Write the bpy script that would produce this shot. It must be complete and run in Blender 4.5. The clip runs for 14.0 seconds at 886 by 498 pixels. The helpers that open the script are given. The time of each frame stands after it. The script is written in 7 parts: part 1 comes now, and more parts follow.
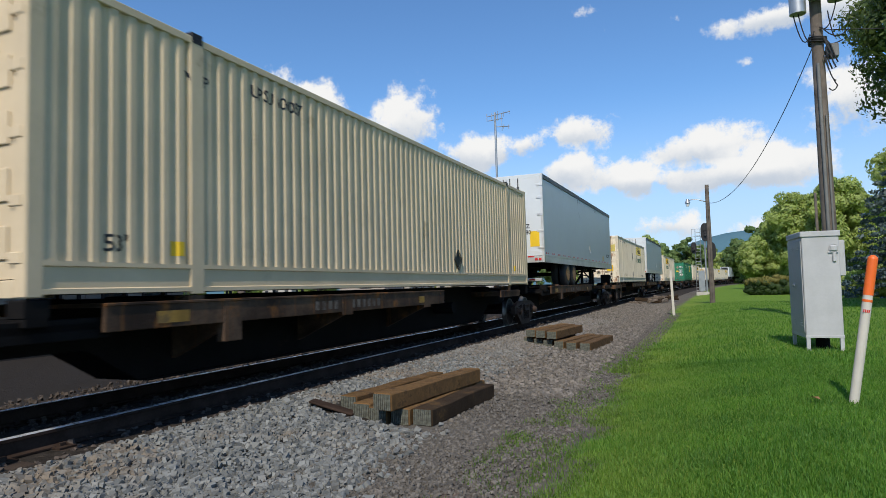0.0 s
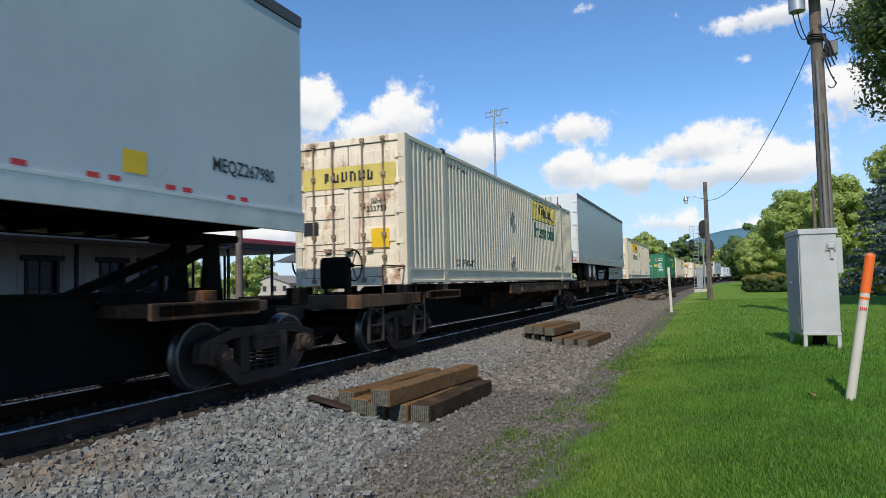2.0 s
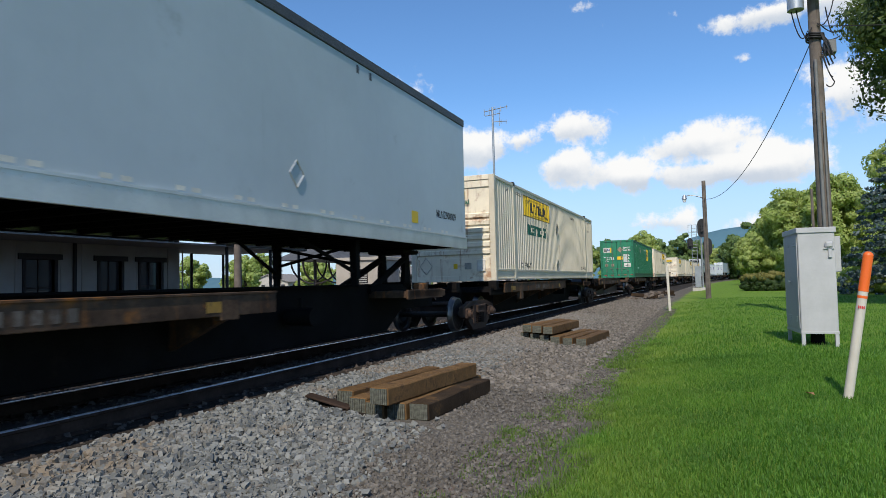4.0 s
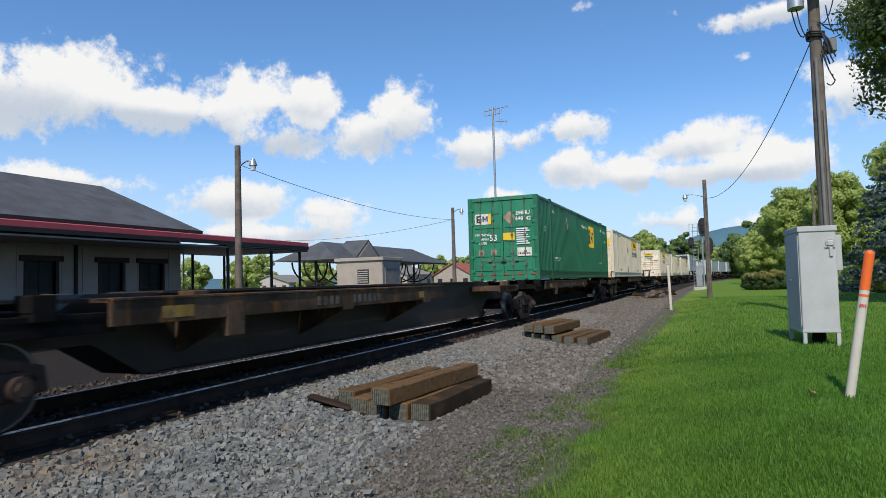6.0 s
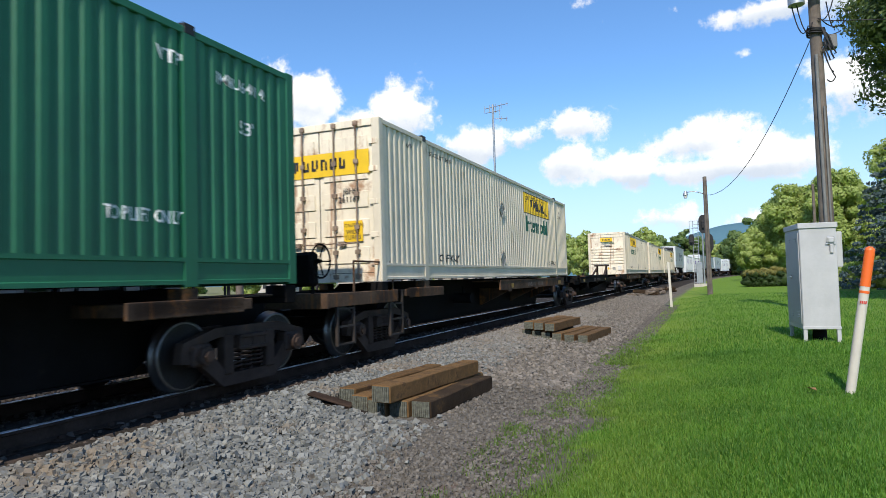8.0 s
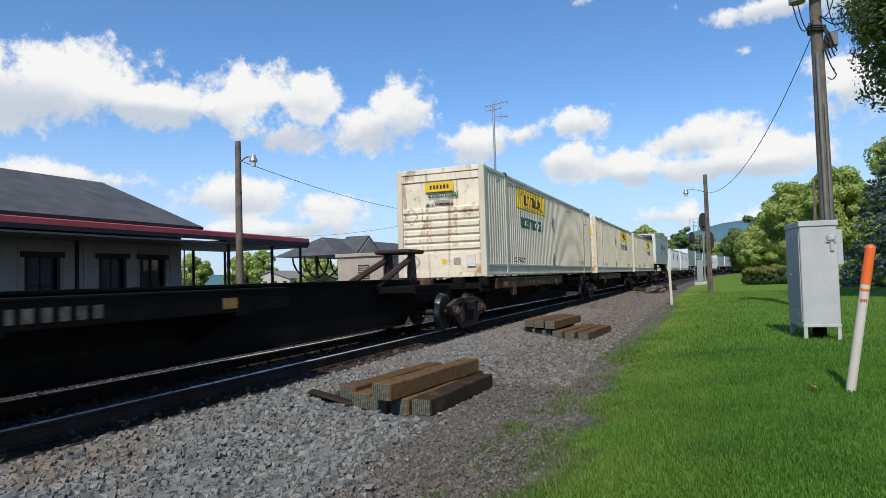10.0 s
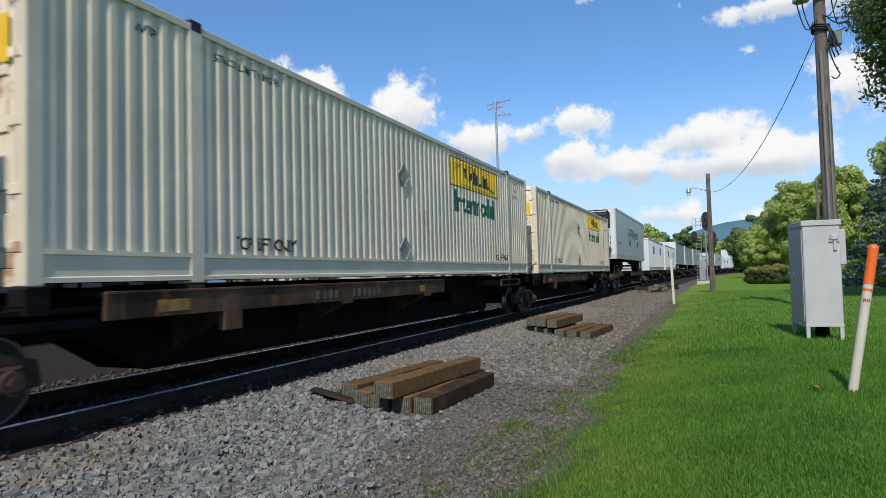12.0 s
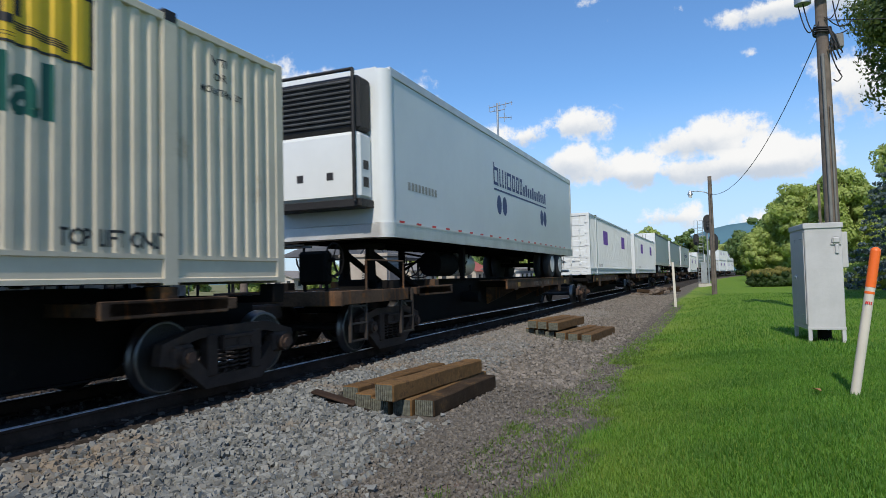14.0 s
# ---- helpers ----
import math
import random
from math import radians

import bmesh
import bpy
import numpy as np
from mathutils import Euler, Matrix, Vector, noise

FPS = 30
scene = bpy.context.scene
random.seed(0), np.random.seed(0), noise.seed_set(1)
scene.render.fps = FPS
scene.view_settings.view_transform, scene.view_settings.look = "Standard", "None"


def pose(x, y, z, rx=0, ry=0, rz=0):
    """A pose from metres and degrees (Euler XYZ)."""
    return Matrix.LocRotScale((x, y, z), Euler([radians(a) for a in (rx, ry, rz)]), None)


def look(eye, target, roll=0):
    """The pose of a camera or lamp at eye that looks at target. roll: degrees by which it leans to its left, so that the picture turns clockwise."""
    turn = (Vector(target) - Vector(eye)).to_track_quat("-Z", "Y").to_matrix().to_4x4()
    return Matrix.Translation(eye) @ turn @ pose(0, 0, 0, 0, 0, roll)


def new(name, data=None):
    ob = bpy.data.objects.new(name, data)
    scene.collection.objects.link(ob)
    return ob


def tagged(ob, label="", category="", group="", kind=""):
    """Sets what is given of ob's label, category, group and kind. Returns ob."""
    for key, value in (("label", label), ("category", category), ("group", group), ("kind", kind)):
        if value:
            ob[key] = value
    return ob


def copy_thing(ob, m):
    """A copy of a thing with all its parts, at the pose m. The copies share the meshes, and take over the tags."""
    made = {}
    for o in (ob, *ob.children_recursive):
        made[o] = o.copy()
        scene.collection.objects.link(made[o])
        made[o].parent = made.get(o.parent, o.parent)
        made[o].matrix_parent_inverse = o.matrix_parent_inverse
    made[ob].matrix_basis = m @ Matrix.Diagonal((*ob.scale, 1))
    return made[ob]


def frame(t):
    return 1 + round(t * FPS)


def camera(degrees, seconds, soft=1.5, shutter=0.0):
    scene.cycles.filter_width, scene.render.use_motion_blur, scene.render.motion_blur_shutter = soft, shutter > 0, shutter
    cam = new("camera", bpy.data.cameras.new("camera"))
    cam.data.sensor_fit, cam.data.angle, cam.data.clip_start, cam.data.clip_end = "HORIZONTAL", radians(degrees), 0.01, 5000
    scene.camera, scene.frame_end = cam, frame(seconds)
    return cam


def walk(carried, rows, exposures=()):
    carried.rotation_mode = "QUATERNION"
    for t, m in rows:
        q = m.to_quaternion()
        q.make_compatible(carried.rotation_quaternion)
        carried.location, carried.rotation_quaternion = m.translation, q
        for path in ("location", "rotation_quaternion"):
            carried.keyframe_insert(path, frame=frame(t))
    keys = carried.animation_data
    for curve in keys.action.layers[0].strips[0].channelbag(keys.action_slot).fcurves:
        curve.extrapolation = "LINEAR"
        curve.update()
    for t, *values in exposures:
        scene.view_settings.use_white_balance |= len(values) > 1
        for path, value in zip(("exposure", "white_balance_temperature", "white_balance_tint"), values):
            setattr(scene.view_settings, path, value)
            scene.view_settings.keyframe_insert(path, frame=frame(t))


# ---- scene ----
# The camera stands on the verge, its eye 1.6 m up; the track runs away along +Y at the left.
EYE = (0.0, 0.0, 1.6)
# seconds, yaw to the left, tilt up, roll, in degrees
TURNS = [
    (0.0, 22.690, 3.433, -1.569),
    (0.5, 22.634, 3.337, -1.537),
    (1.0, 22.519, 3.172, -1.214),
    (1.5, 22.477, 3.113, -1.319),
    (2.0, 22.538, 3.093, -1.383),
    (2.5, 22.440, 3.028, -1.402),
    (3.0, 22.490, 2.948, -1.209),
    (5.5, 22.333, 3.024, -1.712),
    (6.0, 22.498, 2.979, -1.602),
    (6.5, 22.568, 2.897, -1.584),
    (7.0, 22.596, 2.787, -1.518),
    (7.5, 22.542, 2.706, -1.543),
    (8.0, 22.531, 2.751, -1.714),
    (10.5, 22.599, 2.537, -1.695),
    (11.0, 22.677, 2.484, -1.432),
    (11.5, 22.707, 2.416, -1.432),
    (12.0, 22.764, 2.427, -1.534),
    (12.5, 22.810, 2.483, -1.626),
    (13.0, 22.867, 2.570, -1.531),
    (13.5, 22.885, 2.597, -1.417),
    (14.0, 22.888, 2.650, -1.475),
]
cam = camera(69.83, 14.0, soft=0.65, shutter=0.1)


def aim(yaw, tilt, roll):
    return Matrix.Translation(EYE) @ Euler((0, 0, radians(yaw))).to_matrix().to_4x4() @ pose(0, 0, 0, 90 + tilt) @ pose(0, 0, 0, 0, 0, roll)


# the clip's camera brightens and darkens a little as pale and dark cars pass
EXPOSURES = [(0.0, 0.0), (1.0, 0.12), (2.0, 0.08), (3.0, 0.1), (5.5, 0.03), (6.5, 0.0), (7.2, 0.0), (7.7, 0.15), (8.2, 0.42), (9.2, 0.2), (10.3, 0.0), (11.0, 0.03), (12.5, 0.05), (14.0, 0.05)]
walk(cam, [(t, aim(y, p, r)) for t, y, p, r in TURNS], EXPOSURES)

# ---- world, sun, exposure ----
SUN_AZ, SUN_EL = 171.0, 46.0     # compass from +Y clockwise, height
sun = new("sun", bpy.data.lights.new("sun", "SUN"))
sun.data.energy, sun.data.angle, sun.data.color = 4.3, radians(0.55), (1.0, 0.90, 0.76)
a, e = radians(SUN_AZ), radians(SUN_EL)
sun.matrix_world = look((math.sin(a) * math.cos(e) * 60, math.cos(a) * math.cos(e) * 60, math.sin(e) * 60), (0, 0, 0))


class Nodes:
    """Short hand for node trees."""

    def __init__(self, tree):
        self.t = tree
        tree.nodes.clear()

    def n(self, kind, **values):
        node = self.t.nodes.new(kind)
        for key, value in values.items():
            if key.startswith("i_"):
                node.inputs[key[2:].replace("_", " ")].default_value = value
            else:
                setattr(node, key, value)
        return node

    def link(self, out, inp):
        self.t.links.new(out, inp)

    def val(self, sock, x):
        if isinstance(x, bpy.types.NodeSocket):
            self.t.links.new(x, sock)
        elif x is not None:
            sock.default_value = x

    def math(self, op, a, b=None, c=None, clamp=False):
        node = self.n("ShaderNodeMath", operation=op, use_clamp=clamp)
        for sock, x in zip(node.inputs, (a, b, c)):
            self.val(sock, x)
        return node.outputs[0]

    def ramp(self, fac, lo, hi, a=0.0, b=1.0):
        node = self.n("ShaderNodeMapRange", interpolation_type="SMOOTHSTEP")
        for sock, x in zip(node.inputs, (fac, lo, hi, a, b)):
            self.val(sock, x)
        return node.outputs[0]

    def mix(self, fac, a, b, blend="MIX"):
        node = self.n("ShaderNodeMix", data_type="RGBA", blend_type=blend)
        self.val(node.inputs[0], fac)
        for sock, x in ((node.inputs[6], a), (node.inputs[7], b)):
            self.val(sock, (*x, 1) if isinstance(x, tuple) and len(x) == 3 else x)
        return node.outputs[2]

    def noise(self, vec, scale, detail=4.0, rough=0.55, dist=0.0):
        node = self.n("ShaderNodeTexNoise")
        if vec is not None:
            self.link(vec, node.inputs["Vector"])
        node.inputs["Scale"].default_value, node.inputs["Detail"].default_value = scale, detail
        node.inputs["Roughness"].default_value, node.inputs["Distortion"].default_value = rough, dist
        return node.outputs["Fac"]

    def stretch(self, vec, sx, sy, sz):
        node = self.n("ShaderNodeMapping")
        self.link(vec, node.inputs["Vector"])
        node.inputs["Scale"].default_value = (sx, sy, sz)
        return node.outputs[0]


# cumulus: azimuth from +Y (right positive), height, half width, half height, in degrees
CLOUDS_WEST = [(-53, 15.6, 8, 4.2), (-59, 15.5, 6, 4), (-48.5, 14.8, 4.5, 2.4), (-40, 15.0, 7, 4.2), (-45, 14.6, 5, 2.6),
               (-34.4, 16.0, 4.0, 3.6), (-36.5, 12.6, 5, 2.2), (-26.0, 15.2, 4.0, 3.7), (-29.2, 13.4, 4.4, 2.6),
               (-40, 7.6, 6, 2.4), (-33, 6.2, 4, 2.2), (-54, 8.6, 8, 1.6), (-37, 4.5, 8, 1.5), (-68, 10, 9, 5)]
CLOUDS_EAST = [(-19.0, 11.9, 4.6, 2.2), (-10.9, 13.3, 3.8, 2.0), (-15.0, 12.4, 3.0, 1.5), (-11.4, 10.0, 3.6, 2.1),
               (-0.1, 10.9, 5, 2.4), (-6.0, 8.8, 3.6, 1.8), (5.0, 8.8, 5, 2.0), (0.0, 8.4, 7, 1.4), (5.2, 20.2, 5, 1.3),
               (10, 20.6, 4, 2.0), (-8, 21.4, 1.3, 0.7), (-9.4, 23.0, 1.6, 0.7), (-0.6, 21.4, 2.0, 0.7),
               (11, 13.5, 4, 3.2), (-3.0, 4.6, 4, 1.6), (4.2, 4.0, 3.4, 1.2), (3.6, 17.2, 0.8, 0.5), (-17, 7.5, 3, 1.0)]
world = bpy.data.worlds.new("sky")
scene.world = world
world.use_nodes = True
w = Nodes(world.node_tree)
coord = w.n("ShaderNodeTexCoord").outputs["Generated"]
sky = w.n("ShaderNodeTexSky", sky_type="NISHITA", sun_disc=False, sun_elevation=e, sun_rotation=a, air_density=1.0,
          dust_density=0.35, ozone_density=2.2, altitude=200)
xyz = w.n("ShaderNodeSeparateXYZ")
w.link(coord, xyz.inputs[0])
az = w.math("MULTIPLY", w.math("ARCTAN2", xyz.outputs[0], xyz.outputs[1]), 57.2958)
el = w.math("MULTIPLY", w.math("ARCSINE", xyz.outputs[2]), 57.2958)
wob = w.math("SUBTRACT", w.noise(coord, 9.0, 7.0, 0.62), 0.5)
wob2 = w.math("SUBTRACT", w.noise(coord, 24.0, 9.0, 0.66), 0.5)
cover, low = None, None
for ca, ce, ra, re in CLOUDS_WEST + CLOUDS_EAST:
    u = w.math("DIVIDE", w.math("SUBTRACT", az, ca), ra)
    v = w.math("DIVIDE", w.math("SUBTRACT", el, ce), re)
    r = w.math("SQRT", w.math("ADD", w.math("MULTIPLY", u, u), w.math("MULTIPLY", v, v)))
    m = w.math("SUBTRACT", 1.0, r)
    if re < 1.0:  # thin wisps
        m = w.math("SUBTRACT", w.math("MULTIPLY", m, 0.45), 0.22)
    shade = w.math("MULTIPLY", v, w.math("MAXIMUM", w.math("ADD", m, 0.2), 0.0))
    cover = m if cover is None else w.math("MAXIMUM", cover, m)
    low = shade if low is None else w.math("ADD", low, shade)
# loose fair-weather clouds over the rest of the sky
rest = w.math("SUBTRACT", w.noise(w.stretch(coord, 1, 1, 2.2), 3.1, 5.0, 0.55), 0.60)
away = w.ramp(w.math("ABSOLUTE", w.math("SUBTRACT", az, -22.0)), 44.0, 60.0)
cover = w.math("MAXIMUM", cover, w.math("SUBTRACT", w.math("MULTIPLY", rest, 4.0), w.math("SUBTRACT", 1.0, away)))
dens = w.math("ADD", cover, w.math("ADD", w.math("MULTIPLY", wob, 2.0), w.math("MULTIPLY", wob2, 1.9)))
mask = w.ramp(dens, 0.10, 0.58)
mask = w.math("MULTIPLY", mask, w.ramp(el, 0.5, 5.0, 0.35, 1.0))
lit = w.ramp(w.math("ADD", low, w.math("MULTIPLY", wob2, 0.7)), -0.5, 0.25)
cloud = w.mix(lit, (4.3, 4.8, 5.5), (7.0, 7.0, 6.95))
tint = w.mix(1.0, sky.outputs[0], (0.72, 1.0, 1.24), "MULTIPLY")
tint = w.mix(w.ramp(el, 0.0, 17.0, 0.75, 0.0), tint, (4.2, 5.05, 6.5))
bg = w.n("ShaderNodeBackground", i_Strength=0.13)
w.link(w.mix(mask, tint, cloud), bg.inputs["Color"])
w.link(bg.outputs[0], w.n("ShaderNodeOutputWorld").inputs["Surface"])

# ---- materials ----
def material(name, base, rough=0.6, metal=0.0, vary=0.15, scale=3.0, grain=40.0, bump=0.02, dirt=None, dirt_at=0.62, streak=0.0, spec=0.4, each=0.0, tones=None):
    """A surface with variation at two scales, optional dirt or rust in patches and streaks, and relief."""
    m = bpy.data.materials.new(name)
    m.use_nodes = True
    k = Nodes(m.node_tree)
    vec = k.n("ShaderNodeTexCoord").outputs["Object"]
    big, fine = k.noise(vec, scale, 5.0), k.noise(vec, grain, 4.0, 0.6)
    dark = tuple(c * (1 - vary) for c in base)
    light = tuple(min(1, c * (1 + vary)) for c in (tones or base))
    col = k.mix(k.ramp(big, 0.3, 0.7), dark, light)
    col = k.mix(k.math("MULTIPLY", k.ramp(fine, 0.35, 0.7), vary), col, tuple(c * 0.55 for c in base))
    if each:
        info = k.n("ShaderNodeObjectInfo").outputs["Random"]
        hsv = k.n("ShaderNodeHueSaturation")
        k.link(k.math("ADD", 1 - each, k.math("MULTIPLY", info, 2 * each)), hsv.inputs["Value"])
        k.link(col, hsv.inputs["Color"])
        col = hsv.outputs[0]
    ro = k.math("ADD", rough, k.math("MULTIPLY", k.math("SUBTRACT", big, 0.5), 0.25), clamp=True)
    if dirt:
        spots = k.ramp(k.noise(vec, scale * 0.9 + 0.4, 7.0, 0.68), dirt_at, dirt_at + 0.14)
        if streak:
            run = k.ramp(k.noise(k.stretch(vec, 7.0, 7.0, 0.35), 1.0, 5.0, 0.7), dirt_at + 0.02, dirt_at + 0.16)
            spots = k.math("MAXIMUM", spots, k.math("MULTIPLY", run, streak))
        col = k.mix(k.math("MULTIPLY", spots, 0.8), col, dirt)
        ro = k.math("ADD", ro, k.math("MULTIPLY", spots, 0.2), clamp=True)
    out, bsdf = k.n("ShaderNodeOutputMaterial"), k.n("ShaderNodeBsdfPrincipled")
    k.link(col, bsdf.inputs["Base Color"])
    k.link(ro, bsdf.inputs["Roughness"])
    bsdf.inputs["Metallic"].default_value, bsdf.inputs["Specular IOR Level"].default_value = metal, spec
    if bump:
        b = k.n("ShaderNodeBump", i_Strength=0.6, i_Distance=bump)
        k.link(k.math("ADD", fine, k.math("MULTIPLY", big, 0.6)), b.inputs["Height"])
        k.link(b.outputs[0], bsdf.inputs["Normal"])
    k.link(bsdf.outputs[0], out.inputs["Surface"])
    return m


RUST = (0.16, 0.06, 0.02)
CREAM = material("cream_paint", (0.58, 0.475, 0.32), 0.5, spec=0.2, vary=0.08, scale=0.7, grain=9, bump=0.004, dirt=(0.31, 0.24, 0.15), dirt_at=0.61, streak=0.9)
WHITE = material("white_container_paint", (0.585, 0.53, 0.42), 0.5, spec=0.2, vary=0.1, scale=0.7, grain=9, bump=0.004, dirt=(0.36, 0.28, 0.18), dirt_at=0.615, streak=0.9, each=0.05)
DOOR = material("rust_stained_white_paint", (0.72, 0.65, 0.51), 0.55, vary=0.1, scale=1.2, grain=12, bump=0.004, dirt=(0.26, 0.105, 0.035), dirt_at=0.52, streak=1.0)
GREEN = material("green_paint", (0.016, 0.13, 0.065), 0.45, vary=0.12, scale=0.7, grain=8, bump=0.004, dirt=(0.05, 0.11, 0.07), dirt_at=0.66, streak=0.5)
GREEN_DOOR = material("green_door_paint", (0.022, 0.19, 0.10), 0.45, vary=0.12, scale=0.9, grain=8, bump=0.004, dirt=(0.02, 0.03, 0.02), dirt_at=0.56, streak=1.0)
SILVER = material("grey_white_trailer_skin", (0.41, 0.465, 0.50), 0.38, vary=0.05, scale=0.6, grain=4, bump=0.003, dirt=(0.28, 0.31, 0.32), dirt_at=0.6, streak=0.5, spec=0.5, each=0.08)
PALE = material("white_trailer_skin", (0.57, 0.605, 0.62), 0.35, vary=0.04, scale=0.6, grain=4, bump=0.002, dirt=(0.5, 0.5, 0.48), dirt_at=0.66, streak=0.5, spec=0.5)
ALU = material("dull_aluminium", (0.62, 0.62, 0.60), 0.45, 0.6, vary=0.1, scale=2, grain=30, bump=0.003)
DARKRAIL = material("dark_grey_rail", (0.06, 0.065, 0.07), 0.5, vary=0.15)
BLACK = material("black_grimy_steel", (0.009, 0.0085, 0.0085), 0.75, vary=0.3, scale=1.6, grain=25, bump=0.006, dirt=(0.024, 0.018, 0.014), dirt_at=0.6, streak=0.5, spec=0.05)
BROWNBLACK = material("brown_black_steel", (0.036, 0.030, 0.027), 0.6, vary=0.3, scale=1.4, grain=22, bump=0.006, dirt=(0.07, 0.045, 0.03), dirt_at=0.58, streak=0.6, spec=0.25)
BROWN = material("rusty_brown_steel", (0.048, 0.032, 0.024), 0.75, vary=0.4, scale=1.3, grain=22, bump=0.008, dirt=(0.26, 0.105, 0.028), dirt_at=0.53, streak=0.7, tones=(0.085, 0.055, 0.036), spec=0.12)
BOGIE = material("greasy_brown_cast_steel", (0.052, 0.036, 0.029), 0.7, vary=0.3, scale=2.5, grain=28, bump=0.008, dirt=(0.11, 0.06, 0.035), dirt_at=0.56, spec=0.12)
WHEEL = material("dark_wheel_steel", (0.018, 0.017, 0.017), 0.55, 0.2, vary=0.3, scale=4)
TREAD = material("polished_wheel_tread", (0.17, 0.165, 0.16), 0.42, 1.0, vary=0.1, scale=6, bump=0.002)
RAILTOP = material("polished_rail_head", (0.72, 0.73, 0.75), 0.28, 0.55, vary=0.08, scale=4, bump=0.001)
RAILSIDE = material("rusty_rail_side", (0.042, 0.029, 0.023), 0.9, vary=0.3, scale=3, bump=0.006, spec=0.04)
RUBBER = material("worn_black_rubber", (0.028, 0.028, 0.03), 0.75, vary=0.25, scale=5, bump=0.004)
RIM = material("rust_brown_rim", (0.30, 0.17, 0.07), 0.65, vary=0.3, scale=6, dirt=(0.1, 0.05, 0.03), dirt_at=0.55)
WHITERIM = material("white_rim", (0.6, 0.6, 0.58), 0.5, vary=0.15, scale=6)
YELLOW = material("yellow_decal", (0.72, 0.47, 0.02), 0.5, vary=0.08, scale=2, bump=0.0, dirt=(0.5, 0.42, 0.2), dirt_at=0.68, streak=0.5)
FADED = material("faded_yellow_decal", (0.56, 0.46, 0.12), 0.55, vary=0.12, scale=2, bump=0.0, dirt=(0.5, 0.47, 0.36), dirt_at=0.6, streak=0.6)
AMBER = material("dull_amber_reflector", (0.30, 0.17, 0.03), 0.5, vary=0.3, bump=0.0, dirt=(0.1, 0.07, 0.04), dirt_at=0.5)
GREYBAR = material("dull_green_grey_lock_bar", (0.13, 0.145, 0.12), 0.55, vary=0.3, scale=3, dirt=(0.06, 0.05, 0.04), dirt_at=0.5)
TAN = material("weathered_tan_placard", (0.30, 0.22, 0.15), 0.65, vary=0.15, scale=6, bump=0.0)
BARSTEEL = material("brown_stained_lock_bar", (0.24, 0.18, 0.13), 0.55, vary=0.3, scale=3, dirt=(0.10, 0.05, 0.03), dirt_at=0.52)
INK = material("black_lettering", (0.02, 0.02, 0.022), 0.55, vary=0.2, bump=0.0)
GREENINK = material("dark_green_lettering", (0.012, 0.10, 0.07), 0.5, vary=0.15, bump=0.0)
WHITEINK = material("white_lettering", (0.72, 0.74, 0.72), 0.55, vary=0.1, bump=0.0)
NOTICE = material("blue_notice_enamel", (0.02, 0.16, 0.55), 0.4, vary=0.1, bump=0.0)
BLUEINK = material("dark_blue_lettering", (0.03, 0.05, 0.16), 0.5, vary=0.1, bump=0.0)
PURPLE = material("purple_decal", (0.10, 0.05, 0.26), 0.5, vary=0.1, bump=0.0)
RED = material("red_reflective_tape", (0.50, 0.03, 0.03), 0.4, vary=0.1, bump=0.0)
ORANGE = material("orange_plastic", (0.72, 0.13, 0.02), 0.45, vary=0.07, bump=0.001)
POSTWHITE = material("off_white_plastic", (0.52, 0.49, 0.43), 0.5, vary=0.06, bump=0.001, dirt=(0.4, 0.35, 0.25), dirt_at=0.64)
CABINET = material("grey_painted_cabinet_steel", (0.40, 0.405, 0.41), 0.5, vary=0.06, scale=2.2, grain=14, bump=0.004, dirt=(0.34, 0.34, 0.33), dirt_at=0.66)
POLEWOOD = material("weathered_pole_wood", (0.135, 0.112, 0.094), 0.85, vary=0.3, scale=2.5, grain=50, bump=0.012, dirt=(0.08, 0.065, 0.055), dirt_at=0.55, streak=1.0)
TIMBER = material("creosoted_timber", (0.145, 0.082, 0.032), 0.8, vary=0.4, scale=5, grain=55, bump=0.014, dirt=(0.045, 0.028, 0.018), dirt_at=0.50, each=0.25, spec=0.2)
DARKTIMBER = material("black_creosoted_timber", (0.042, 0.028, 0.017), 0.9, vary=0.35, scale=4, grain=45, bump=0.012, dirt=(0.13, 0.075, 0.03), dirt_at=0.56, spec=0.12)
ENDGRAIN = material("grey_timber_end_grain", (0.105, 0.11, 0.09), 0.85, vary=0.45, scale=22, grain=90, bump=0.012)
SLEEPER = material("old_sleeper_wood", (0.045, 0.034, 0.028), 0.9, vary=0.35, scale=3, grain=40, bump=0.012, spec=0.12)
BALLAST = material("ballast_bed", (0.035, 0.03, 0.026), 0.95, vary=0.35, scale=6, grain=30, bump=0.05, spec=0.12)
STATIONWALL = material("taupe_station_boards", (0.32, 0.29, 0.255), 0.75, vary=0.08, scale=1.2, bump=0.006)
TRIMDARK = material("dark_brown_trim", (0.018, 0.014, 0.014), 0.6, vary=0.2)
SHINGLE = material("dark_grey_shingles", (0.075, 0.08, 0.088), 0.85, vary=0.22, scale=1.4, grain=14, bump=0.02)
REDROOF = material("faded_red_metal_roof", (0.42, 0.07, 0.08), 0.55, vary=0.12, scale=1.0, bump=0.004)
SOFFIT = material("grey_board_soffit", (0.22, 0.205, 0.19), 0.8, vary=0.12)
BEIGE = material("beige_siding", (0.34, 0.30, 0.25), 0.7, vary=0.08, scale=1.5)
CONCRETE = material("pale_concrete", (0.42, 0.40, 0.37), 0.85, vary=0.12, scale=1.5, bump=0.01)
PLATFORM = material("dark_asphalt_platform", (0.05, 0.047, 0.044), 0.9, vary=0.2, scale=2, grain=40, bump=0.01, spec=0.12)
BRICKRED = material("red_roof_tiles", (0.33, 0.09, 0.06), 0.7, vary=0.15)
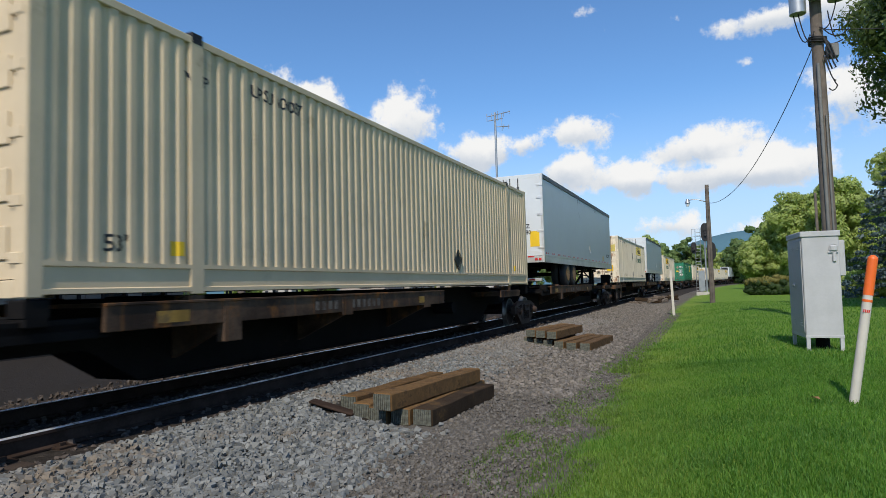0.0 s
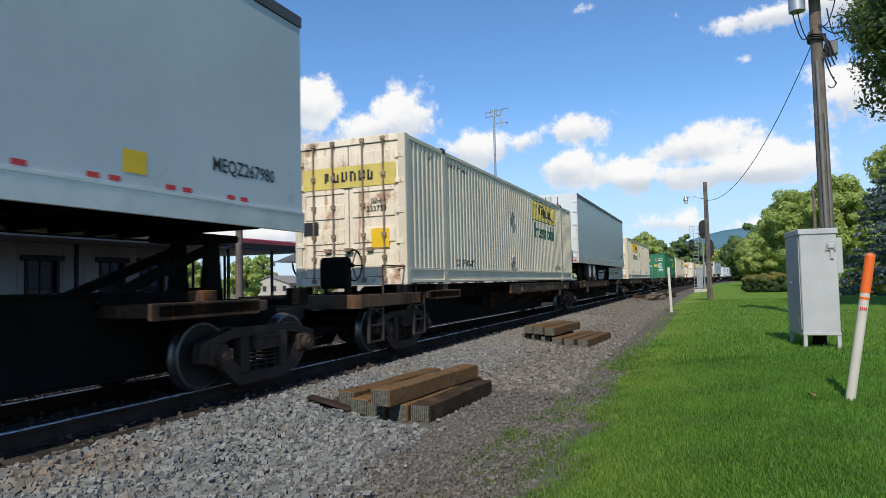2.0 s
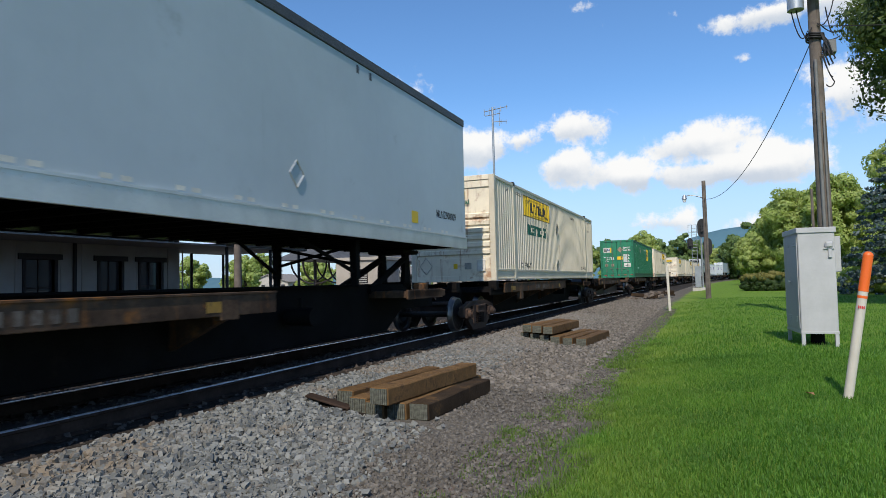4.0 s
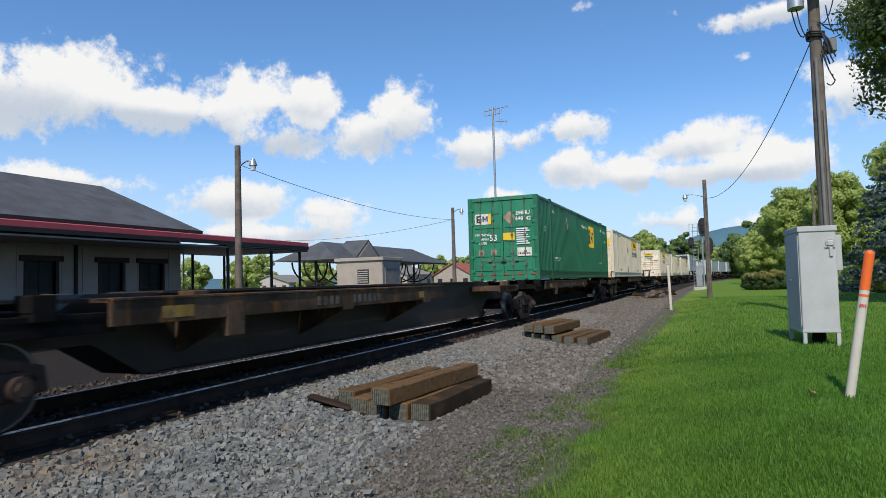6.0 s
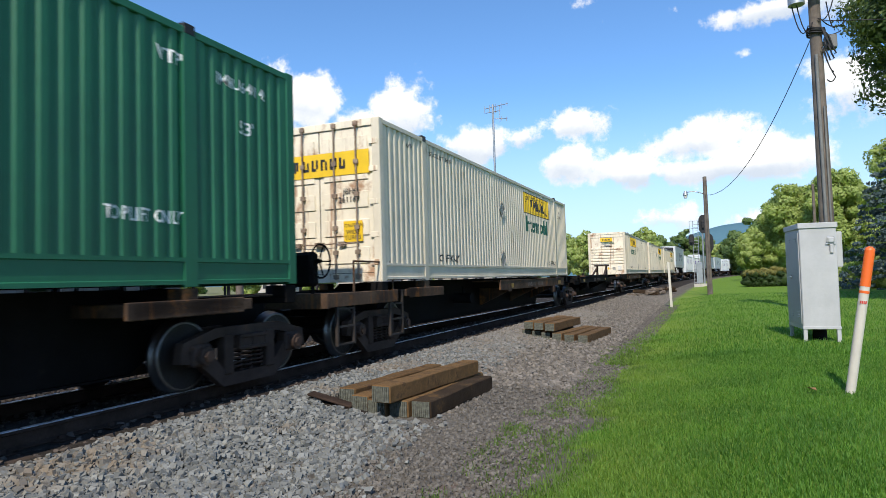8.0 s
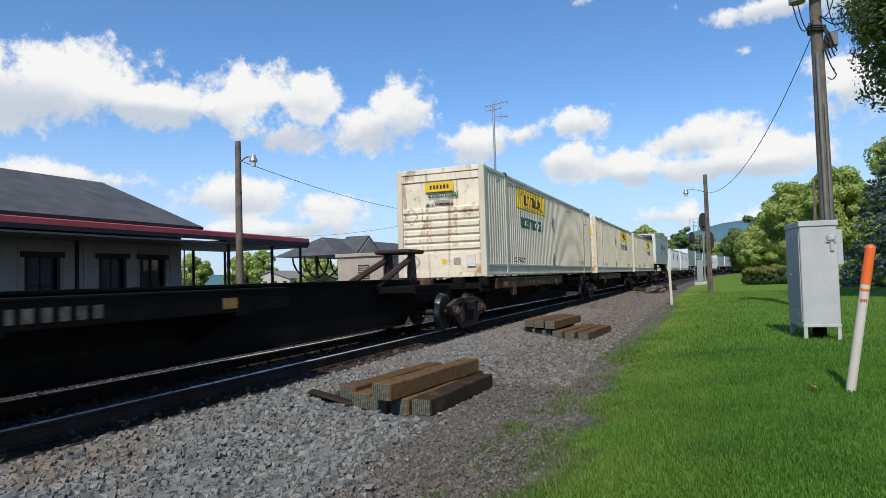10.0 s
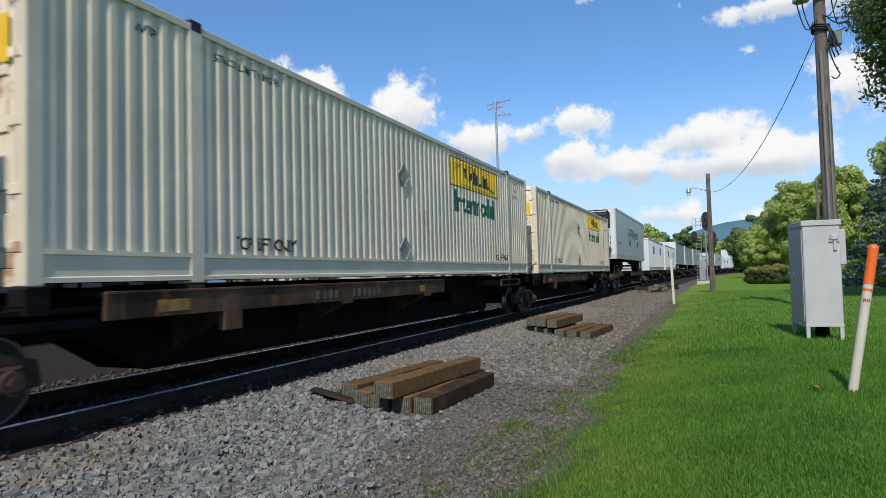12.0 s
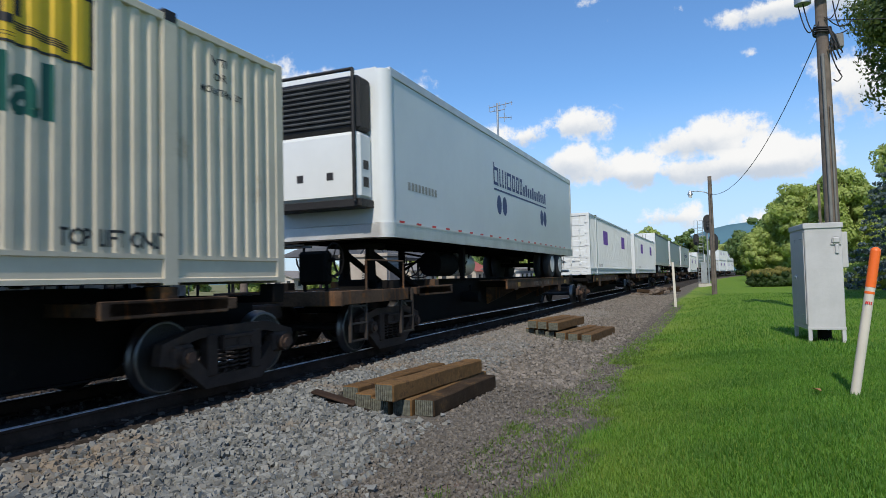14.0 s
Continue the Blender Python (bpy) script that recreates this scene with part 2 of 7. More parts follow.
GALV = material("galvanised_steel", (0.36, 0.38, 0.40), 0.45, 0.7, vary=0.1, bump=0.002)
BLACKPAINT = material("matt_black_paint", (0.012, 0.012, 0.013), 0.55, vary=0.2)
FADEDMARK = material("faded_stencil_paint", (0.13, 0.11, 0.09), 0.8, vary=0.3, scale=5, bump=0.0, dirt=(0.06, 0.04, 0.03), dirt_at=0.48)
CONDUIT = material("dull_grey_conduit", (0.16, 0.16, 0.155), 0.7, vary=0.15)
WIRE = material("black_cable", (0.015, 0.015, 0.016), 0.6, vary=0.1, bump=0.0)
PAPER = material("weathered_white_sticker", (0.62, 0.60, 0.54), 0.6, vary=0.12, scale=8, bump=0.0)
STICKER = material("grey_stickers", (0.30, 0.29, 0.26), 0.6, vary=0.2, scale=8, bump=0.0)
LAMPGLASS = material("lamp_glass", (0.6, 0.62, 0.64), 0.15, vary=0.05, spec=0.6)
BARK = material("grey_brown_bark", (0.10, 0.08, 0.062), 0.9, vary=0.35, scale=4, grain=30, bump=0.03)
ROCK = material("brown_rubble", (0.14, 0.11, 0.085), 0.9, vary=0.3, scale=6, bump=0.02)


def pane_glass():
    m = bpy.data.materials.new("window_glass")
    m.use_nodes = True
    k = Nodes(m.node_tree)
    b = k.n("ShaderNodeBsdfPrincipled", i_Roughness=0.04, i_Base_Color=(0.03, 0.035, 0.04, 1))
    b.inputs["Specular IOR Level"].default_value = 0.6
    k.link(b.outputs[0], k.n("ShaderNodeOutputMaterial").inputs["Surface"])
    return m


GLASS = pane_glass()


def leaf_material(name, base, tones, through_light=0.35, rough=0.55, dry=False):
    m = bpy.data.materials.new(name)
    m.use_nodes = True
    k = Nodes(m.node_tree)
    vec = k.n("ShaderNodeTexCoord").outputs["Object"]
    rnd = k.n("ShaderNodeNewGeometry").outputs["Random Per Island"]
    big = k.noise(vec, 0.55, 3.0)
    col = k.mix(rnd, base, tones)
    col = k.mix(k.math("MULTIPLY", k.ramp(big, 0.35, 0.7), 0.4), col, tuple(c * 0.6 for c in base))
    if dry:  # yellowed grass along the lane, lusher towards the house
        xyz = k.n("ShaderNodeSeparateXYZ")
        k.link(vec, xyz.inputs[0])
        amount = k.math("MULTIPLY", k.ramp(xyz.outputs[0], 0.4, -1.5), k.ramp(k.noise(vec, 0.35, 3.0), 0.3, 0.6))
        col = k.mix(k.math("MULTIPLY", amount, 0.5), col, (0.25, 0.31, 0.06))
        # faint dappled tree shade, painted as darker green noise patches
        col = k.mix(k.ramp(k.noise(vec, 0.9, 4.0), 0.45, 0.65, 0.0, 0.45), col, (0.045, 0.13, 0.02))
    b = k.n("ShaderNodeBsdfPrincipled", i_Roughness=rough)
    b.inputs["Specular IOR Level"].default_value = 0.3
    k.link(col, b.inputs["Base Color"])
    t = k.n("ShaderNodeBsdfTranslucent")
    k.link(k.mix(1.0, col, (1.3, 1.4, 0.5), "MULTIPLY"), t.inputs["Color"])
    mx = k.n("ShaderNodeMixShader", i_Fac=through_light)
    k.link(b.outputs[0], mx.inputs[1])
    k.link(t.outputs[0], mx.inputs[2])
    k.link(mx.outputs[0], k.n("ShaderNodeOutputMaterial").inputs["Surface"])
    return m


LEAF = leaf_material("maple_leaves", (0.055, 0.095, 0.025), (0.13, 0.17, 0.05))
LEAFLIGHT = leaf_material("light_green_leaves", (0.27, 0.35, 0.09), (0.42, 0.49, 0.18))
LEAFFAR = leaf_material("woodland_leaves", (0.11, 0.18, 0.06), (0.20, 0.28, 0.10))
NEEDLE = leaf_material("blue_spruce_needles", (0.045, 0.075, 0.075), (0.10, 0.145, 0.15), 0.1)
HEDGE = leaf_material("yew_hedge_leaves", (0.022, 0.05, 0.014), (0.05, 0.085, 0.02), 0.2)
HEDGETOP = leaf_material("yellowed_hedge_top_leaves", (0.16, 0.16, 0.04), (0.28, 0.25, 0.08), 0.3)
BLADE = leaf_material("lawn_blades", (0.055, 0.165, 0.02), (0.15, 0.29, 0.042), 0.4, 0.55, True)
WEED = leaf_material("weed_leaves", (0.07, 0.14, 0.025), (0.16, 0.22, 0.06), 0.35)


def stone_material():
    m = bpy.data.materials.new("crushed_stone")
    m.use_nodes = True
    k = Nodes(m.node_tree)
    vec = k.n("ShaderNodeTexCoord").outputs["Object"]
    rnd = k.n("ShaderNodeNewGeometry").outputs["Random Per Island"]
    col = k.mix(rnd, (0.08, 0.087, 0.086), (0.215, 0.222, 0.21))
    brown = k.math("MULTIPLY", k.ramp(k.noise(vec, 0.9, 4.0), 0.5, 0.68), k.ramp(k.math("FRACT", k.math("MULTIPLY", rnd, 17.0)), 0.1, 0.6))
    col = k.mix(brown, col, (0.165, 0.135, 0.10))
    xyz = k.n("ShaderNodeSeparateXYZ")
    k.link(vec, xyz.inputs[0])
    col = k.mix(k.ramp(xyz.outputs[1], 10.0, 17.0, 0.0, 0.6), col, (0.185, 0.16, 0.135))
    col = k.mix(k.math("MULTIPLY", k.ramp(k.noise(vec, 55.0, 4.0), 0.4, 0.7), 0.35), col, (0.13, 0.125, 0.12))
    b = k.n("ShaderNodeBsdfPrincipled", i_Roughness=0.85)
    k.link(col, b.inputs["Base Color"])
    k.link(b.outputs[0], k.n("ShaderNodeOutputMaterial").inputs["Surface"])
    return m


STONE = stone_material()


def ground_material():
    """Lawn at the right, a trodden cinder lane beside the track, rough ground beyond; the edges follow the track's curve."""
    m = bpy.data.materials.new("lawn_and_cinder_lane")
    m.use_nodes = True
    k = Nodes(m.node_tree)
    vec = k.n("ShaderNodeTexCoord").outputs["Object"]
    xyz = k.n("ShaderNodeSeparateXYZ")
    k.link(vec, xyz.inputs[0])
    u = k.math("MAXIMUM", k.math("ADD", xyz.outputs[1], 4.55), 0.0)
    bend = k.math("MULTIPLY", k.math("POWER", k.math("MINIMUM", u, 300.0), 3.0), 6.1e-6 / 6)
    side = k.math("SUBTRACT", xyz.outputs[0], bend)
    edge = k.math("ADD", side, k.math("MULTIPLY", k.math("SUBTRACT", k.noise(vec, 1.3, 5.0, 0.65), 0.5), 1.5))
    edge = k.math("SUBTRACT", edge, k.ramp(xyz.outputs[1], 12.5, 8.0, 0.0, 0.42))
    lawn = k.mix(k.noise(vec, 0.5, 5.0), (0.095, 0.19, 0.02), (0.17, 0.265, 0.035))
    lawn = k.mix(k.math("MULTIPLY", k.ramp(k.noise(vec, 70.0, 4.0), 0.4, 0.65), 0.6), lawn, (0.05, 0.11, 0.015))
    dirt = k.mix(k.noise(vec, 1.1, 6.0, 0.65), (0.072, 0.066, 0.057), (0.145, 0.131, 0.112))
    speck = k.ramp(k.noise(vec, 45.0, 5.0, 0.7), 0.5, 0.72)
    dirt = k.mix(k.math("MULTIPLY", speck, 0.55), dirt, (0.19, 0.178, 0.165))
    dirt = k.mix(k.math("MULTIPLY", k.ramp(k.noise(vec, 0.8, 3.0), 0.58, 0.68), 0.5), dirt, (0.20, 0.14, 0.115))
    dry = k.math("MULTIPLY", k.ramp(edge, 0.4, -1.5), k.ramp(k.noise(vec, 0.35, 3.0), 0.3, 0.6))
    lawn = k.mix(k.math("MULTIPLY", dry, 0.5), lawn, (0.20, 0.26, 0.05))
    rough = k.mix(k.noise(vec, 0.2, 5.0), (0.10, 0.13, 0.04), (0.22, 0.20, 0.13))
    is_lawn = k.ramp(edge, -1.75, -1.35)
    far = k.ramp(xyz.outputs[1], 24.0, 34.0)
    is_lawn = k.math("MAXIMUM", is_lawn, k.math("MULTIPLY", far, k.ramp(edge, -2.1, -1.7)))
    col = k.mix(is_lawn, dirt, lawn)
    left = k.ramp(k.math("MULTIPLY", side, -1.0), 22.0, 24.0)
    yard = k.mix(k.noise(vec, 0.35, 4.0), (0.30, 0.28, 0.25), (0.42, 0.40, 0.36))
    yard = k.mix(k.ramp(k.math("MULTIPLY", side, -1.0), 34.0, 44.0), yard, rough)
    # near-black colour under and beyond the train stands in for the shade there
    trackside_shade = k.ramp(k.math("MULTIPLY", side, -1.0), 5.5, 6.5)
    col = k.mix(trackside_shade, col, k.mix(k.noise(vec, 3.0, 5.0), (0.016, 0.014, 0.012), (0.035, 0.029, 0.024)))
    col = k.mix(left, col, yard)
    b = k.n("ShaderNodeBsdfPrincipled", i_Roughness=0.95)
    b.inputs["Specular IOR Level"].default_value = 0.15
    k.link(col, b.inputs["Base Color"])
    bp = k.n("ShaderNodeBump", i_Strength=0.9, i_Distance=0.03)
    k.link(k.math("ADD", k.noise(vec, 30.0, 6.0, 0.7), k.math("MULTIPLY", k.noise(vec, 5.0, 3.0), 1.2)), bp.inputs["Height"])
    k.link(bp.outputs[0], b.inputs["Normal"])
    k.link(b.outputs[0], k.n("ShaderNodeOutputMaterial").inputs["Surface"])
    return m


GROUND = ground_material()


def hill_material():
    m = bpy.data.materials.new("far_wooded_hill_haze_tinted")
    m.use_nodes = True
    k = Nodes(m.node_tree)
    vec = k.n("ShaderNodeTexCoord").outputs["Object"]
    # distance haze is put into the base colour as a blue tint
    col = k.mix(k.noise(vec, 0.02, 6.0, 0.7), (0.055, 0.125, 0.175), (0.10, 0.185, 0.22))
    b = k.n("ShaderNodeBsdfPrincipled", i_Roughness=1.0)
    b.inputs["Specular IOR Level"].default_value = 0.0
    k.link(col, b.inputs["Base Color"])
    k.link(b.outputs[0], k.n("ShaderNodeOutputMaterial").inputs["Surface"])
    return m


HILL = hill_material()

# ---- mesh helpers ----
def box(bm, x0, x1, y0, y1, z0, z1, bevel=0.0):
    vs = [bm.verts.new((x, y, z)) for x in (x0, x1) for y in (y0, y1) for z in (z0, z1)]
    fs = [bm.faces.new([vs[i] for i in f]) for f in ((0, 1, 3, 2), (4, 6, 7, 5), (0, 4, 5, 1), (2, 3, 7, 6), (0, 2, 6, 4), (1, 5, 7, 3))]
    if bevel:
        edges = list({ed for f in fs for ed in f.edges})
        bmesh.ops.bevel(bm, geom=edges, offset=bevel, segments=1, affect="EDGES")
    return vs


def prism(bm, outline, axis, a, b):
    """A closed outline of (u, v) pushed along an axis: x takes (y, z), y takes (x, z), z takes (x, y)."""
    put = {"x": lambda u, v, w: (w, u, v), "y": lambda u, v, w: (u, w, v), "z": lambda u, v, w: (u, v, w)}[axis]
    lo = [bm.verts.new(put(u, v, a)) for u, v in outline]
    hi = [bm.verts.new(put(u, v, b)) for u, v in outline]
    n = len(outline)
    for i in range(n):
        bm.faces.new((lo[i], lo[(i + 1) % n], hi[(i + 1) % n], hi[i]))
    bm.faces.new(lo[::-1])
    bm.faces.new(hi)


def rod(bm, p, q, r, seg=8, r2=None, cap=True):
    p, q = Vector(p), Vector(q)
    z = (q - p).normalized()
    x = z.cross(Vector((0, 0, 1)) if abs(z.z) < 0.9 else Vector((1, 0, 0))).normalized()
    y = z.cross(x)
    rings = []
    for c, rad in ((p, r), (q, r if r2 is None else r2)):
        rings.append([bm.verts.new(c + (x * math.cos(2 * math.pi * i / seg) + y * math.sin(2 * math.pi * i / seg)) * rad) for i in range(seg)])
    for i in range(seg):
        bm.faces.new((rings[0][i], rings[0][(i + 1) % seg], rings[1][(i + 1) % seg], rings[1][i])).smooth = seg > 6
    if cap:
        for ring in (rings[0][::-1], rings[1]):
            for edge in bm.faces.new(ring).edges:
                edge.smooth = False


def lathe(bm, profile, axis_at=(0, 0, 0), seg=24, caps=True):
    """Turn (along, radius) pairs round the x axis."""
    rings = []
    for u, r in profile:
        rings.append([bm.verts.new((axis_at[0] + u, axis_at[1] + r * math.cos(2 * math.pi * i / seg), axis_at[2] + r * math.sin(2 * math.pi * i / seg))) for i in range(seg)])
    for a_, b_ in zip(rings, rings[1:]):
        for i in range(seg):
            bm.faces.new((a_[i], a_[(i + 1) % seg], b_[(i + 1) % seg], b_[i])).smooth = True
    if caps:
        bm.faces.new(rings[0][::-1])
        bm.faces.new(rings[-1])


def wire(bm, pts, r, seg=5):
    """One bent tube through the points."""
    pts = [Vector(p) for p in pts]
    prev = first_ = None
    for i, p in enumerate(pts):
        z = (pts[min(i + 1, len(pts) - 1)] - pts[max(i - 1, 0)]).normalized()
        x = z.cross(Vector((0.31, 0.17, 1)) if abs(z.z) < 0.9 else Vector((1, 0.2, 0))).normalized()
        y = z.cross(x)
        ring = [bm.verts.new(p + (x * math.cos(2 * math.pi * k_ / seg) + y * math.sin(2 * math.pi * k_ / seg)) * r) for k_ in range(seg)]
        if prev:
            for k_ in range(seg):
                bm.faces.new((prev[k_], prev[(k_ + 1) % seg], ring[(k_ + 1) % seg], ring[k_])).smooth = True
        else:
            first_ = ring
        prev = ring
    bm.faces.new(first_[::-1])
    bm.faces.new(prev)


def part(name, bm, material_, parent=None, label="", at=None):
    bmesh.ops.recalc_face_normals(bm, faces=bm.faces[:])
    me = bpy.data.meshes.new(name)
    bm.to_mesh(me)
    bm.free()
    me.materials.append(material_)
    ob = new(name, me)
    ob.parent = parent
    if at is not None:
        ob.matrix_basis = at
    if label:
        tagged(ob, label)
    return ob


def root(name, label, category, group="", m=None):
    ob = new(name)
    ob.empty_display_size = 0.2
    tagged(ob, label, category, group)
    if m is not None:
        ob.matrix_basis = m
    return ob


def boxes(name, material_, parent, *sizes, label="", bevel=0.0):
    bm = bmesh.new()
    for s in sizes:
        box(bm, *s, bevel=bevel)
    return part(name, bm, material_, parent, label)


def from_arrays(name, verts, faces, material_, smooth=False):
    me = bpy.data.meshes.new(name)
    me.from_pydata(verts.tolist() if hasattr(verts, "tolist") else verts, [], faces.tolist() if hasattr(faces, "tolist") else faces)
    me.materials.append(material_)
    if smooth:
        me.polygons.foreach_set("use_smooth", [True] * len(me.polygons))
    return me


def lettering(text, size):
    """A flat bmesh of a word in the built-in font, its lower left corner at the origin, in x and y."""
    cu = bpy.data.curves.new("word", "FONT")
    cu.body, cu.size, cu.resolution_u, cu.offset = text, size, 2, size * (0.028 if text == "Intermodal" else 0.014)
    ob = new("word", cu)
    me = bpy.data.meshes.new_from_object(ob.evaluated_get(bpy.context.evaluated_depsgraph_get()))
    bm = bmesh.new()
    bm.from_mesh(me)
    bpy.data.objects.remove(ob)
    bpy.data.curves.remove(cu)
    bpy.data.meshes.remove(me)
    return bm


# ---- the track's line ----
CENTRE, RAIL_Z, DECK_Z = -6.655, 0.35, 1.6
BEND, BEND_AT = 5.74e-6, -4.7


def track(s):
    """The centre line at s metres: x, y and the heading to the right in degrees."""
    u = max(s - BEND_AT, 0.0)
    return CENTRE + BEND * u ** 3 / 6, s - BEND ** 2 * u ** 5 / 40, math.degrees(BEND * u * u / 2)


def on_track(s, z=0.0, long=0.0):
    """A pose on the track; with long, that of a rigid thing whose two ends lie on the line."""
    if long:
        x0, y0, _ = track(s)
        x1, y1, _ = track(s + long)
        return pose(x0, y0, z, 0, 0, -math.degrees(math.atan2(x1 - x0, y1 - y0)))
    x, y, h = track(s)
    return pose(x, y, z, 0, 0, -h)


# ---- ground ----
def smooth(a_, b_, x):
    t_ = min(1.0, max(0.0, (x - a_) / (b_ - a_)))
    return t_ * t_ * (3 - 2 * t_)


def ground_z(x, y):
    side = x - (track(min(y, 320.0))[0] - CENTRE)
    z = 0.26 * smooth(-1.7, 0.9, side)
    z += 0.02 * noise.noise(Vector((x * 0.5, y * 0.5, 0.3))) * smooth(0, 6, 60 - abs(y))
    z += 0.12 * smooth(-3.1, -5.2, side) if side < -3.1 and side > -9 else 0.0
    return z


def lines(near, far, first, grow):
    out, step = [near], first
    while out[-1] < far:
        out.append(out[-1] + step)
        step *= grow
    return out


gx = sorted({*[-v for v in lines(3.0, 2600, 0.35, 1.16)], *[round(-3.0 + 0.22 * i, 3) for i in range(45)], *lines(7.0, 2600, 0.5, 1.2)})
gy = sorted({*[-v for v in lines(3.0, 900, 1.0, 1.3)], *[round(-3 + 0.3 * i, 3) for i in range(120)], *lines(33.0, 3200, 0.6, 1.1)})
verts = [(x, y, ground_z(x, y)) for y in gy for x in gx]
nx = len(gx)
faces = [(j * nx + i, j * nx + i + 1, (j + 1) * nx + i + 1, (j + 1) * nx + i) for j in range(len(gy) - 1) for i in range(nx - 1)]
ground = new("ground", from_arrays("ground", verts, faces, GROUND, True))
tagged(ground, "mown green lawn and trodden grey cinder lane beside the track", "ground", kind="structure")

# ballast bed swept along the line
bm = bmesh.new()
section = [(-3.6, -0.05), (-2.2, 0.14), (-1.6, 0.16), (0.0, 0.15), (1.6, 0.17), (2.0, 0.15), (2.6, 0.075), (3.3, 0.005), (3.5, -0.1)]
prev = None
for i in range(0, 150):
    s = -12 + i * 3.0
    x, y, h = track(s)
    c, n_ = math.cos(radians(h)), math.sin(radians(h))
    ring = [bm.verts.new((x + a_ * c, y - a_ * n_, b_)) for a_, b_ in section]
    if prev:
        for k_ in range(len(ring) - 1):
            bm.faces.new((prev[k_], prev[k_ + 1], ring[k_ + 1], ring[k_])).smooth = True
    prev = ring
tagged(part("ballast_bed", bm, BALLAST), "grey-brown ballast bed under the railway track", "track bed", kind="structure")

# ---- rails and sleepers ----
rails = root("railway_track", "steel rails with polished heads on dark sleepers", "railway track")
profile = [(-0.07, 0.17), (0.07, 0.17), (0.07, 0.185), (0.012, 0.20), (0.012, 0.305), (0.036, 0.315), (0.036, 0.343), (-0.036, 0.343), (-0.036, 0.315), (-0.012, 0.305), (-0.012, 0.20), (-0.07, 0.185)]
for off in (-0.755, 0.755):
    for nm, prof, mt in (("rail", profile, RAILSIDE), ("rail_head", [(-0.034, 0.343), (0.034, 0.343), (0.028, 0.35), (-0.028, 0.35)], RAILTOP)):
        bm = bmesh.new()
        prev = None
        for i in range(200):
            x, y, h = track(-12 + i * 2.2)
            c, n_ = math.cos(radians(h)), math.sin(radians(h))
            ring = [bm.verts.new((x + (off + a_) * c, y - (off + a_) * n_, b_)) for a_, b_ in prof]
            if prev:
                for k_ in range(len(ring)):
                    bm.faces.new((prev[k_], prev[(k_ + 1) % len(ring)], ring[(k_ + 1) % len(ring)], ring[k_]))
            prev = ring
        part(nm, bm, mt, rails, "polished steel rail head" if nm == "rail_head" else "")
bm = bmesh.new()
box(bm, -1.3, 1.3, -0.115, 0.115, -0.02, 0.168, 0.012)
first = part("sleeper", bm, SLEEPER, rails)
first.matrix_basis = on_track(-3)
bm = bmesh.new()
box(bm, -0.18, 0.18, -0.09, 0.09, 0.168, 0.182)
box(bm, -0.11, -0.08, -0.03, 0.03, 0.18, 0.215)
box(bm, 0.08, 0.11, -0.03, 0.03, 0.18, 0.215)
plate = part("tie_plate", bm, RAILSIDE, rails)
plate.matrix_basis = on_track(-3) @ pose(0.755, 0, 0)
for i in range(1, 120):
    ob = new("sleeper", first.data)
    ob.parent, ob.matrix_basis = rails, on_track(-3 + i * 0.56) @ pose(random.uniform(-0.04, 0.04), 0, random.uniform(-0.012, 0.004), 0, 0, random.uniform(-1, 1))
    if i < 45:
        for off in (-0.755, 0.755):
            ob = new("tie_plate", plate.data)
            ob.parent, ob.matrix_basis = rails, on_track(-3 + i * 0.56) @ pose(off, 0, 0)


# ---- containers ----
LONG, WIDE, TALL = 16.15, 2.591, 2.985
PITCH, DEEP = 0.214, 0.033
LO, HI = 0.33, TALL - 0.10


def rib(y):
    """How far the corrugated side lies behind its outer plane at y metres along it."""
    if y < 0.26 or y > LONG - 0.26 or abs(y - 1.98) < 0.12 or abs(y - LONG + 1.98) < 0.12:
        return 0.0
    p = (y % PITCH) / PITCH
    return DEEP * (0.0 if p < 0.36 else (p - 0.36) / 0.12 if p < 0.48 else 1.0 if p < 0.86 else (1 - p) / 0.14)


def breaks(y0, y1):
    out = {y0, y1}
    for k_ in range(int(y0 / PITCH) - 1, int(y1 / PITCH) + 2):
        out |= {(k_ + f) * PITCH for f in (0.0, 0.36, 0.48, 0.86)}
    for c in (0.26, 1.86, 2.10, LONG - 1.86, LONG - 2.10, LONG - 0.26):
        out |= {c - 0.001, c + 0.001}
    return sorted(v for v in out if y0 <= v <= y1)


def side_sheet(bm, y0, y1, z0, z1, out=0.0, sign=1):
    """A sheet that follows the ribs of a container's side."""
    prev = None
    for y in breaks(y0, y1):
        x = sign * (WIDE / 2 - 0.012 - rib(y) + out)
        now = (bm.verts.new((x, y, z0)), bm.verts.new((x, y, z1)))
        if prev:
            bm.faces.new((prev[0], now[0], now[1], prev[1]))
        prev = now


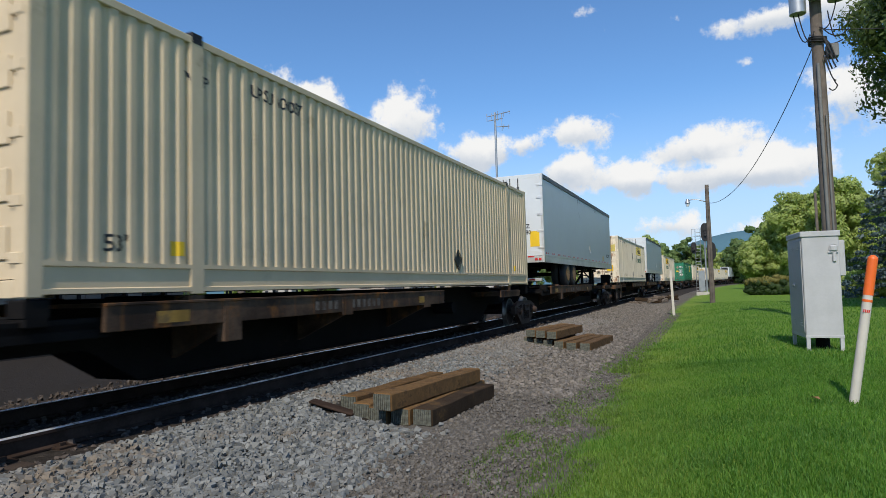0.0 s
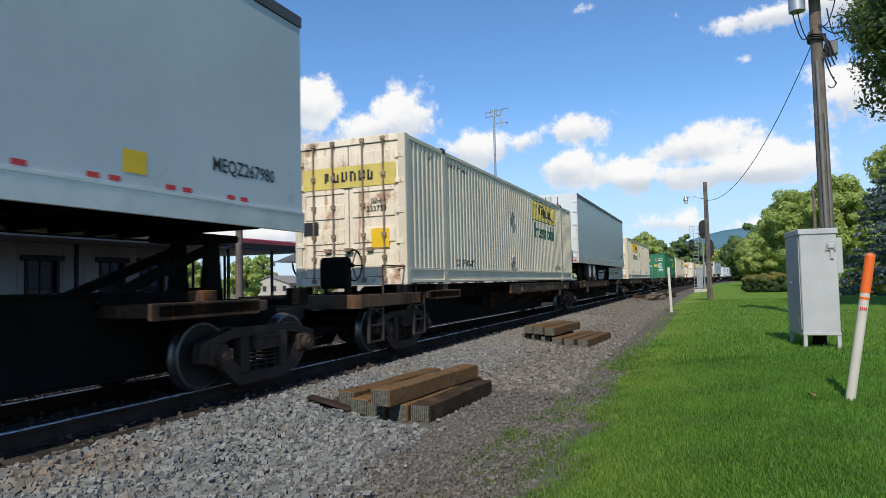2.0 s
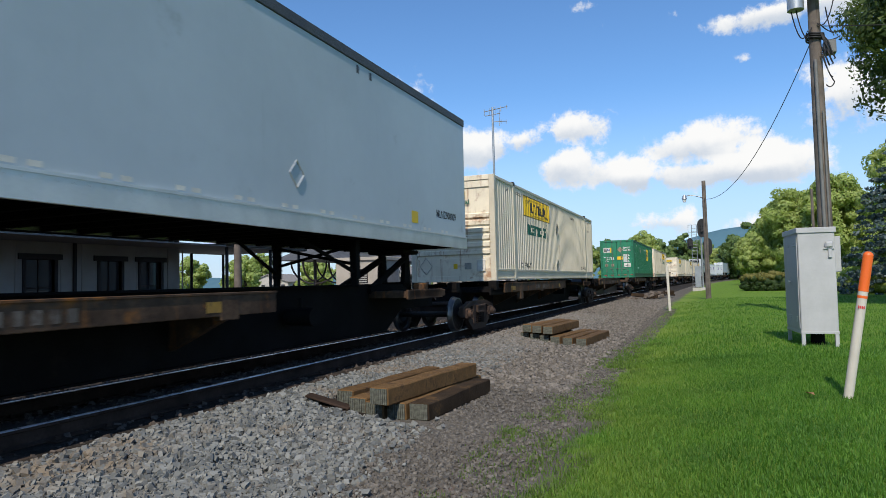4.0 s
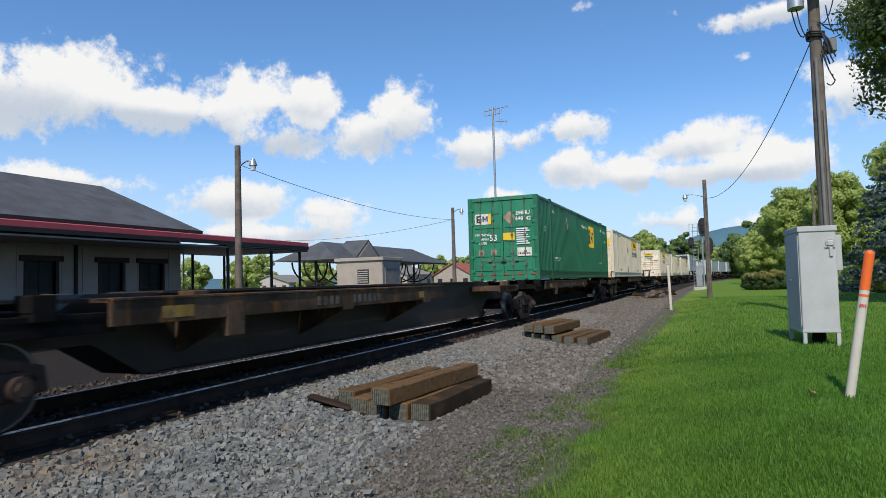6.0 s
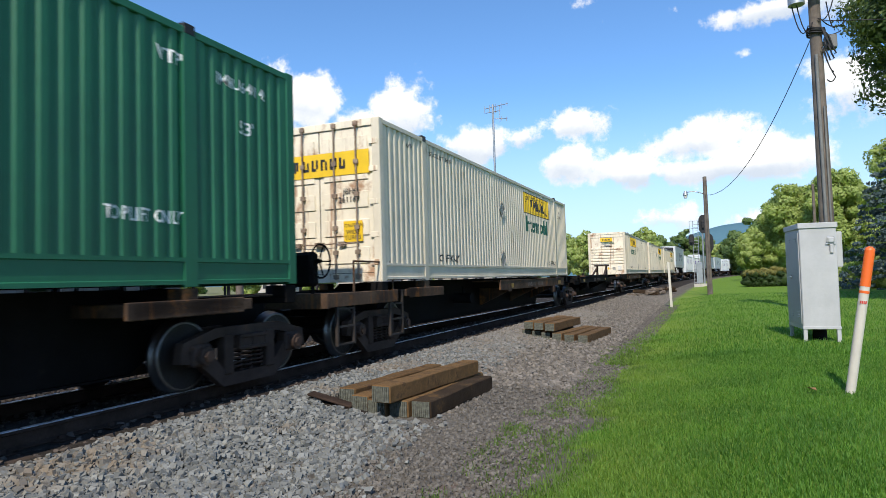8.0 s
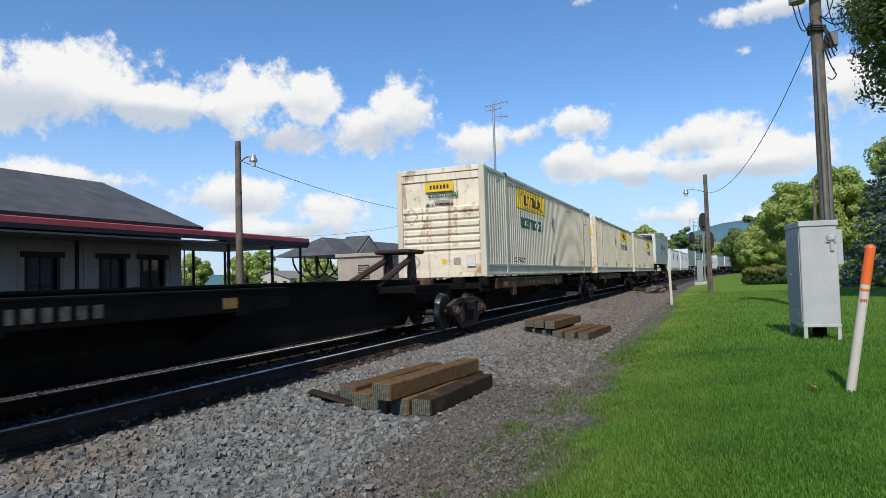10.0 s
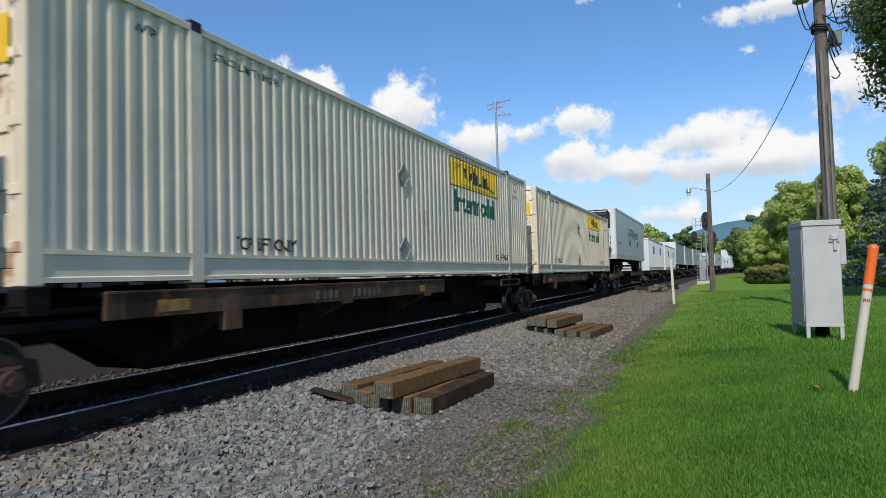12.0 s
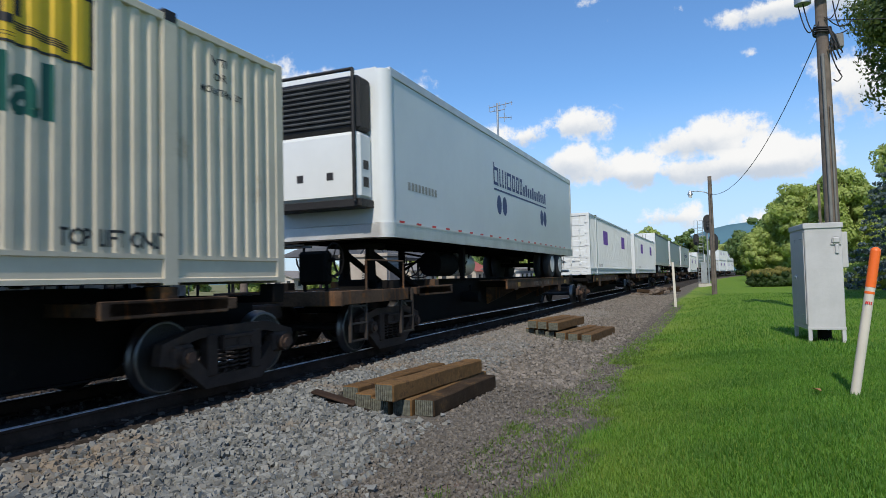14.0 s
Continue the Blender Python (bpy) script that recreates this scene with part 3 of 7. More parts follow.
def decal(parent, name, material_, y0, z0, text="", size=0.2, quads=(), label="", gap=1.0):
    """Paint on the near side: a word, or plain shapes given as polygons of (y, z), pressed into the ribs."""
    if text:
        bm = lettering(text, size)
        for v in bm.verts:
            v.co = Vector((0, y0 + v.co.x * gap, z0 + v.co.y))
    else:
        bm = bmesh.new()
        for q in quads:
            bm.faces.new([bm.verts.new((0, y0 + u, z0 + v)) for u, v in q])
    ys = [v.co.y for v in bm.verts]
    for y in breaks(min(ys), max(ys))[1:-1]:
        bmesh.ops.bisect_plane(bm, geom=bm.verts[:] + bm.edges[:] + bm.faces[:], plane_co=(0, y, 0), plane_no=(0, 1, 0))
    for v in bm.verts:
        v.co.x = WIDE / 2 - 0.012 - rib(v.co.y) + 0.004
    for f in bm.faces:
        f.normal_update()
    me = bpy.data.meshes.new(name)
    bmesh.ops.recalc_face_normals(bm, faces=bm.faces[:])
    bm.to_mesh(me)
    bm.free()
    me.materials.append(material_)
    ob = new(name, me)
    ob.parent = parent
    if label:
        tagged(ob, label)
    return ob


def rect(u0, v0, u1, v1):
    return [(u0, v0), (u1, v0), (u1, v1), (u0, v1)]


def flat_decal(parent, name, material_, y, quads=(), text="", size=0.1, at=(0, 0), label="", normal=-1):
    """Paint on an end wall that faces along y."""
    if text:
        bm = lettering(text, size)
        for v in bm.verts:
            v.co = Vector((at[0] + v.co.x, y, at[1] + v.co.y))
    else:
        bm = bmesh.new()
        for q in quads:
            bm.faces.new([bm.verts.new((u, y, v)) for u, v in q])
    me = bpy.data.meshes.new(name)
    bm.to_mesh(me)
    bm.free()
    me.materials.append(material_)
    ob = new(name, me)
    ob.parent = parent
    if label:
        tagged(ob, label)
    return ob


def container(label, skin, door_skin, doors_near, group="containers on the train"):
    c = root("container", label, "container", group)
    h = WIDE / 2
    for sign in (1, -1):
        bm = bmesh.new()
        side_sheet(bm, 0.05, LONG - 0.05, LO, HI, 0.0, sign)
        part("side_wall", bm, skin, c)
        bm = bmesh.new()
        fold = [(h, LO), (h, LO - 0.045), (h - 0.022, LO - 0.055), (h - 0.022, 0.085), (h, 0.075), (h, 0.03), (h - 0.08, 0.03), (h - 0.08, LO)]
        prism(bm, [(sign * u, v) for u, v in fold], "y", 0.16, LONG - 0.16)
        part("bottom_side_rail", bm, skin, c)
        boxes("top_side_rail", skin, c, (sign * h, sign * (h - 0.07), 0.16, LONG - 0.16, HI - 0.01, TALL - 0.02), bevel=0.008)
        for y in (1.98, LONG - 1.98):
            boxes("lift_post", skin, c, (sign * (h + 0.002), sign * (h - 0.06), y - 0.10, y + 0.10, 0.0, TALL - 0.02), bevel=0.006)
            boxes("lift_casting", BLACKPAINT, c, (sign * (h + 0.006), sign * (h - 0.17), y - 0.09, y + 0.09, TALL - 0.10, TALL + 0.03), label="dark steel lifting casting", bevel=0.01)
        for y0, y1 in ((0.0, 0.17), (LONG - 0.17, LONG)):
            boxes("corner_post", skin, c, (sign * h, sign * (h - 0.16), y0, y1, 0.0, TALL), bevel=0.012)
    bm = bmesh.new()
    box(bm, -h + 0.05, h - 0.05, 0.05, LONG - 0.05, TALL - 0.06, TALL - 0.03)
    for i in range(50):
        box(bm, -h + 0.12, h - 0.12, 0.3 + i * 0.3, 0.42 + i * 0.3, TALL - 0.03, TALL - 0.012)
    part("roof", bm, skin, c)
    bm = bmesh.new()
    box(bm, -h + 0.06, h - 0.06, 0.1, LONG - 0.1, 0.13, 0.17)
    under = part("underframe", bm, BLACK, c)
    for i in range(25):
        beam = boxes("crossmember", BLACK, under, (-h + 0.06, h - 0.06, -0.03, 0.03, 0.03, 0.13)) if i == 0 else new("crossmember", beam.data)
        beam.parent, beam.location = under, (0, 0.33 + i * 0.6, 0)
    for near in (True, False):
        y, d = (0.0, 1) if near else (LONG, -1)

        def ys(a_, b_):
            return (y + d * a_, y + d * b_)
        boxes("end_sill", door_skin if near else skin, c, (-h + 0.16, h - 0.16, *ys(0.0, 0.12), 0.0, 0.16), bevel=0.008)
        boxes("end_header", door_skin if near else skin, c, (-h + 0.16, h - 0.16, *ys(0.0, 0.1), TALL - 0.14, TALL), bevel=0.008)
        if near == doors_near:
            for sign in (1, -1):
                bm = bmesh.new()
                x0, x1 = sign * 0.012, sign * (h - 0.165)
                box(bm, x0, x1, *ys(0.03, 0.07), 0.17, TALL - 0.15)
                dr = part("door", bm, door_skin, c)
                for i in range(5):
                    z = 0.24 + i * 0.51
                    boxes("door_panel", door_skin, dr, (x0 + sign * 0.09, x1 - sign * 0.09, *ys(0.008, 0.028), z + 0.10, z + 0.40), bevel=0.008)
                for f in (0.30, 0.72):
                    bm = bmesh.new()
                    xx = x0 + (x1 - x0) * f
                    rod(bm, (xx, y - d * 0.03, 0.05), (xx, y - d * 0.03, TALL - 0.03), 0.017, 8)
                    for z in (0.1, 0.55, 1.0, 1.6, 2.2, TALL - 0.08):
                        box(bm, xx - 0.045, xx + 0.045, *ys(-0.05, 0.03), z - 0.04, z + 0.04)
                    part("lock_bar", bm, BARSTEEL if door_skin is DOOR else GREYBAR if door_skin is GREEN_DOOR else door_skin, dr)
                    bm = bmesh.new()
                    rod(bm, (xx, y - d * 0.05, 0.72), (xx - sign * 0.34, y - d * 0.05, 0.70), 0.014, 6)
                    box(bm, xx - sign * 0.40, xx - sign * 0.26, *ys(-0.055, 0.02), 0.67, 0.75)
                    part("door_handle", bm, BARSTEEL if door_skin is DOOR else GREYBAR if door_skin is GREEN_DOOR else door_skin, dr)
                for z in (0.35, 0.85, 1.45, 2.05, 2.55):
                    boxes("hinge", door_skin, dr, (sign * (h - 0.22), sign * (h - 0.05), *ys(-0.012, 0.03), z - 0.05, z + 0.05), bevel=0.006)
        else:
            bm = bmesh.new()
            box(bm, -h + 0.1, h - 0.1, *ys(0.06, 0.08), 0.15, TALL - 0.13)
            wall_ = part("front_wall", bm, door_skin if near else skin, c)
            for i in range(6):
                bm = bmesh.new()
                z = 0.74 + i * 0.205
                o = [(y + d * 0.06, z), (y + d * 0.012, z + 0.03), (y + d * 0.012, z + 0.13), (y + d * 0.06, z + 0.16)]
                prism(bm, o, "x", -h + 0.18, h - 0.18)
                part("wall_rib", bm, door_skin if near else skin, wall_)
            boxes("kick_plate", door_skin if near else skin, c, (-h + 0.16, h - 0.16, *ys(0.03, 0.058), 0.162, 0.66), bevel=0.004)
            boxes("head_plate", door_skin if near else skin, c, (-h + 0.16, h - 0.16, *ys(0.025, 0.058), TALL - 0.34, TALL - 0.142), bevel=0.004)
    return c


def hunt_panel(c, y0, z0, yellow):
    """The yellow side panel: a plain panel with a black border, a row of block shapes and a fan of fine lines at either end."""
    wd, hg = 3.55, 0.68
    p = decal(c, "side_panel", yellow, y0, z0, quads=[rect(0, 0, wd, hg)], label="yellow painted side panel with black blocks")
    b, q = 0.025, []
    q += [rect(0, 0, wd, b), rect(0, hg - b, wd, hg), rect(0, 0, b, hg), rect(wd - b, 0, wd, hg)]
    for i in range(4):
        q.append([(0.25, 0.52 - i * 0.06), (0.72, 0.58 - i * 0.02), (0.72, 0.593 - i * 0.02), (0.25, 0.535 - i * 0.06)])
        q.append([(2.8, 0.2 - i * 0.02), (3.3, 0.14 - i * 0.02), (3.3, 0.152 - i * 0.02), (2.8, 0.213 - i * 0.02)])
    q += [rect(0.7, 0.06 + i * 0.028, 2.8, 0.066 + i * 0.028) for i in range(2)] + [rect(0.7, 0.56 + i * 0.028, 2.8, 0.566 + i * 0.028) for i in range(2)]
    ob = decal(c, "panel_border", INK, y0, z0 + 0.002, quads=q)
    ob.location.x = 0.003
    u, q = 0.88, []
    for wdt in (0.18, 0.0, 0.24, 0.0, 0.26, 0.27, 0.27, 0.25):
        if wdt:
            q += [rect(u, 0.17, u + 0.085, 0.50), rect(u + wdt - 0.08, 0.17 if wdt > 0.25 else 0.26, u + wdt, 0.44 if wdt > 0.2 else 0.50), rect(u + 0.085, 0.17 if int(wdt * 100) % 2 else 0.42, u + wdt - 0.08, 0.25 if int(wdt * 100) % 2 else 0.50)]
            u += wdt + 0.07
        else:
            q.append(rect(u - 0.04, 0.17, u + 0.03, 0.24))
            u += 0.08
    for u_ in q:
        decal(c, "painted_block", INK, y0, z0, quads=[u_]).location.x = 0.005
    del p


def placard(c, y, z, skin=None):
    bm = bmesh.new()
    r = 0.235
    for a_, b_ in (((r, 0), (0, r)), ((0, r), (-r, 0)), ((-r, 0), (0, -r)), ((0, -r), (r, 0))):
        rod(bm, (WIDE / 2 + 0.004, y + a_[0], z + a_[1]), (WIDE / 2 + 0.004, y + b_[0], z + b_[1]), 0.012, 4)
    bm.faces.new([bm.verts.new((WIDE / 2, y + u, z + v)) for u, v in ((0.19, 0), (0, 0.19), (-0.19, 0), (0, -0.19))])
    part("placard_holder", bm, skin or STICKER, c, "diamond-shaped metal placard holder")


def hunt_container(label, number, doors_near, yellow=None, rusty=True, seed=0):
    c = container(label, WHITE, DOOR if rusty else WHITE, doors_near)
    yellow = yellow or YELLOW
    y0 = 9.7 if doors_near else 3.15
    hunt_panel(c, y0, 2.08, yellow)
    decal(c, "lettering", GREENINK, y0 + 0.28, 1.51, "Intermodal", 0.70, gap=0.93)
    for y in (2.62, LONG - 3.25):
        decal(c, "lettering", INK, y, 0.39, "TOP LIFT ONLY", 0.24, gap=0.74)
    decal(c, "lettering", INK, 2.3, TALL - 0.33, "STACK LIMIT 3 HIGH", 0.13)
    decal(c, "lettering", INK, 1.15, TALL - 0.36, "WTP", 0.14)
    decal(c, "lettering", INK, LONG - 1.35, TALL - 0.36, "WTP", 0.14)
    decal(c, "lettering", INK, LONG - 1.28, TALL - 0.54, "OR", 0.13)
    decal(c, "lettering", INK, LONG - 1.5, TALL - 0.72, "MOUNTAIN LIFT", 0.12, gap=0.8)
    decal(c, "lettering", INK, LONG - 5.6, TALL - 0.42, "JBHU " + number, 0.17)
    placard(c, 7.3 if doors_near else 7.9, 1.9 if seed % 2 else 1.95)
    placard(c, 7.3 if doors_near else 7.9, 0.55)
    if doors_near:
        flat_decal(c, "door_panel", yellow, -0.004, [rect(-1.08, 1.98, 1.08, 2.42)], label="yellow painted door panel")
        q = []
        for i, wdt in enumerate((0.10, 0.14, 0.14, 0.14, 0.15, 0.13)):
            u = -0.55 + i * 0.20
            q += [rect(u, 2.10, u + 0.05, 2.31), rect(u + wdt - 0.045, 2.10 if i % 2 else 2.14, u + wdt, 2.27 if i % 2 else 2.31), rect(u + 0.05, 2.10 if i % 3 else 2.26, u + wdt - 0.045, 2.15 if i % 3 else 2.31)]
        for u_ in q:
            flat_decal(c, "painted_block", INK, -0.008, [u_])
        flat_decal(c, "lettering", INK, -0.006, text="JBHU", size=0.15, at=(0.52, 1.62))
        flat_decal(c, "lettering", INK, -0.006, text=number, size=0.15, at=(0.42, 1.47))
        flat_decal(c, "sticker", YELLOW, -0.006, [rect(0.52, 0.74, 0.92, 1.12)], label="yellow warning sticker")
        if seed != 1:
            flat_decal(c, "lettering", INK, -0.009, text="CAUTION", size=0.09, at=(0.53, 1.01))
            flat_decal(c, "lettering", INK, -0.009, text="WIDE", size=0.11, at=(0.57, 0.88))
            flat_decal(c, "lettering", INK, -0.009, text="TURNS", size=0.11, at=(0.54, 0.78))
        flat_decal(c, "sticker", INK, -0.006, [rect(-1.08, 1.05, -0.72, 1.32)], label="dark door sticker")
    else:
        flat_decal(c, "door_panel", yellow, 0.0, [rect(-0.42, 2.34, 0.42, 2.60)], label="yellow painted panel")
        q = [rect(-0.28 + i * 0.1, 2.41, -0.22 + i * 0.1, 2.52) for i in range(6)]
        for u_ in q:
            flat_decal(c, "painted_block", INK, -0.003, [u_])
        flat_decal(c, "lettering", GREENINK, 0.0, text="Intermodal", size=0.20, at=(-0.34, 2.19))
        flat_decal(c, "lettering", INK, 0.004, text="JBHU  " + number, size=0.14, at=(-0.42, 1.94))
        flat_decal(c, "sticker", YELLOW, 0.02, [rect(0.02, 0.36, 0.14, 0.5)])
        flat_decal(c, "sticker", STICKER, 0.02, [rect(0.36, 0.34, 0.56, 0.52)])
        boxes("document_pouch", PAPER, c, (0.74, 0.98, -0.02, 0.02, 0.27, 0.60), label="weathered white document pouch", bevel=0.01)
        flat_decal(c, "data_plate", STICKER, -0.004, [rect(-0.15, 2.02, 0.3, 2.1)])
        bm = bmesh.new()
        for cx, cz in ((-0.83, 0.45), (-0.86, 1.7)):
            for k_ in range(4):
                p = [(0.2, 0), (0, 0.24), (-0.2, 0), (0, -0.24)]
                (u0, v0), (u1, v1) = p[k_], p[(k_ + 1) % 4]
                rod(bm, (cx + u0, 0.004, cz + v0), (cx + u1, 0.004, cz + v1), 0.009, 4)
        part("placard_holder", bm, STICKER, c, "diamond-shaped metal placard holder")
    return c


def cream_container():
    c = container("dirty cream corrugated 53-foot container on the train", CREAM, CREAM, True)
    decal(c, "lettering", INK, 0.78, 0.44, "53'", 0.24)
    decal(c, "lettering", INK, 2.13 - 0.30, TALL - 0.58, "VTP", 0.20)
    decal(c, "lettering", INK, 2.95, TALL - 0.45, "UPSU 606057", 0.24, gap=0.82)
    decal(c, "sticker", YELLOW, 1.62, 0.42, quads=[rect(0, 0, 0.18, 0.16)])
    decal(c, "sticker", YELLOW, LONG - 1.5, 0.42, quads=[rect(0, 0, 0.18, 0.16)])
    placard(c, 10.1, 0.62, BLACKPAINT)
    return c


def green_container():
    c = container("dark green corrugated 53-foot container with locked doors", GREEN, GREEN_DOOR, True)
    for y, z, s in ((10.1, 1.52, 1.0),):
        decal(c, "logo_panel", YELLOW, y, z, quads=[rect(0, 0, 1.5 * s, 1.05 * s)], label="yellow square logo panel")
        q = [rect(0.14, 0.18, 0.26, 0.86), rect(0.26, 0.74, 0.52, 0.86), rect(0.26, 0.46, 0.46, 0.57), rect(0.26, 0.18, 0.52, 0.29)]
        decal(c, "painted_block", INK, y, z, quads=q).location.x = 0.003
        q = [rect(0.6, 0.26, 0.70, 0.78), [(0.70, 0.78), (0.84, 0.5), (0.84, 0.34), (0.70, 0.6)], [(0.98, 0.78), (0.84, 0.5), (0.84, 0.34), (0.98, 0.6)], rect(0.98, 0.26, 1.08, 0.78), rect(1.08, 0.68, 1.34, 0.78), rect(1.26, 0.5, 1.36, 0.7)]
        decal(c, "painted_block", BLUEINK, y, z, quads=q).location.x = 0.003
    for y in (2.5, LONG - 3.1):
        decal(c, "lettering", WHITEINK, y, 0.70, "TOP LIFT ONLY", 0.20, gap=0.72)
    decal(c, "lettering", WHITEINK, 8.2, TALL - 0.62, "WARNING HIGH CUBE", 0.18, gap=0.8)
    decal(c, "lettering", WHITEINK, 0.9, 1.75, "53'", 0.26)
    decal(c, "lettering", WHITEINK, 2.25, TALL - 0.5, "VTP", 0.2)
    decal(c, "lettering", WHITEINK, LONG - 2.45, TALL - 0.5, "VTP", 0.22)
    decal(c, "lettering", WHITEINK, LONG - 1.55, TALL - 0.52, "EMHU 648142", 0.2, gap=0.8)
    decal(c, "lettering", WHITEINK, LONG - 1.15, 1.92, "53'", 0.24)
    placard(c, 4.85, 2.27, STICKER)
    flat_decal(c, "logo_panel", PAPER, -0.006, [rect(-1.03, 2.02, -0.46, 2.40)], label="white and yellow logo panel")
    flat_decal(c, "logo_panel", YELLOW, -0.009, [rect(-0.52, 2.02, -0.42, 2.40)])
    flat_decal(c, "painted_block", INK, -0.011, [rect(-0.97, 2.08, -0.91, 2.34), rect(-0.91, 2.29, -0.78, 2.34), rect(-0.91, 2.18, -0.8, 2.23), rect(-0.91, 2.08, -0.78, 2.13)])
    flat_decal(c, "painted_block", BLUEINK, -0.011, [rect(-0.74, 2.12, -0.69, 2.32), [(-0.69, 2.32), (-0.64, 2.2), (-0.64, 2.12), (-0.69, 2.24)], [(-0.59, 2.32), (-0.64, 2.2), (-0.64, 2.12), (-0.59, 2.24)], rect(-0.59, 2.12, -0.54, 2.32)])
    flat_decal(c, "lettering", WHITEINK, -0.006, text="WARNING", size=0.12, at=(-1.05, 1.60))
    flat_decal(c, "lettering", WHITEINK, -0.006, text="HIGH", size=0.12, at=(-0.82, 1.45))
    flat_decal(c, "lettering", WHITEINK, -0.006, text="CUBE", size=0.12, at=(-0.90, 1.30))
    flat_decal(c, "lettering", WHITEINK, -0.006, text="53", size=0.30, at=(-0.50, 1.42))
    flat_decal(c, "lettering", WHITEINK, -0.006, text="EMHU", size=0.19, at=(0.50, 2.30))
    flat_decal(c, "lettering", WHITEINK, -0.006, text="648142", size=0.19, at=(0.48, 2.10))
    flat_decal(c, "sticker", TAN, -0.006, [[(0.04, 2.22), (0.26, 2.46), (0.48, 2.22), (0.26, 1.98)]], label="blank diamond placard")
    flat_decal(c, "sticker", YELLOW, -0.006, [rect(0.02, 1.42, 0.44, 1.68)])
    for i in range(8):
        flat_decal(c, "data_line", WHITEINK, -0.006, [rect(0.5, 1.26 + i * 0.075, 0.98 - (i % 3) * 0.06, 1.30 + i * 0.075)])
    flat_decal(c, "sticker", PAPER, -0.006, [rect(0.52, 0.84, 1.04, 1.14)], label="weathered load sign")
    flat_decal(c, "lettering", INK, -0.009, text="24,000 lbs", size=0.11, at=(0.54, 0.90))
    for u in (-0.92, -0.45):
        flat_decal(c, "sticker", TAN, -0.006, [rect(u, 0.90, u + 0.21, 1.10)])
    flat_decal(c, "reflective_tape", RED, -0.006, [rect(-1.0 + i * 0.5, 0.19, -0.8 + i * 0.5, 0.23) for i in range(5)])
    return c


def purple_container():
    c = container("dusty white 53-foot container with a purple square decal", PALE, PALE, True)
    for y in (4.2, 11.2):
        decal(c, "logo_panel", PURPLE, y, 1.6, quads=[rect(0, 0, 1.5, 0.75)], label="plain purple square decal")
    decal(c, "lettering", INK, 2.6, 0.4, "TOP LIFT ONLY", 0.2, gap=0.74)
    return c


# ---- trailers ----
FLOOR, ROOF = 2.38, 5.56      # height of a trailer's body over the ground


def trailer_wheels(t, ys, rim):
    for y in ys:
        bm = bmesh.new()
        rod(bm, (-1.1, y, 2.02), (1.1, y, 2.02), 0.07, 10)
        part("axle", bm, BLACK, t)
        for sign in (1, -1):
            for off in (1.13, 0.80):
                bm = bmesh.new()
                lathe(bm, [(-0.13, 0.30), (-0.14, 0.42), (-0.11, 0.49), (-0.05, 0.505), (0.05, 0.505), (0.11, 0.49), (0.14, 0.42), (0.13, 0.30)], (sign * off, y, 2.02), 28)
                ty = part("tyre", bm, RUBBER, t)
                if off > 1:
                    bm = bmesh.new()
                    s_ = sign
                    lathe(bm, [(s_ * 0.142, 0.29), (s_ * 0.148, 0.275), (s_ * -0.02, 0.235), (s_ * -0.05, 0.14), (s_ * -0.05, 0.02)], (sign * off, y, 2.02), 24)
                    part("rim", bm, rim, ty, "painted steel wheel rim")
                    bm = bmesh.new()
                    lathe(bm, [(s_ * -0.05, 0.15), (s_ * 0.0, 0.13), (s_ * 0.03, 0.09), (s_ * 0.06, 0.08), (s_ * 0.065, 0.02)], (sign * off, y, 2.02), 16)
                    for k_ in range(10):
                        a0 = k_ * 0.628
                        rod(bm, (sign * off + s_ * -0.05, y + 0.185 * math.cos(a0), 2.02 + 0.185 * math.sin(a0)), (sign * off + s_ * -0.01, y + 0.185 * math.cos(a0), 2.02 + 0.185 * math.sin(a0)), 0.018, 6)
                    part("hub", bm, BLACK, ty, "dark greasy wheel hub")


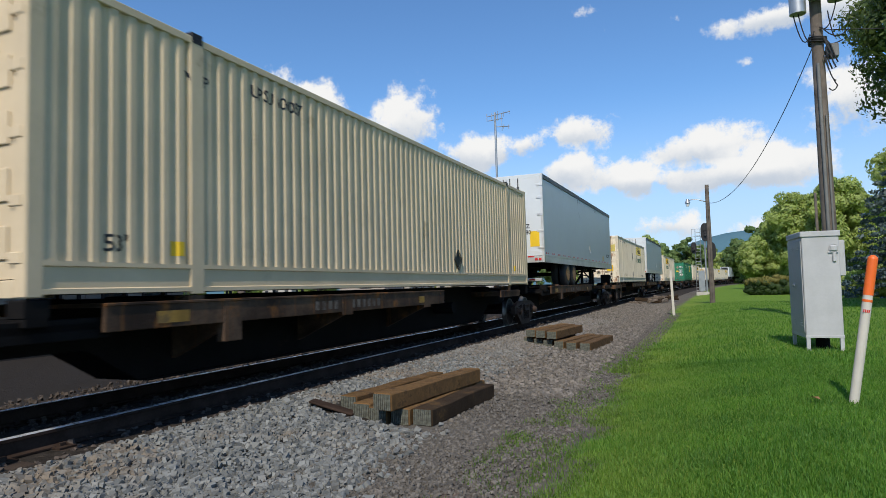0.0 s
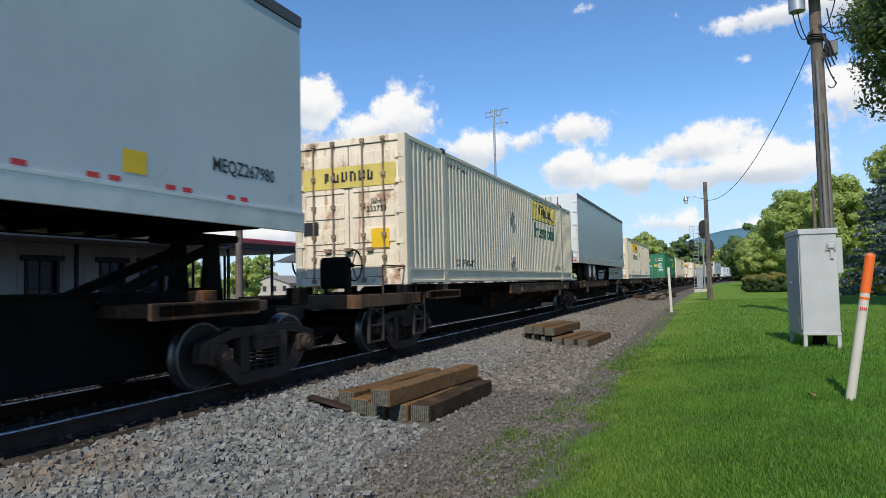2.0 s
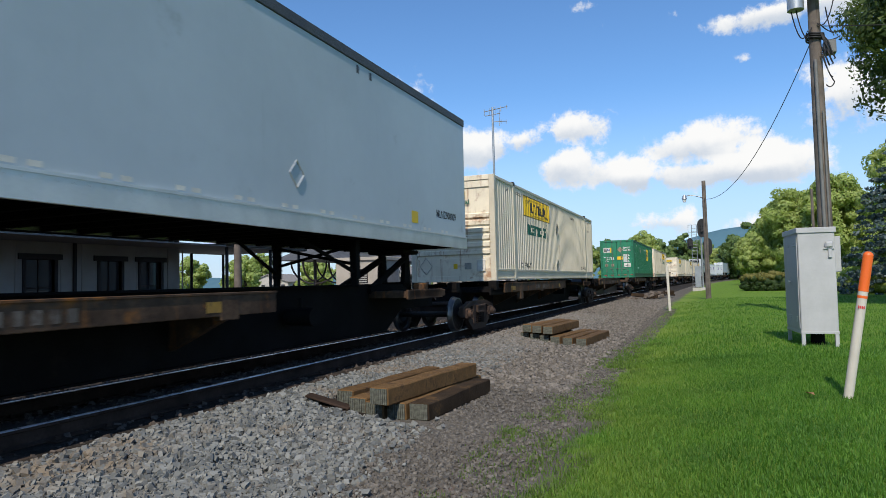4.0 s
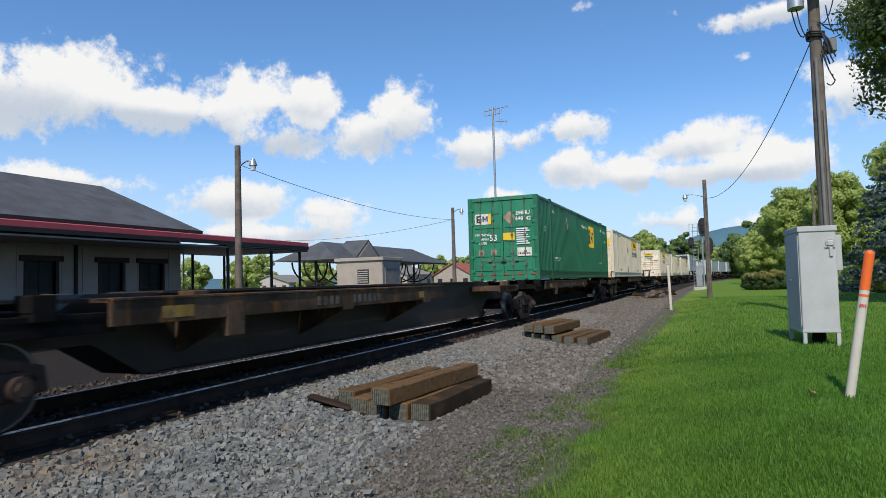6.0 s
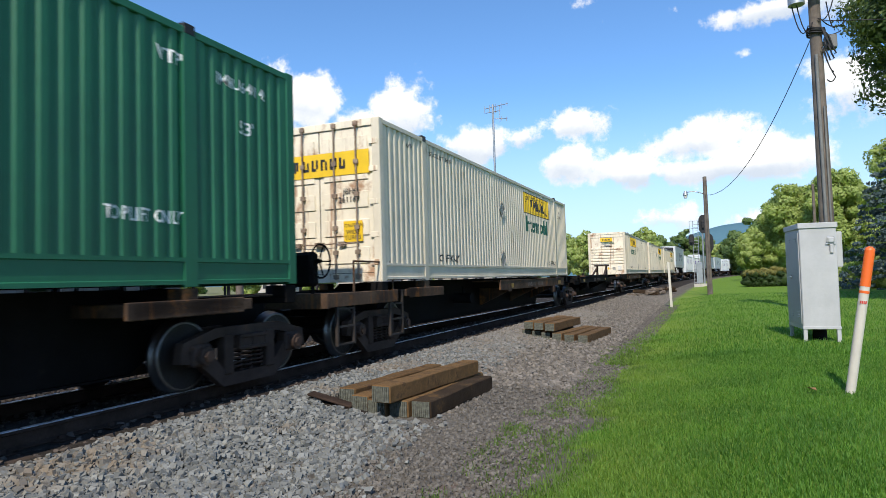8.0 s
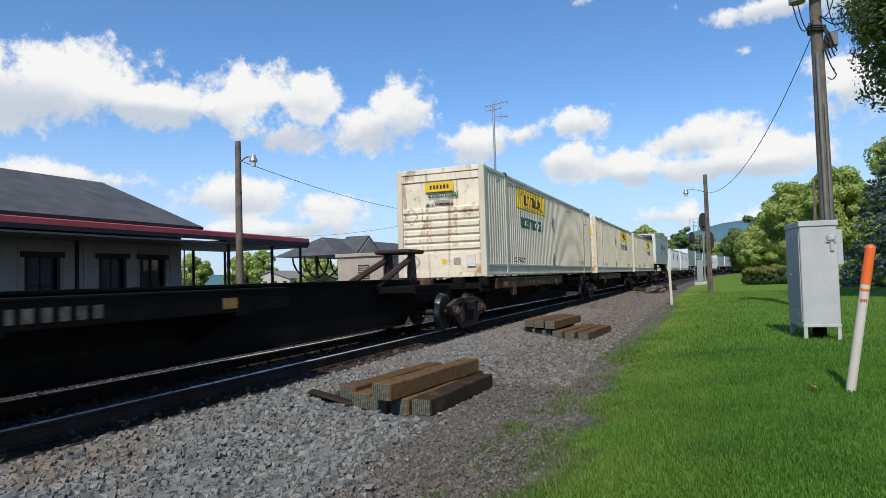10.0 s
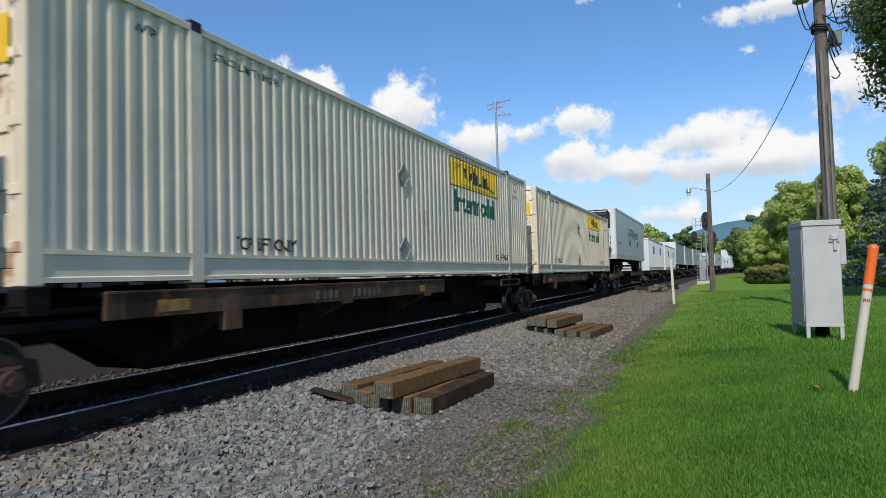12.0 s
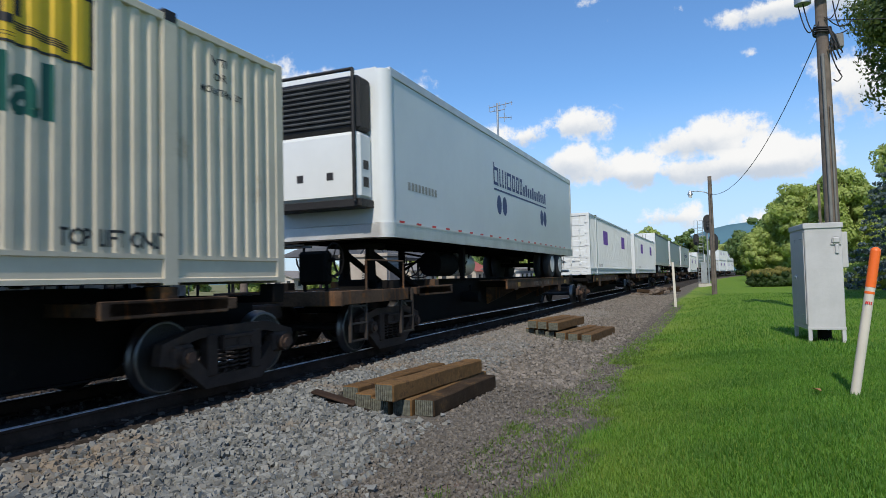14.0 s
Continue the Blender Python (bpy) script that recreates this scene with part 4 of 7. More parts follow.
def trailer(label, skin, wheels_at, rim, reefer=False, number="", rear_near=True):
    t = root("trailer", label, "trailer", "trailers on the train")
    h = WIDE / 2
    bm = bmesh.new()
    box(bm, -h + 0.01, h - 0.01, 0.03, LONG - 0.03, FLOOR + 0.26, ROOF - 0.16, 0.02)
    part("body", bm, skin, t)
    for sign in (1, -1):
        bm = bmesh.new()
        box(bm, sign * (h - 0.03), sign * (h + 0.012), 0.02, LONG - 0.02, FLOOR, FLOOR + 0.28, 0.006)
        box(bm, sign * (h - 0.03), sign * (h + 0.02), 0.02, LONG - 0.02, FLOOR + 0.25, FLOOR + 0.285)
        for i in range(95):
            y = 0.12 + i * 0.16
            box(bm, sign * (h + 0.012), sign * (h + 0.018), y - 0.01, y + 0.01, FLOOR + 0.20, FLOOR + 0.22)
        part("bottom_rail", bm, ALU, t, "riveted aluminium bottom rail")
        boxes("top_rail", ALU if reefer else DARKRAIL, t, (sign * (h - 0.05), sign * (h + 0.008), 0.02, LONG - 0.02, ROOF - 0.17, ROOF), bevel=0.01)
    boxes("roof", PALE, t, (-h + 0.04, h - 0.04, 0.03, LONG - 0.03, ROOF - 0.03, ROOF - 0.005), bevel=0.008)
    bm = bmesh.new()
    box(bm, -h + 0.05, h - 0.05, 0.05, LONG - 0.05, FLOOR + 0.10, FLOOR + 0.25)
    under = part("underframe", bm, BLACK, t)
    for i in range(29):
        beam = boxes("crossmember", BLACK, under, (-h + 0.05, h - 0.05, -0.03, 0.03, FLOOR - 0.01, FLOOR + 0.10)) if i == 0 else new("crossmember", beam.data)
        beam.parent, beam.location = under, (0, 0.33 + i * 0.53, 0)
    bm = bmesh.new()
    for x in (-0.5, 0.5):
        y = sum(wheels_at) / len(wheels_at)
        box(bm, x - 0.05, x + 0.05, y - 1.7, y + 1.7, FLOOR - 0.17, FLOOR)
        for w_ in wheels_at:
            box(bm, x - 0.06, x + 0.06, w_ - 0.35, w_ + 0.35, 2.12, FLOOR - 0.1)
    part("axle_slider", bm, BLACK, t)
    trailer_wheels(t, wheels_at, rim)
    back, front, d = (0.0, LONG, 1) if rear_near else (LONG, 0.0, -1)
    # landing legs towards the front
    y = front - d * 4.6
    for sign in (1, -1):
        bm = bmesh.new()
        box(bm, sign * 0.85 - 0.07, sign * 0.85 + 0.07, y - 0.07, y + 0.07, 1.72, FLOOR, 0.008)
        box(bm, sign * 0.85 - 0.05, sign * 0.85 + 0.05, y - 0.05, y + 0.05, 1.58, 1.75)
        box(bm, sign * 0.85 - 0.14, sign * 0.85 + 0.14, y - 0.12, y + 0.12, 1.55, 1.585)
        rod(bm, (sign * 0.85, y, 1.8), (sign * 0.6, y - d * 1.4, FLOOR), 0.035, 6)
        part("landing_leg", bm, BLACK, t)
    bm = bmesh.new()
    rod(bm, (-0.85, y, 1.95), (0.85, y, 2.3), 0.03, 6)
    rod(bm, (-0.85, y, 2.3), (0.85, y, 1.95), 0.03, 6)
    part("leg_brace", bm, BLACK, t)
    # rear doors, lights, bumper
    for sign in (1, -1):
        bm = bmesh.new()
        box(bm, sign * 0.01, sign * (h - 0.06), back, back + d * 0.03, FLOOR + 0.24, ROOF - 0.14, 0.006)
        dr = part("rear_door", bm, PALE, t)
        for x in (0.12, 0.42):
            bm = bmesh.new()
            rod(bm, (sign * x, back - d * 0.03, FLOOR + 0.2), (sign * x, back - d * 0.03, ROOF - 0.12), 0.018, 6)
            for z in (2.75, 3.3, 3.9, 4.5, 5.1):
                box(bm, sign * x - 0.04, sign * x + 0.04, back - d * 0.04, back, z - 0.03, z + 0.03)
            part("lock_bar", bm, DARKRAIL, dr, "dark steel lock bar")
        for z in (2.9, 3.5, 4.1, 4.7, 5.15):
            boxes("hinge", ALU, dr, (sign * (h - 0.22), sign * (h + 0.014), back - d * 0.02, back + d * 0.02, z - 0.04, z + 0.04), bevel=0.006)
        boxes("rear_post", ALU, t, (sign * (h - 0.08), sign * (h + 0.012), back - d * 0.004, back + d * 0.10, FLOOR, ROOF), bevel=0.008)
        boxes("bumper_post", BLACK, t, (sign * 0.55 - 0.05, sign * 0.55 + 0.05, back + d * 0.06, back + d * 0.16, 1.78, FLOOR))
        for k_ in range(2):
            boxes("tail_light", RED, t, (sign * (0.95 + k_ * 0.14), sign * (1.05 + k_ * 0.14), back - d * 0.015, back + d * 0.02, FLOOR + 0.07, FLOOR + 0.16), label="red tail light", bevel=0.01)
    boxes("rear_header", PALE, t, (-h + 0.08, h - 0.08, back, back + d * 0.1, ROOF - 0.15, ROOF), bevel=0.01)
    boxes("rear_sill", ALU, t, (-h + 0.08, h - 0.08, back, back + d * 0.1, FLOOR, FLOOR + 0.23), bevel=0.01)
    boxes("bumper", ALU, t, (-1.15, 1.15, back + d * 0.05, back + d * 0.17, 1.72, 1.83), label="rear guard bar", bevel=0.01)
    for i in range(5):
        flat_decal(t, "reflective_strip", RED, back - d * 0.004, [rect(-1.1 + i * 0.45, FLOOR + 0.19, -0.88 + i * 0.45, FLOOR + 0.235)])
        flat_decal(t, "reflective_strip", RED, back + d * 0.046, [rect(-1.1 + i * 0.45, 1.75, -0.88 + i * 0.45, 1.80)])

    def on_side(name, mt, y_, z_, text="", size=0.2, quads=(), label_="", lift=0.004):
        if text:
            b_ = lettering(text, size)
            for v in b_.verts:
                v.co = Vector((h - 0.01 + lift, y_ + v.co.x * 0.85, z_ + v.co.y))
        else:
            b_ = bmesh.new()
            for q in quads:
                b_.faces.new([b_.verts.new((h - 0.01 + lift, y_ + u, z_ + v)) for u, v in q])
        part(name, b_, mt, t, label_)

    if not reefer:
        if number:
            on_side("lettering", INK, LONG - 1.85, FLOOR + 0.63, number.replace(" ", ""), 0.24)
            mark = (0.22, 3.62) if number.startswith("ME") else (0.36, 3.28)
            flat_decal(t, "lettering", INK, back - d * 0.006, text=number.split()[0], size=0.21, at=mark)
            flat_decal(t, "lettering", INK, back - d * 0.006, text=number.split()[1], size=0.21, at=(mark[0], mark[1] - 0.22))
            flat_decal(t, "sticker", YELLOW, back - d * 0.006, [rect(0.80, 2.95, 1.14, 3.5)] if number.startswith("ME") else [rect(-1.1, 3.2, -0.9, 3.4)], label="yellow warning sticker")
        for i in range(16):
            for u in (0.0, 0.24):
                on_side("reflective_strip", RED if number.startswith("ME") else PAPER, 0.3 + i * 0.95 + u, FLOOR + 0.31, quads=[rect(0, 0, 0.14, 0.055)])
        on_side("sticker", YELLOW, LONG - 3.1, FLOOR + 0.42, quads=[rect(0, 0, 0.3, 0.24)])
        on_side("vent_plate", DARKRAIL, LONG - 5.2, ROOF - 0.36, quads=[rect(0, 0, 0.09, 0.14), rect(0.45, 0, 0.54, 0.14)])
        on_side("vent_plate", DARKRAIL, LONG - 9.6, ROOF - 0.36, quads=[rect(0, 0, 0.09, 0.14), rect(0.35, 0, 0.44, 0.14)])
        b_ = bmesh.new()
        for k_ in range(4):
            p = [(0.17, 0), (0, 0.2), (-0.17, 0), (0, -0.2)]
            (u0, v0), (u1, v1) = p[k_], p[(k_ + 1) % 4]
            rod(b_, (h, 9.2 + u0, 3.2 + v0), (h, 9.2 + u1, 3.2 + v1), 0.01, 4)
        part("placard_holder", b_, ALU, t)
    else:
        # lettered side reduced to plain bars and ovals
        q = []
        u = 0.0
        for i, wdt in enumerate((0.42, 0.16, 0.16, 0.08, 0.42, 0.3, 0.3, 0.28)):
            q += [rect(u, 0, u + 0.09, 0.5 + (0.12 if i == 0 else 0)), rect(u, 0, u + wdt, 0.09)] if wdt > 0.1 else [rect(u, 0, u + 0.09, 0.5)]
            if wdt > 0.25:
                q += [rect(u + wdt - 0.09, 0.09, u + wdt, 0.5), rect(u + 0.09, 0.41, u + wdt - 0.09, 0.5)]
            u += wdt + 0.1
        on_side("bars", BLUEINK, 6.0, 4.12, quads=q, label_="dark blue bars of illegible lettering")
        on_side("bars", BLUEINK, 6.0 + u, 4.12, quads=[rect(i * 0.27, 0, i * 0.27 + 0.18, 0.3 + 0.08 * (i % 3 == 1)) for i in range(11)])
        on_side("underline", BLUEINK, 6.0, 3.98, quads=[rect(0, 0, u + 2.95, 0.05)], label_="dark blue line")
        for y_ in (6.45, 6.95, 11.2, 11.65):
            on_side("oval", BLUEINK, y_, 3.6, quads=[[(0.21 * math.cos(k_ * math.pi / 12), 0.27 * math.sin(k_ * math.pi / 12)) for k_ in range(24)]], label_="dark blue oval")
        on_side("bars", STICKER, 0.7, 3.33, quads=[rect(i * 0.16, 0, i * 0.16 + 0.11, 0.16) for i in range(9)])
        for i in range(20):
            on_side("reflective_strip", RED, 0.3 + i * 0.75, FLOOR + 0.29, quads=[rect(0, 0, 0.22, 0.04)])
        # rounded front corners and the cooling unit
        for sign in (1, -1):
            bm = bmesh.new()
            rod(bm, (sign * (h - 0.2), 0.06, FLOOR + 0.28), (sign * (h - 0.2), 0.06, ROOF - 0.05), 0.21, 16)
            part("front_corner", bm, PALE, t, "rounded polished front corner")
            bm = bmesh.new()
            rod(bm, (sign * (h - 0.2), 0.06, FLOOR), (sign * (h - 0.2), 0.06, FLOOR + 0.28), 0.225, 16)
            part("corner_skirt", bm, ALU, t)
        boxes("front_wall", PALE, t, (-h + 0.2, h - 0.2, -0.15, 0.1, FLOOR + 0.26, ROOF - 0.02), bevel=0.01)
        boxes("front_sill", ALU, t, (-h + 0.2, h - 0.2, -0.16, 0.1, FLOOR, FLOOR + 0.26), bevel=0.01)
        bm = bmesh.new()
        box(bm, -0.98, 0.98, -0.62, -0.14, 3.05, 4.28, 0.07)
        unit = part("cooling_unit_housing", bm, PALE, t, "white refrigeration unit housing")
        bm = bmesh.new()
        box(bm, -0.98, 0.98, -0.6, -0.14, 4.30, 5.30, 0.06)
        top = part("grille_housing", bm, BLACKPAINT, t, "black louvred refrigeration grille")
        for i in range(9):
            bm = bmesh.new()
            z = 4.40 + i * 0.095
            prism(bm, [(-0.64, z), (-0.585, z + 0.05), (-0.585, z + 0.065), (-0.65, z + 0.02)], "x", -0.82, 0.82)
            part("louvre", bm, DARKRAIL, top)
        bm = bmesh.new()
        for x in (-0.9, 0.9):
            rod(bm, (x, -0.66, 3.0), (x, -0.66, 5.38), 0.035, 8)
        rod(bm, (-0.9, -0.66, 5.38), (0.9, -0.66, 5.38), 0.035, 8)
        part("guard_frame", bm, BLACKPAINT, t, "black tubular guard")
        for q_, mt in ((rect(0.30, 3.42, 0.44, 3.56), INK), (rect(-0.35, 3.42, -0.21, 3.56), INK)):
            flat_decal(unit, "inspection_window", mt, -0.625, [q_])
        for z0, z1 in ((3.6, 3.76), (3.28, 3.46)):
            boxes("control_panel", BLACKPAINT, unit, (0.96, 0.99, -0.48, -0.3, z0, z1))
        boxes("lower_frame", BLACKPAINT, t, (-1.0, 1.0, -0.6, -0.14, 2.92, 3.06), bevel=0.01)
        for k_ in range(2):
            bm = bmesh.new()
            rod(bm, (0.5, 3.4 + k_ * 1.2, 1.95), (0.5, 4.5 + k_ * 1.2, 1.95), 0.3, 14)
            part("fuel_tank", bm, ALU if k_ else BLACK, t)
    return t


# ---- spine cars ----
def spine_platform(reverse=False, brake_end=False, hitch=0, tone=BROWN, tank=True, sill=BLACK):
    """One platform of an articulated spine car; y runs from the container's near end."""
    p = root("spine_car", "grimy brown and black articulated spine car platform", "rail car", "spine car platforms")

    def Y(a_, b_):
        return (a_, b_) if not reverse else (LONG - b_, LONG - a_)

    def y1(v):
        return v if not reverse else LONG - v
    bm = bmesh.new()
    outline = [(-0.45, 1.40), (0.9, 1.40), (1.2, 1.575), (LONG - 1.2, 1.575), (LONG - 0.9, 1.40), (LONG + 0.45, 1.40), (LONG + 0.45, 1.02), (LONG - 1.3, 1.02), (LONG - 2.0, 0.60), (2.0, 0.60), (1.3, 1.02), (-0.45, 1.02)]
    prism(bm, outline, "x", -0.36, 0.36)
    box(bm, -0.46, 0.46, 2.2, LONG - 2.2, 1.56, 1.592)
    box(bm, -0.44, 0.44, 2.05, LONG - 2.05, 0.585, 0.61)
    part("centre_sill", bm, sill, p)
    for sign in (1, -1):
        bm = bmesh.new()
        box(bm, sign * 0.46, sign * 1.29, *Y(0.78, 9.2), 1.49, 1.53)
        box(bm, sign * 1.24, sign * 1.295, *Y(0.78, 9.2), 1.25, 1.52, 0.008)
        box(bm, sign * 1.10, sign * 1.31, *Y(0.78, 9.2), 1.505, 1.535, 0.005)
        dk = part("wheel_deck", bm, tone, p, "rust-brown wheel deck")
        for yy in (2.55, 5.2, 8.3):
            bm = bmesh.new()
            prism(bm, [(sign * 0.36, 0.80), (sign * 0.36, 1.30), (sign * 1.22, 1.30), (sign * 1.22, 1.20)], "y", y1(yy) - 0.05, y1(yy) + 0.05)
            box(bm, sign * 1.18, sign * 1.30, y1(yy) - 0.16, y1(yy) + 0.16, 1.02 if yy < 3 else 1.20, 1.50, 0.01)
            part("bracket", bm, tone, dk)
        if sign > 0:
            for k_ in range(12):
                if k_ == 4:
                    continue
                bm = bmesh.new()
                u = 4.3 + k_ * 0.17
                a_, b_ = Y(u, u + 0.1)
                bm.faces.new([bm.verts.new((1.299, v, z)) for v, z in ((a_, 1.31), (b_, 1.31), (b_, 1.44), (a_, 1.44))])
                part("stencilled_mark", bm, FADEDMARK, dk)
            for u in (1.4, 7.9):
                bm = bmesh.new()
                a_, b_ = Y(u, u + 0.45)
                bm.faces.new([bm.verts.new((1.299, v, z)) for v, z in ((a_, 1.30), (b_, 1.30), (b_, 1.43), (a_, 1.43))])
                part("reflector", bm, AMBER, dk, "dull amber reflector strip")
        bm = bmesh.new()
        box(bm, sign * 0.36, sign * 1.29, *Y(LONG - 2.75, LONG - 0.95), 1.30, 1.44, 0.01)
        box(bm, sign * 1.25, sign * 1.29, *Y(LONG - 2.85, LONG - 1.1), 1.27, 1.46, 0.01)
        part("end_deck", bm, tone, p)
        boxes("side_bearer", BLACK, p, (sign * 0.36, sign * 1.22, *Y(-0.25, 0.75), 1.28, 1.36), (sign * 1.17, sign * 1.22, *Y(-0.3, 0.9), 1.2, 1.40), bevel=0.008)
    for yy in (0.12, 1.98, LONG - 1.98, LONG - 0.12):
        bm = bmesh.new()
        box(bm, -1.28, 1.28, yy - 0.11, yy + 0.11, 1.34, 1.44, 0.01)
        for sign in (1, -1):
            box(bm, sign * 1.05, sign * 1.28, yy - 0.12, yy + 0.12, 1.42, 1.585, 0.01)
        part("container_pedestal", bm, BROWN if 1 < yy < 15 else BLACK, p)
    for yy in (10.6,) if tank else ():
        bm = bmesh.new()
        rod(bm, (0.45, y1(yy), 1.1), (0.95, y1(yy), 1.1), 0.14, 14)
        rod(bm, (0.7, y1(yy), 1.2), (0.7, y1(yy), 1.4), 0.03, 6)
        part("air_reservoir", bm, BLACK, p)
    if hitch:
        yy = LONG - 0.9 if not reverse else 0.9
        dd = 1 if not reverse else -1
        top = FLOOR if hitch == 2 else 2.30
        bm = bmesh.new()
        for x in (-0.3, 0.3):
            prism(bm, [(yy - 0.18, 1.4), (yy + 0.18, 1.4), (yy + 0.1, top - 0.1), (yy - 0.1, top - 0.1)], "x", x - 0.05, x + 0.05)
            rod(bm, (x * 1.3, yy - dd * 1.9, 1.45), (x, yy - dd * 0.1, top - 0.25), 0.07, 6)
        box(bm, -0.45, 0.45, yy - 0.42, yy + 0.42, top - 0.13, top - 0.03, 0.03)
        box(bm, -0.35, 0.35, yy - 0.2, yy + 0.2, 1.4, 1.62, 0.02)
        part("trailer_hitch", bm, BOGIE if hitch == 1 else BLACK, p, "folding steel trailer hitch stand")
    if brake_end:
        bm = bmesh.new()
        box(bm, -1.29, 1.29, -1.75, 0.55, 1.36, 1.42)
        box(bm, 1.24, 1.295, -1.75, 0.6, 1.22, 1.44, 0.008)
        box(bm, -1.295, -1.24, -1.75, 0.6, 1.22, 1.44, 0.008)
        box(bm, -1.29, 1.29, -1.78, -1.70, 1.2, 1.44, 0.01)
        part("brake_platform", bm, BROWN, p, "rust-brown end platform")
        bm = bmesh.new()
        for x in (0.42, 0.84):
            rod(bm, (x, -1.5, 1.42), (x, -1.5, 2.05), 0.03, 6)
        box(bm, 0.35, 0.9, -1.62, -1.38, 1.55, 2.1, 0.05)
        part("brake_box", bm, BLACK, p)
        bm = bmesh.new()
        n = 18
        for k_ in range(n):
            a0, a1 = 2 * math.pi * k_ / n, 2 * math.pi * (k_ + 1) / n
            rod(bm, (1.0, -1.5 + 0.27 * math.cos(a0), 1.95 + 0.27 * math.sin(a0)), (1.0, -1.5 + 0.27 * math.cos(a1), 1.95 + 0.27 * math.sin(a1)), 0.016, 5)
        for k_ in range(5):
            a0 = 2 * math.pi * k_ / 5
            rod(bm, (0.96, -1.5, 1.95), (1.0, -1.5 + 0.27 * math.cos(a0), 1.95 + 0.27 * math.sin(a0)), 0.012, 5)
        rod(bm, (0.85, -1.5, 1.95), (1.0, -1.5, 1.95), 0.03, 8)
        part("brake_wheel", bm, BLACK, p, "spoked hand brake wheel")
        for y0 in (-1.45, 0.35):
            stile = None
            for v in (y0, y0 + 0.5):
                one = boxes("step_ladder", BROWNBLACK, stile or p, (1.22, 1.27, v - 0.02, v + 0.02, 0.60, 1.42), label="grimy steel step ladder" if not stile else "")
                one.name, stile = "step_ladder" if not stile else "stile", stile or one
            for z in (0.62, 0.90, 1.18):
                boxes("rung", BROWNBLACK, stile, (1.225, 1.265, y0 + 0.02, y0 + 0.48, z - 0.015, z + 0.015))
        bm = bmesh.new()
        for v in (-0.9, 0.5):
            rod(bm, (1.24, v, 1.42), (1.24, v, 1.95), 0.018, 6)
        rod(bm, (1.24, -0.9, 1.95), (1.24, 0.5, 1.95), 0.018, 6)
        part("hand_rail", bm, BROWN, p)
        bm = bmesh.new()
        box(bm, -0.12, 0.12, -2.6, -1.7, 1.0, 1.25, 0.03)
        part("coupler", bm, BOGIE, p)
    return p


def bogie():
    b = root("bogie", "greasy brown three-piece freight bogie", "bogie", "bogies under the train")
    for sign in (1, -1):
        bm = bmesh.new()
        x0, x1 = sign * 0.96, sign * 1.08
        prism(bm, [(-1.2, 0.72), (-1.16, 0.95), (-0.62, 1.09), (0.62, 1.09), (1.16, 0.95), (1.2, 0.72), (1.05, 0.70), (1.02, 0.88), (0.58, 0.97), (-0.58, 0.97), (-1.02, 0.88), (-1.05, 0.70)], "x", x0, x1)
        prism(bm, [(-1.1, 0.84), (-0.87, 0.95), (-0.42, 0.51), (0.42, 0.51), (0.87, 0.95), (1.1, 0.84), (0.50, 0.36), (-0.50, 0.36)], "x", x0, x1)
        for v in (-0.40, 0.40):
            box(bm, sign * 0.95, sign * 1.10, v - 0.085, v + 0.085, 0.5, 1.0, 0.015)
        for v in (-0.88, 0.88):
            box(bm, sign * 0.93, sign * 1.12, v - 0.16, v + 0.16, 0.66, 0.92, 0.03)
            rod(bm, (sign * 1.1, v, 0.78), (sign * 1.2, v, 0.78), 0.11, 12)
            rod(bm, (sign * 1.2, v, 0.78), (sign * 1.23, v, 0.78), 0.07, 6)
        sf = part("side_frame", bm, BOGIE, b)
        for v in (-0.2, 0.0, 0.2):
            bm = bmesh.new()
            n = 30
            pts = [(sign * 1.02 + 0.07 * math.cos(i * 1.05), v + 0.075 * math.sin(i * 1.05), 0.53 + 0.26 * i / n) for i in range(n + 1)]
            wire(bm, pts, 0.016, 5)
            part("coil_spring", bm, BOGIE, sf)
    bm = bmesh.new()
    box(bm, -1.14, 1.14, -0.26, 0.26, 0.80, 0.98, 0.03)
    box(bm, -0.4, 0.4, -0.3, 0.3, 0.95, 1.06, 0.03)
    for sign in (1, -1):
        box(bm, sign * 1.08, sign * 1.16, -0.27, 0.27, 0.78, 0.83, 0.01)
        box(bm, sign * 1.08, sign * 1.16, -0.27, 0.27, 0.93, 0.98, 0.01)
        for v in (-0.25, 0.0, 0.25):
            box(bm, sign * 1.08, sign * 1.15, v - 0.03, v + 0.03, 0.80, 0.96)
    part("bolster", bm, BOGIE, b)
    for v in (-0.88, 0.88):
        bm = bmesh.new()
        rod(bm, (-0.95, 0, 0), (0.95, 0, 0), 0.075, 10)
        for sign in (1, -1):
            s_ = sign
            lathe(bm, [(s_ * 0.80, 0.10), (s_ * 0.82, 0.14), (s_ * 0.75, 0.2), (s_ * 0.74, 0.34), (s_ * 0.815, 0.355), (s_ * 0.82, 0.40)], (0, 0, 0), 28)
            for k_ in range(3):
                a0 = k_ * 2.09
                box(bm, s_ * 0.745, s_ * 0.76, 0.26 * math.cos(a0) - 0.03, 0.26 * math.cos(a0) + 0.03, 0.26 * math.sin(a0) - 0.03, 0.26 * math.sin(a0) + 0.03)
        ax = part("wheelset", bm, WHEEL, b, at=pose(0, v, 0.775))
        for s_ in (1, -1):
            bm = bmesh.new()
            lathe(bm, [(s_ * 0.822, 0.385), (s_ * 0.826, 0.415), (s_ * 0.81, 0.42), (s_ * 0.735, 0.425), (s_ * 0.722, 0.445), (s_ * 0.69, 0.445), (s_ * 0.69, 0.36)], (0, 0, 0), 36, caps=False)
            part("tread", bm, TREAD, ax, "polished wheel tread")
    return b


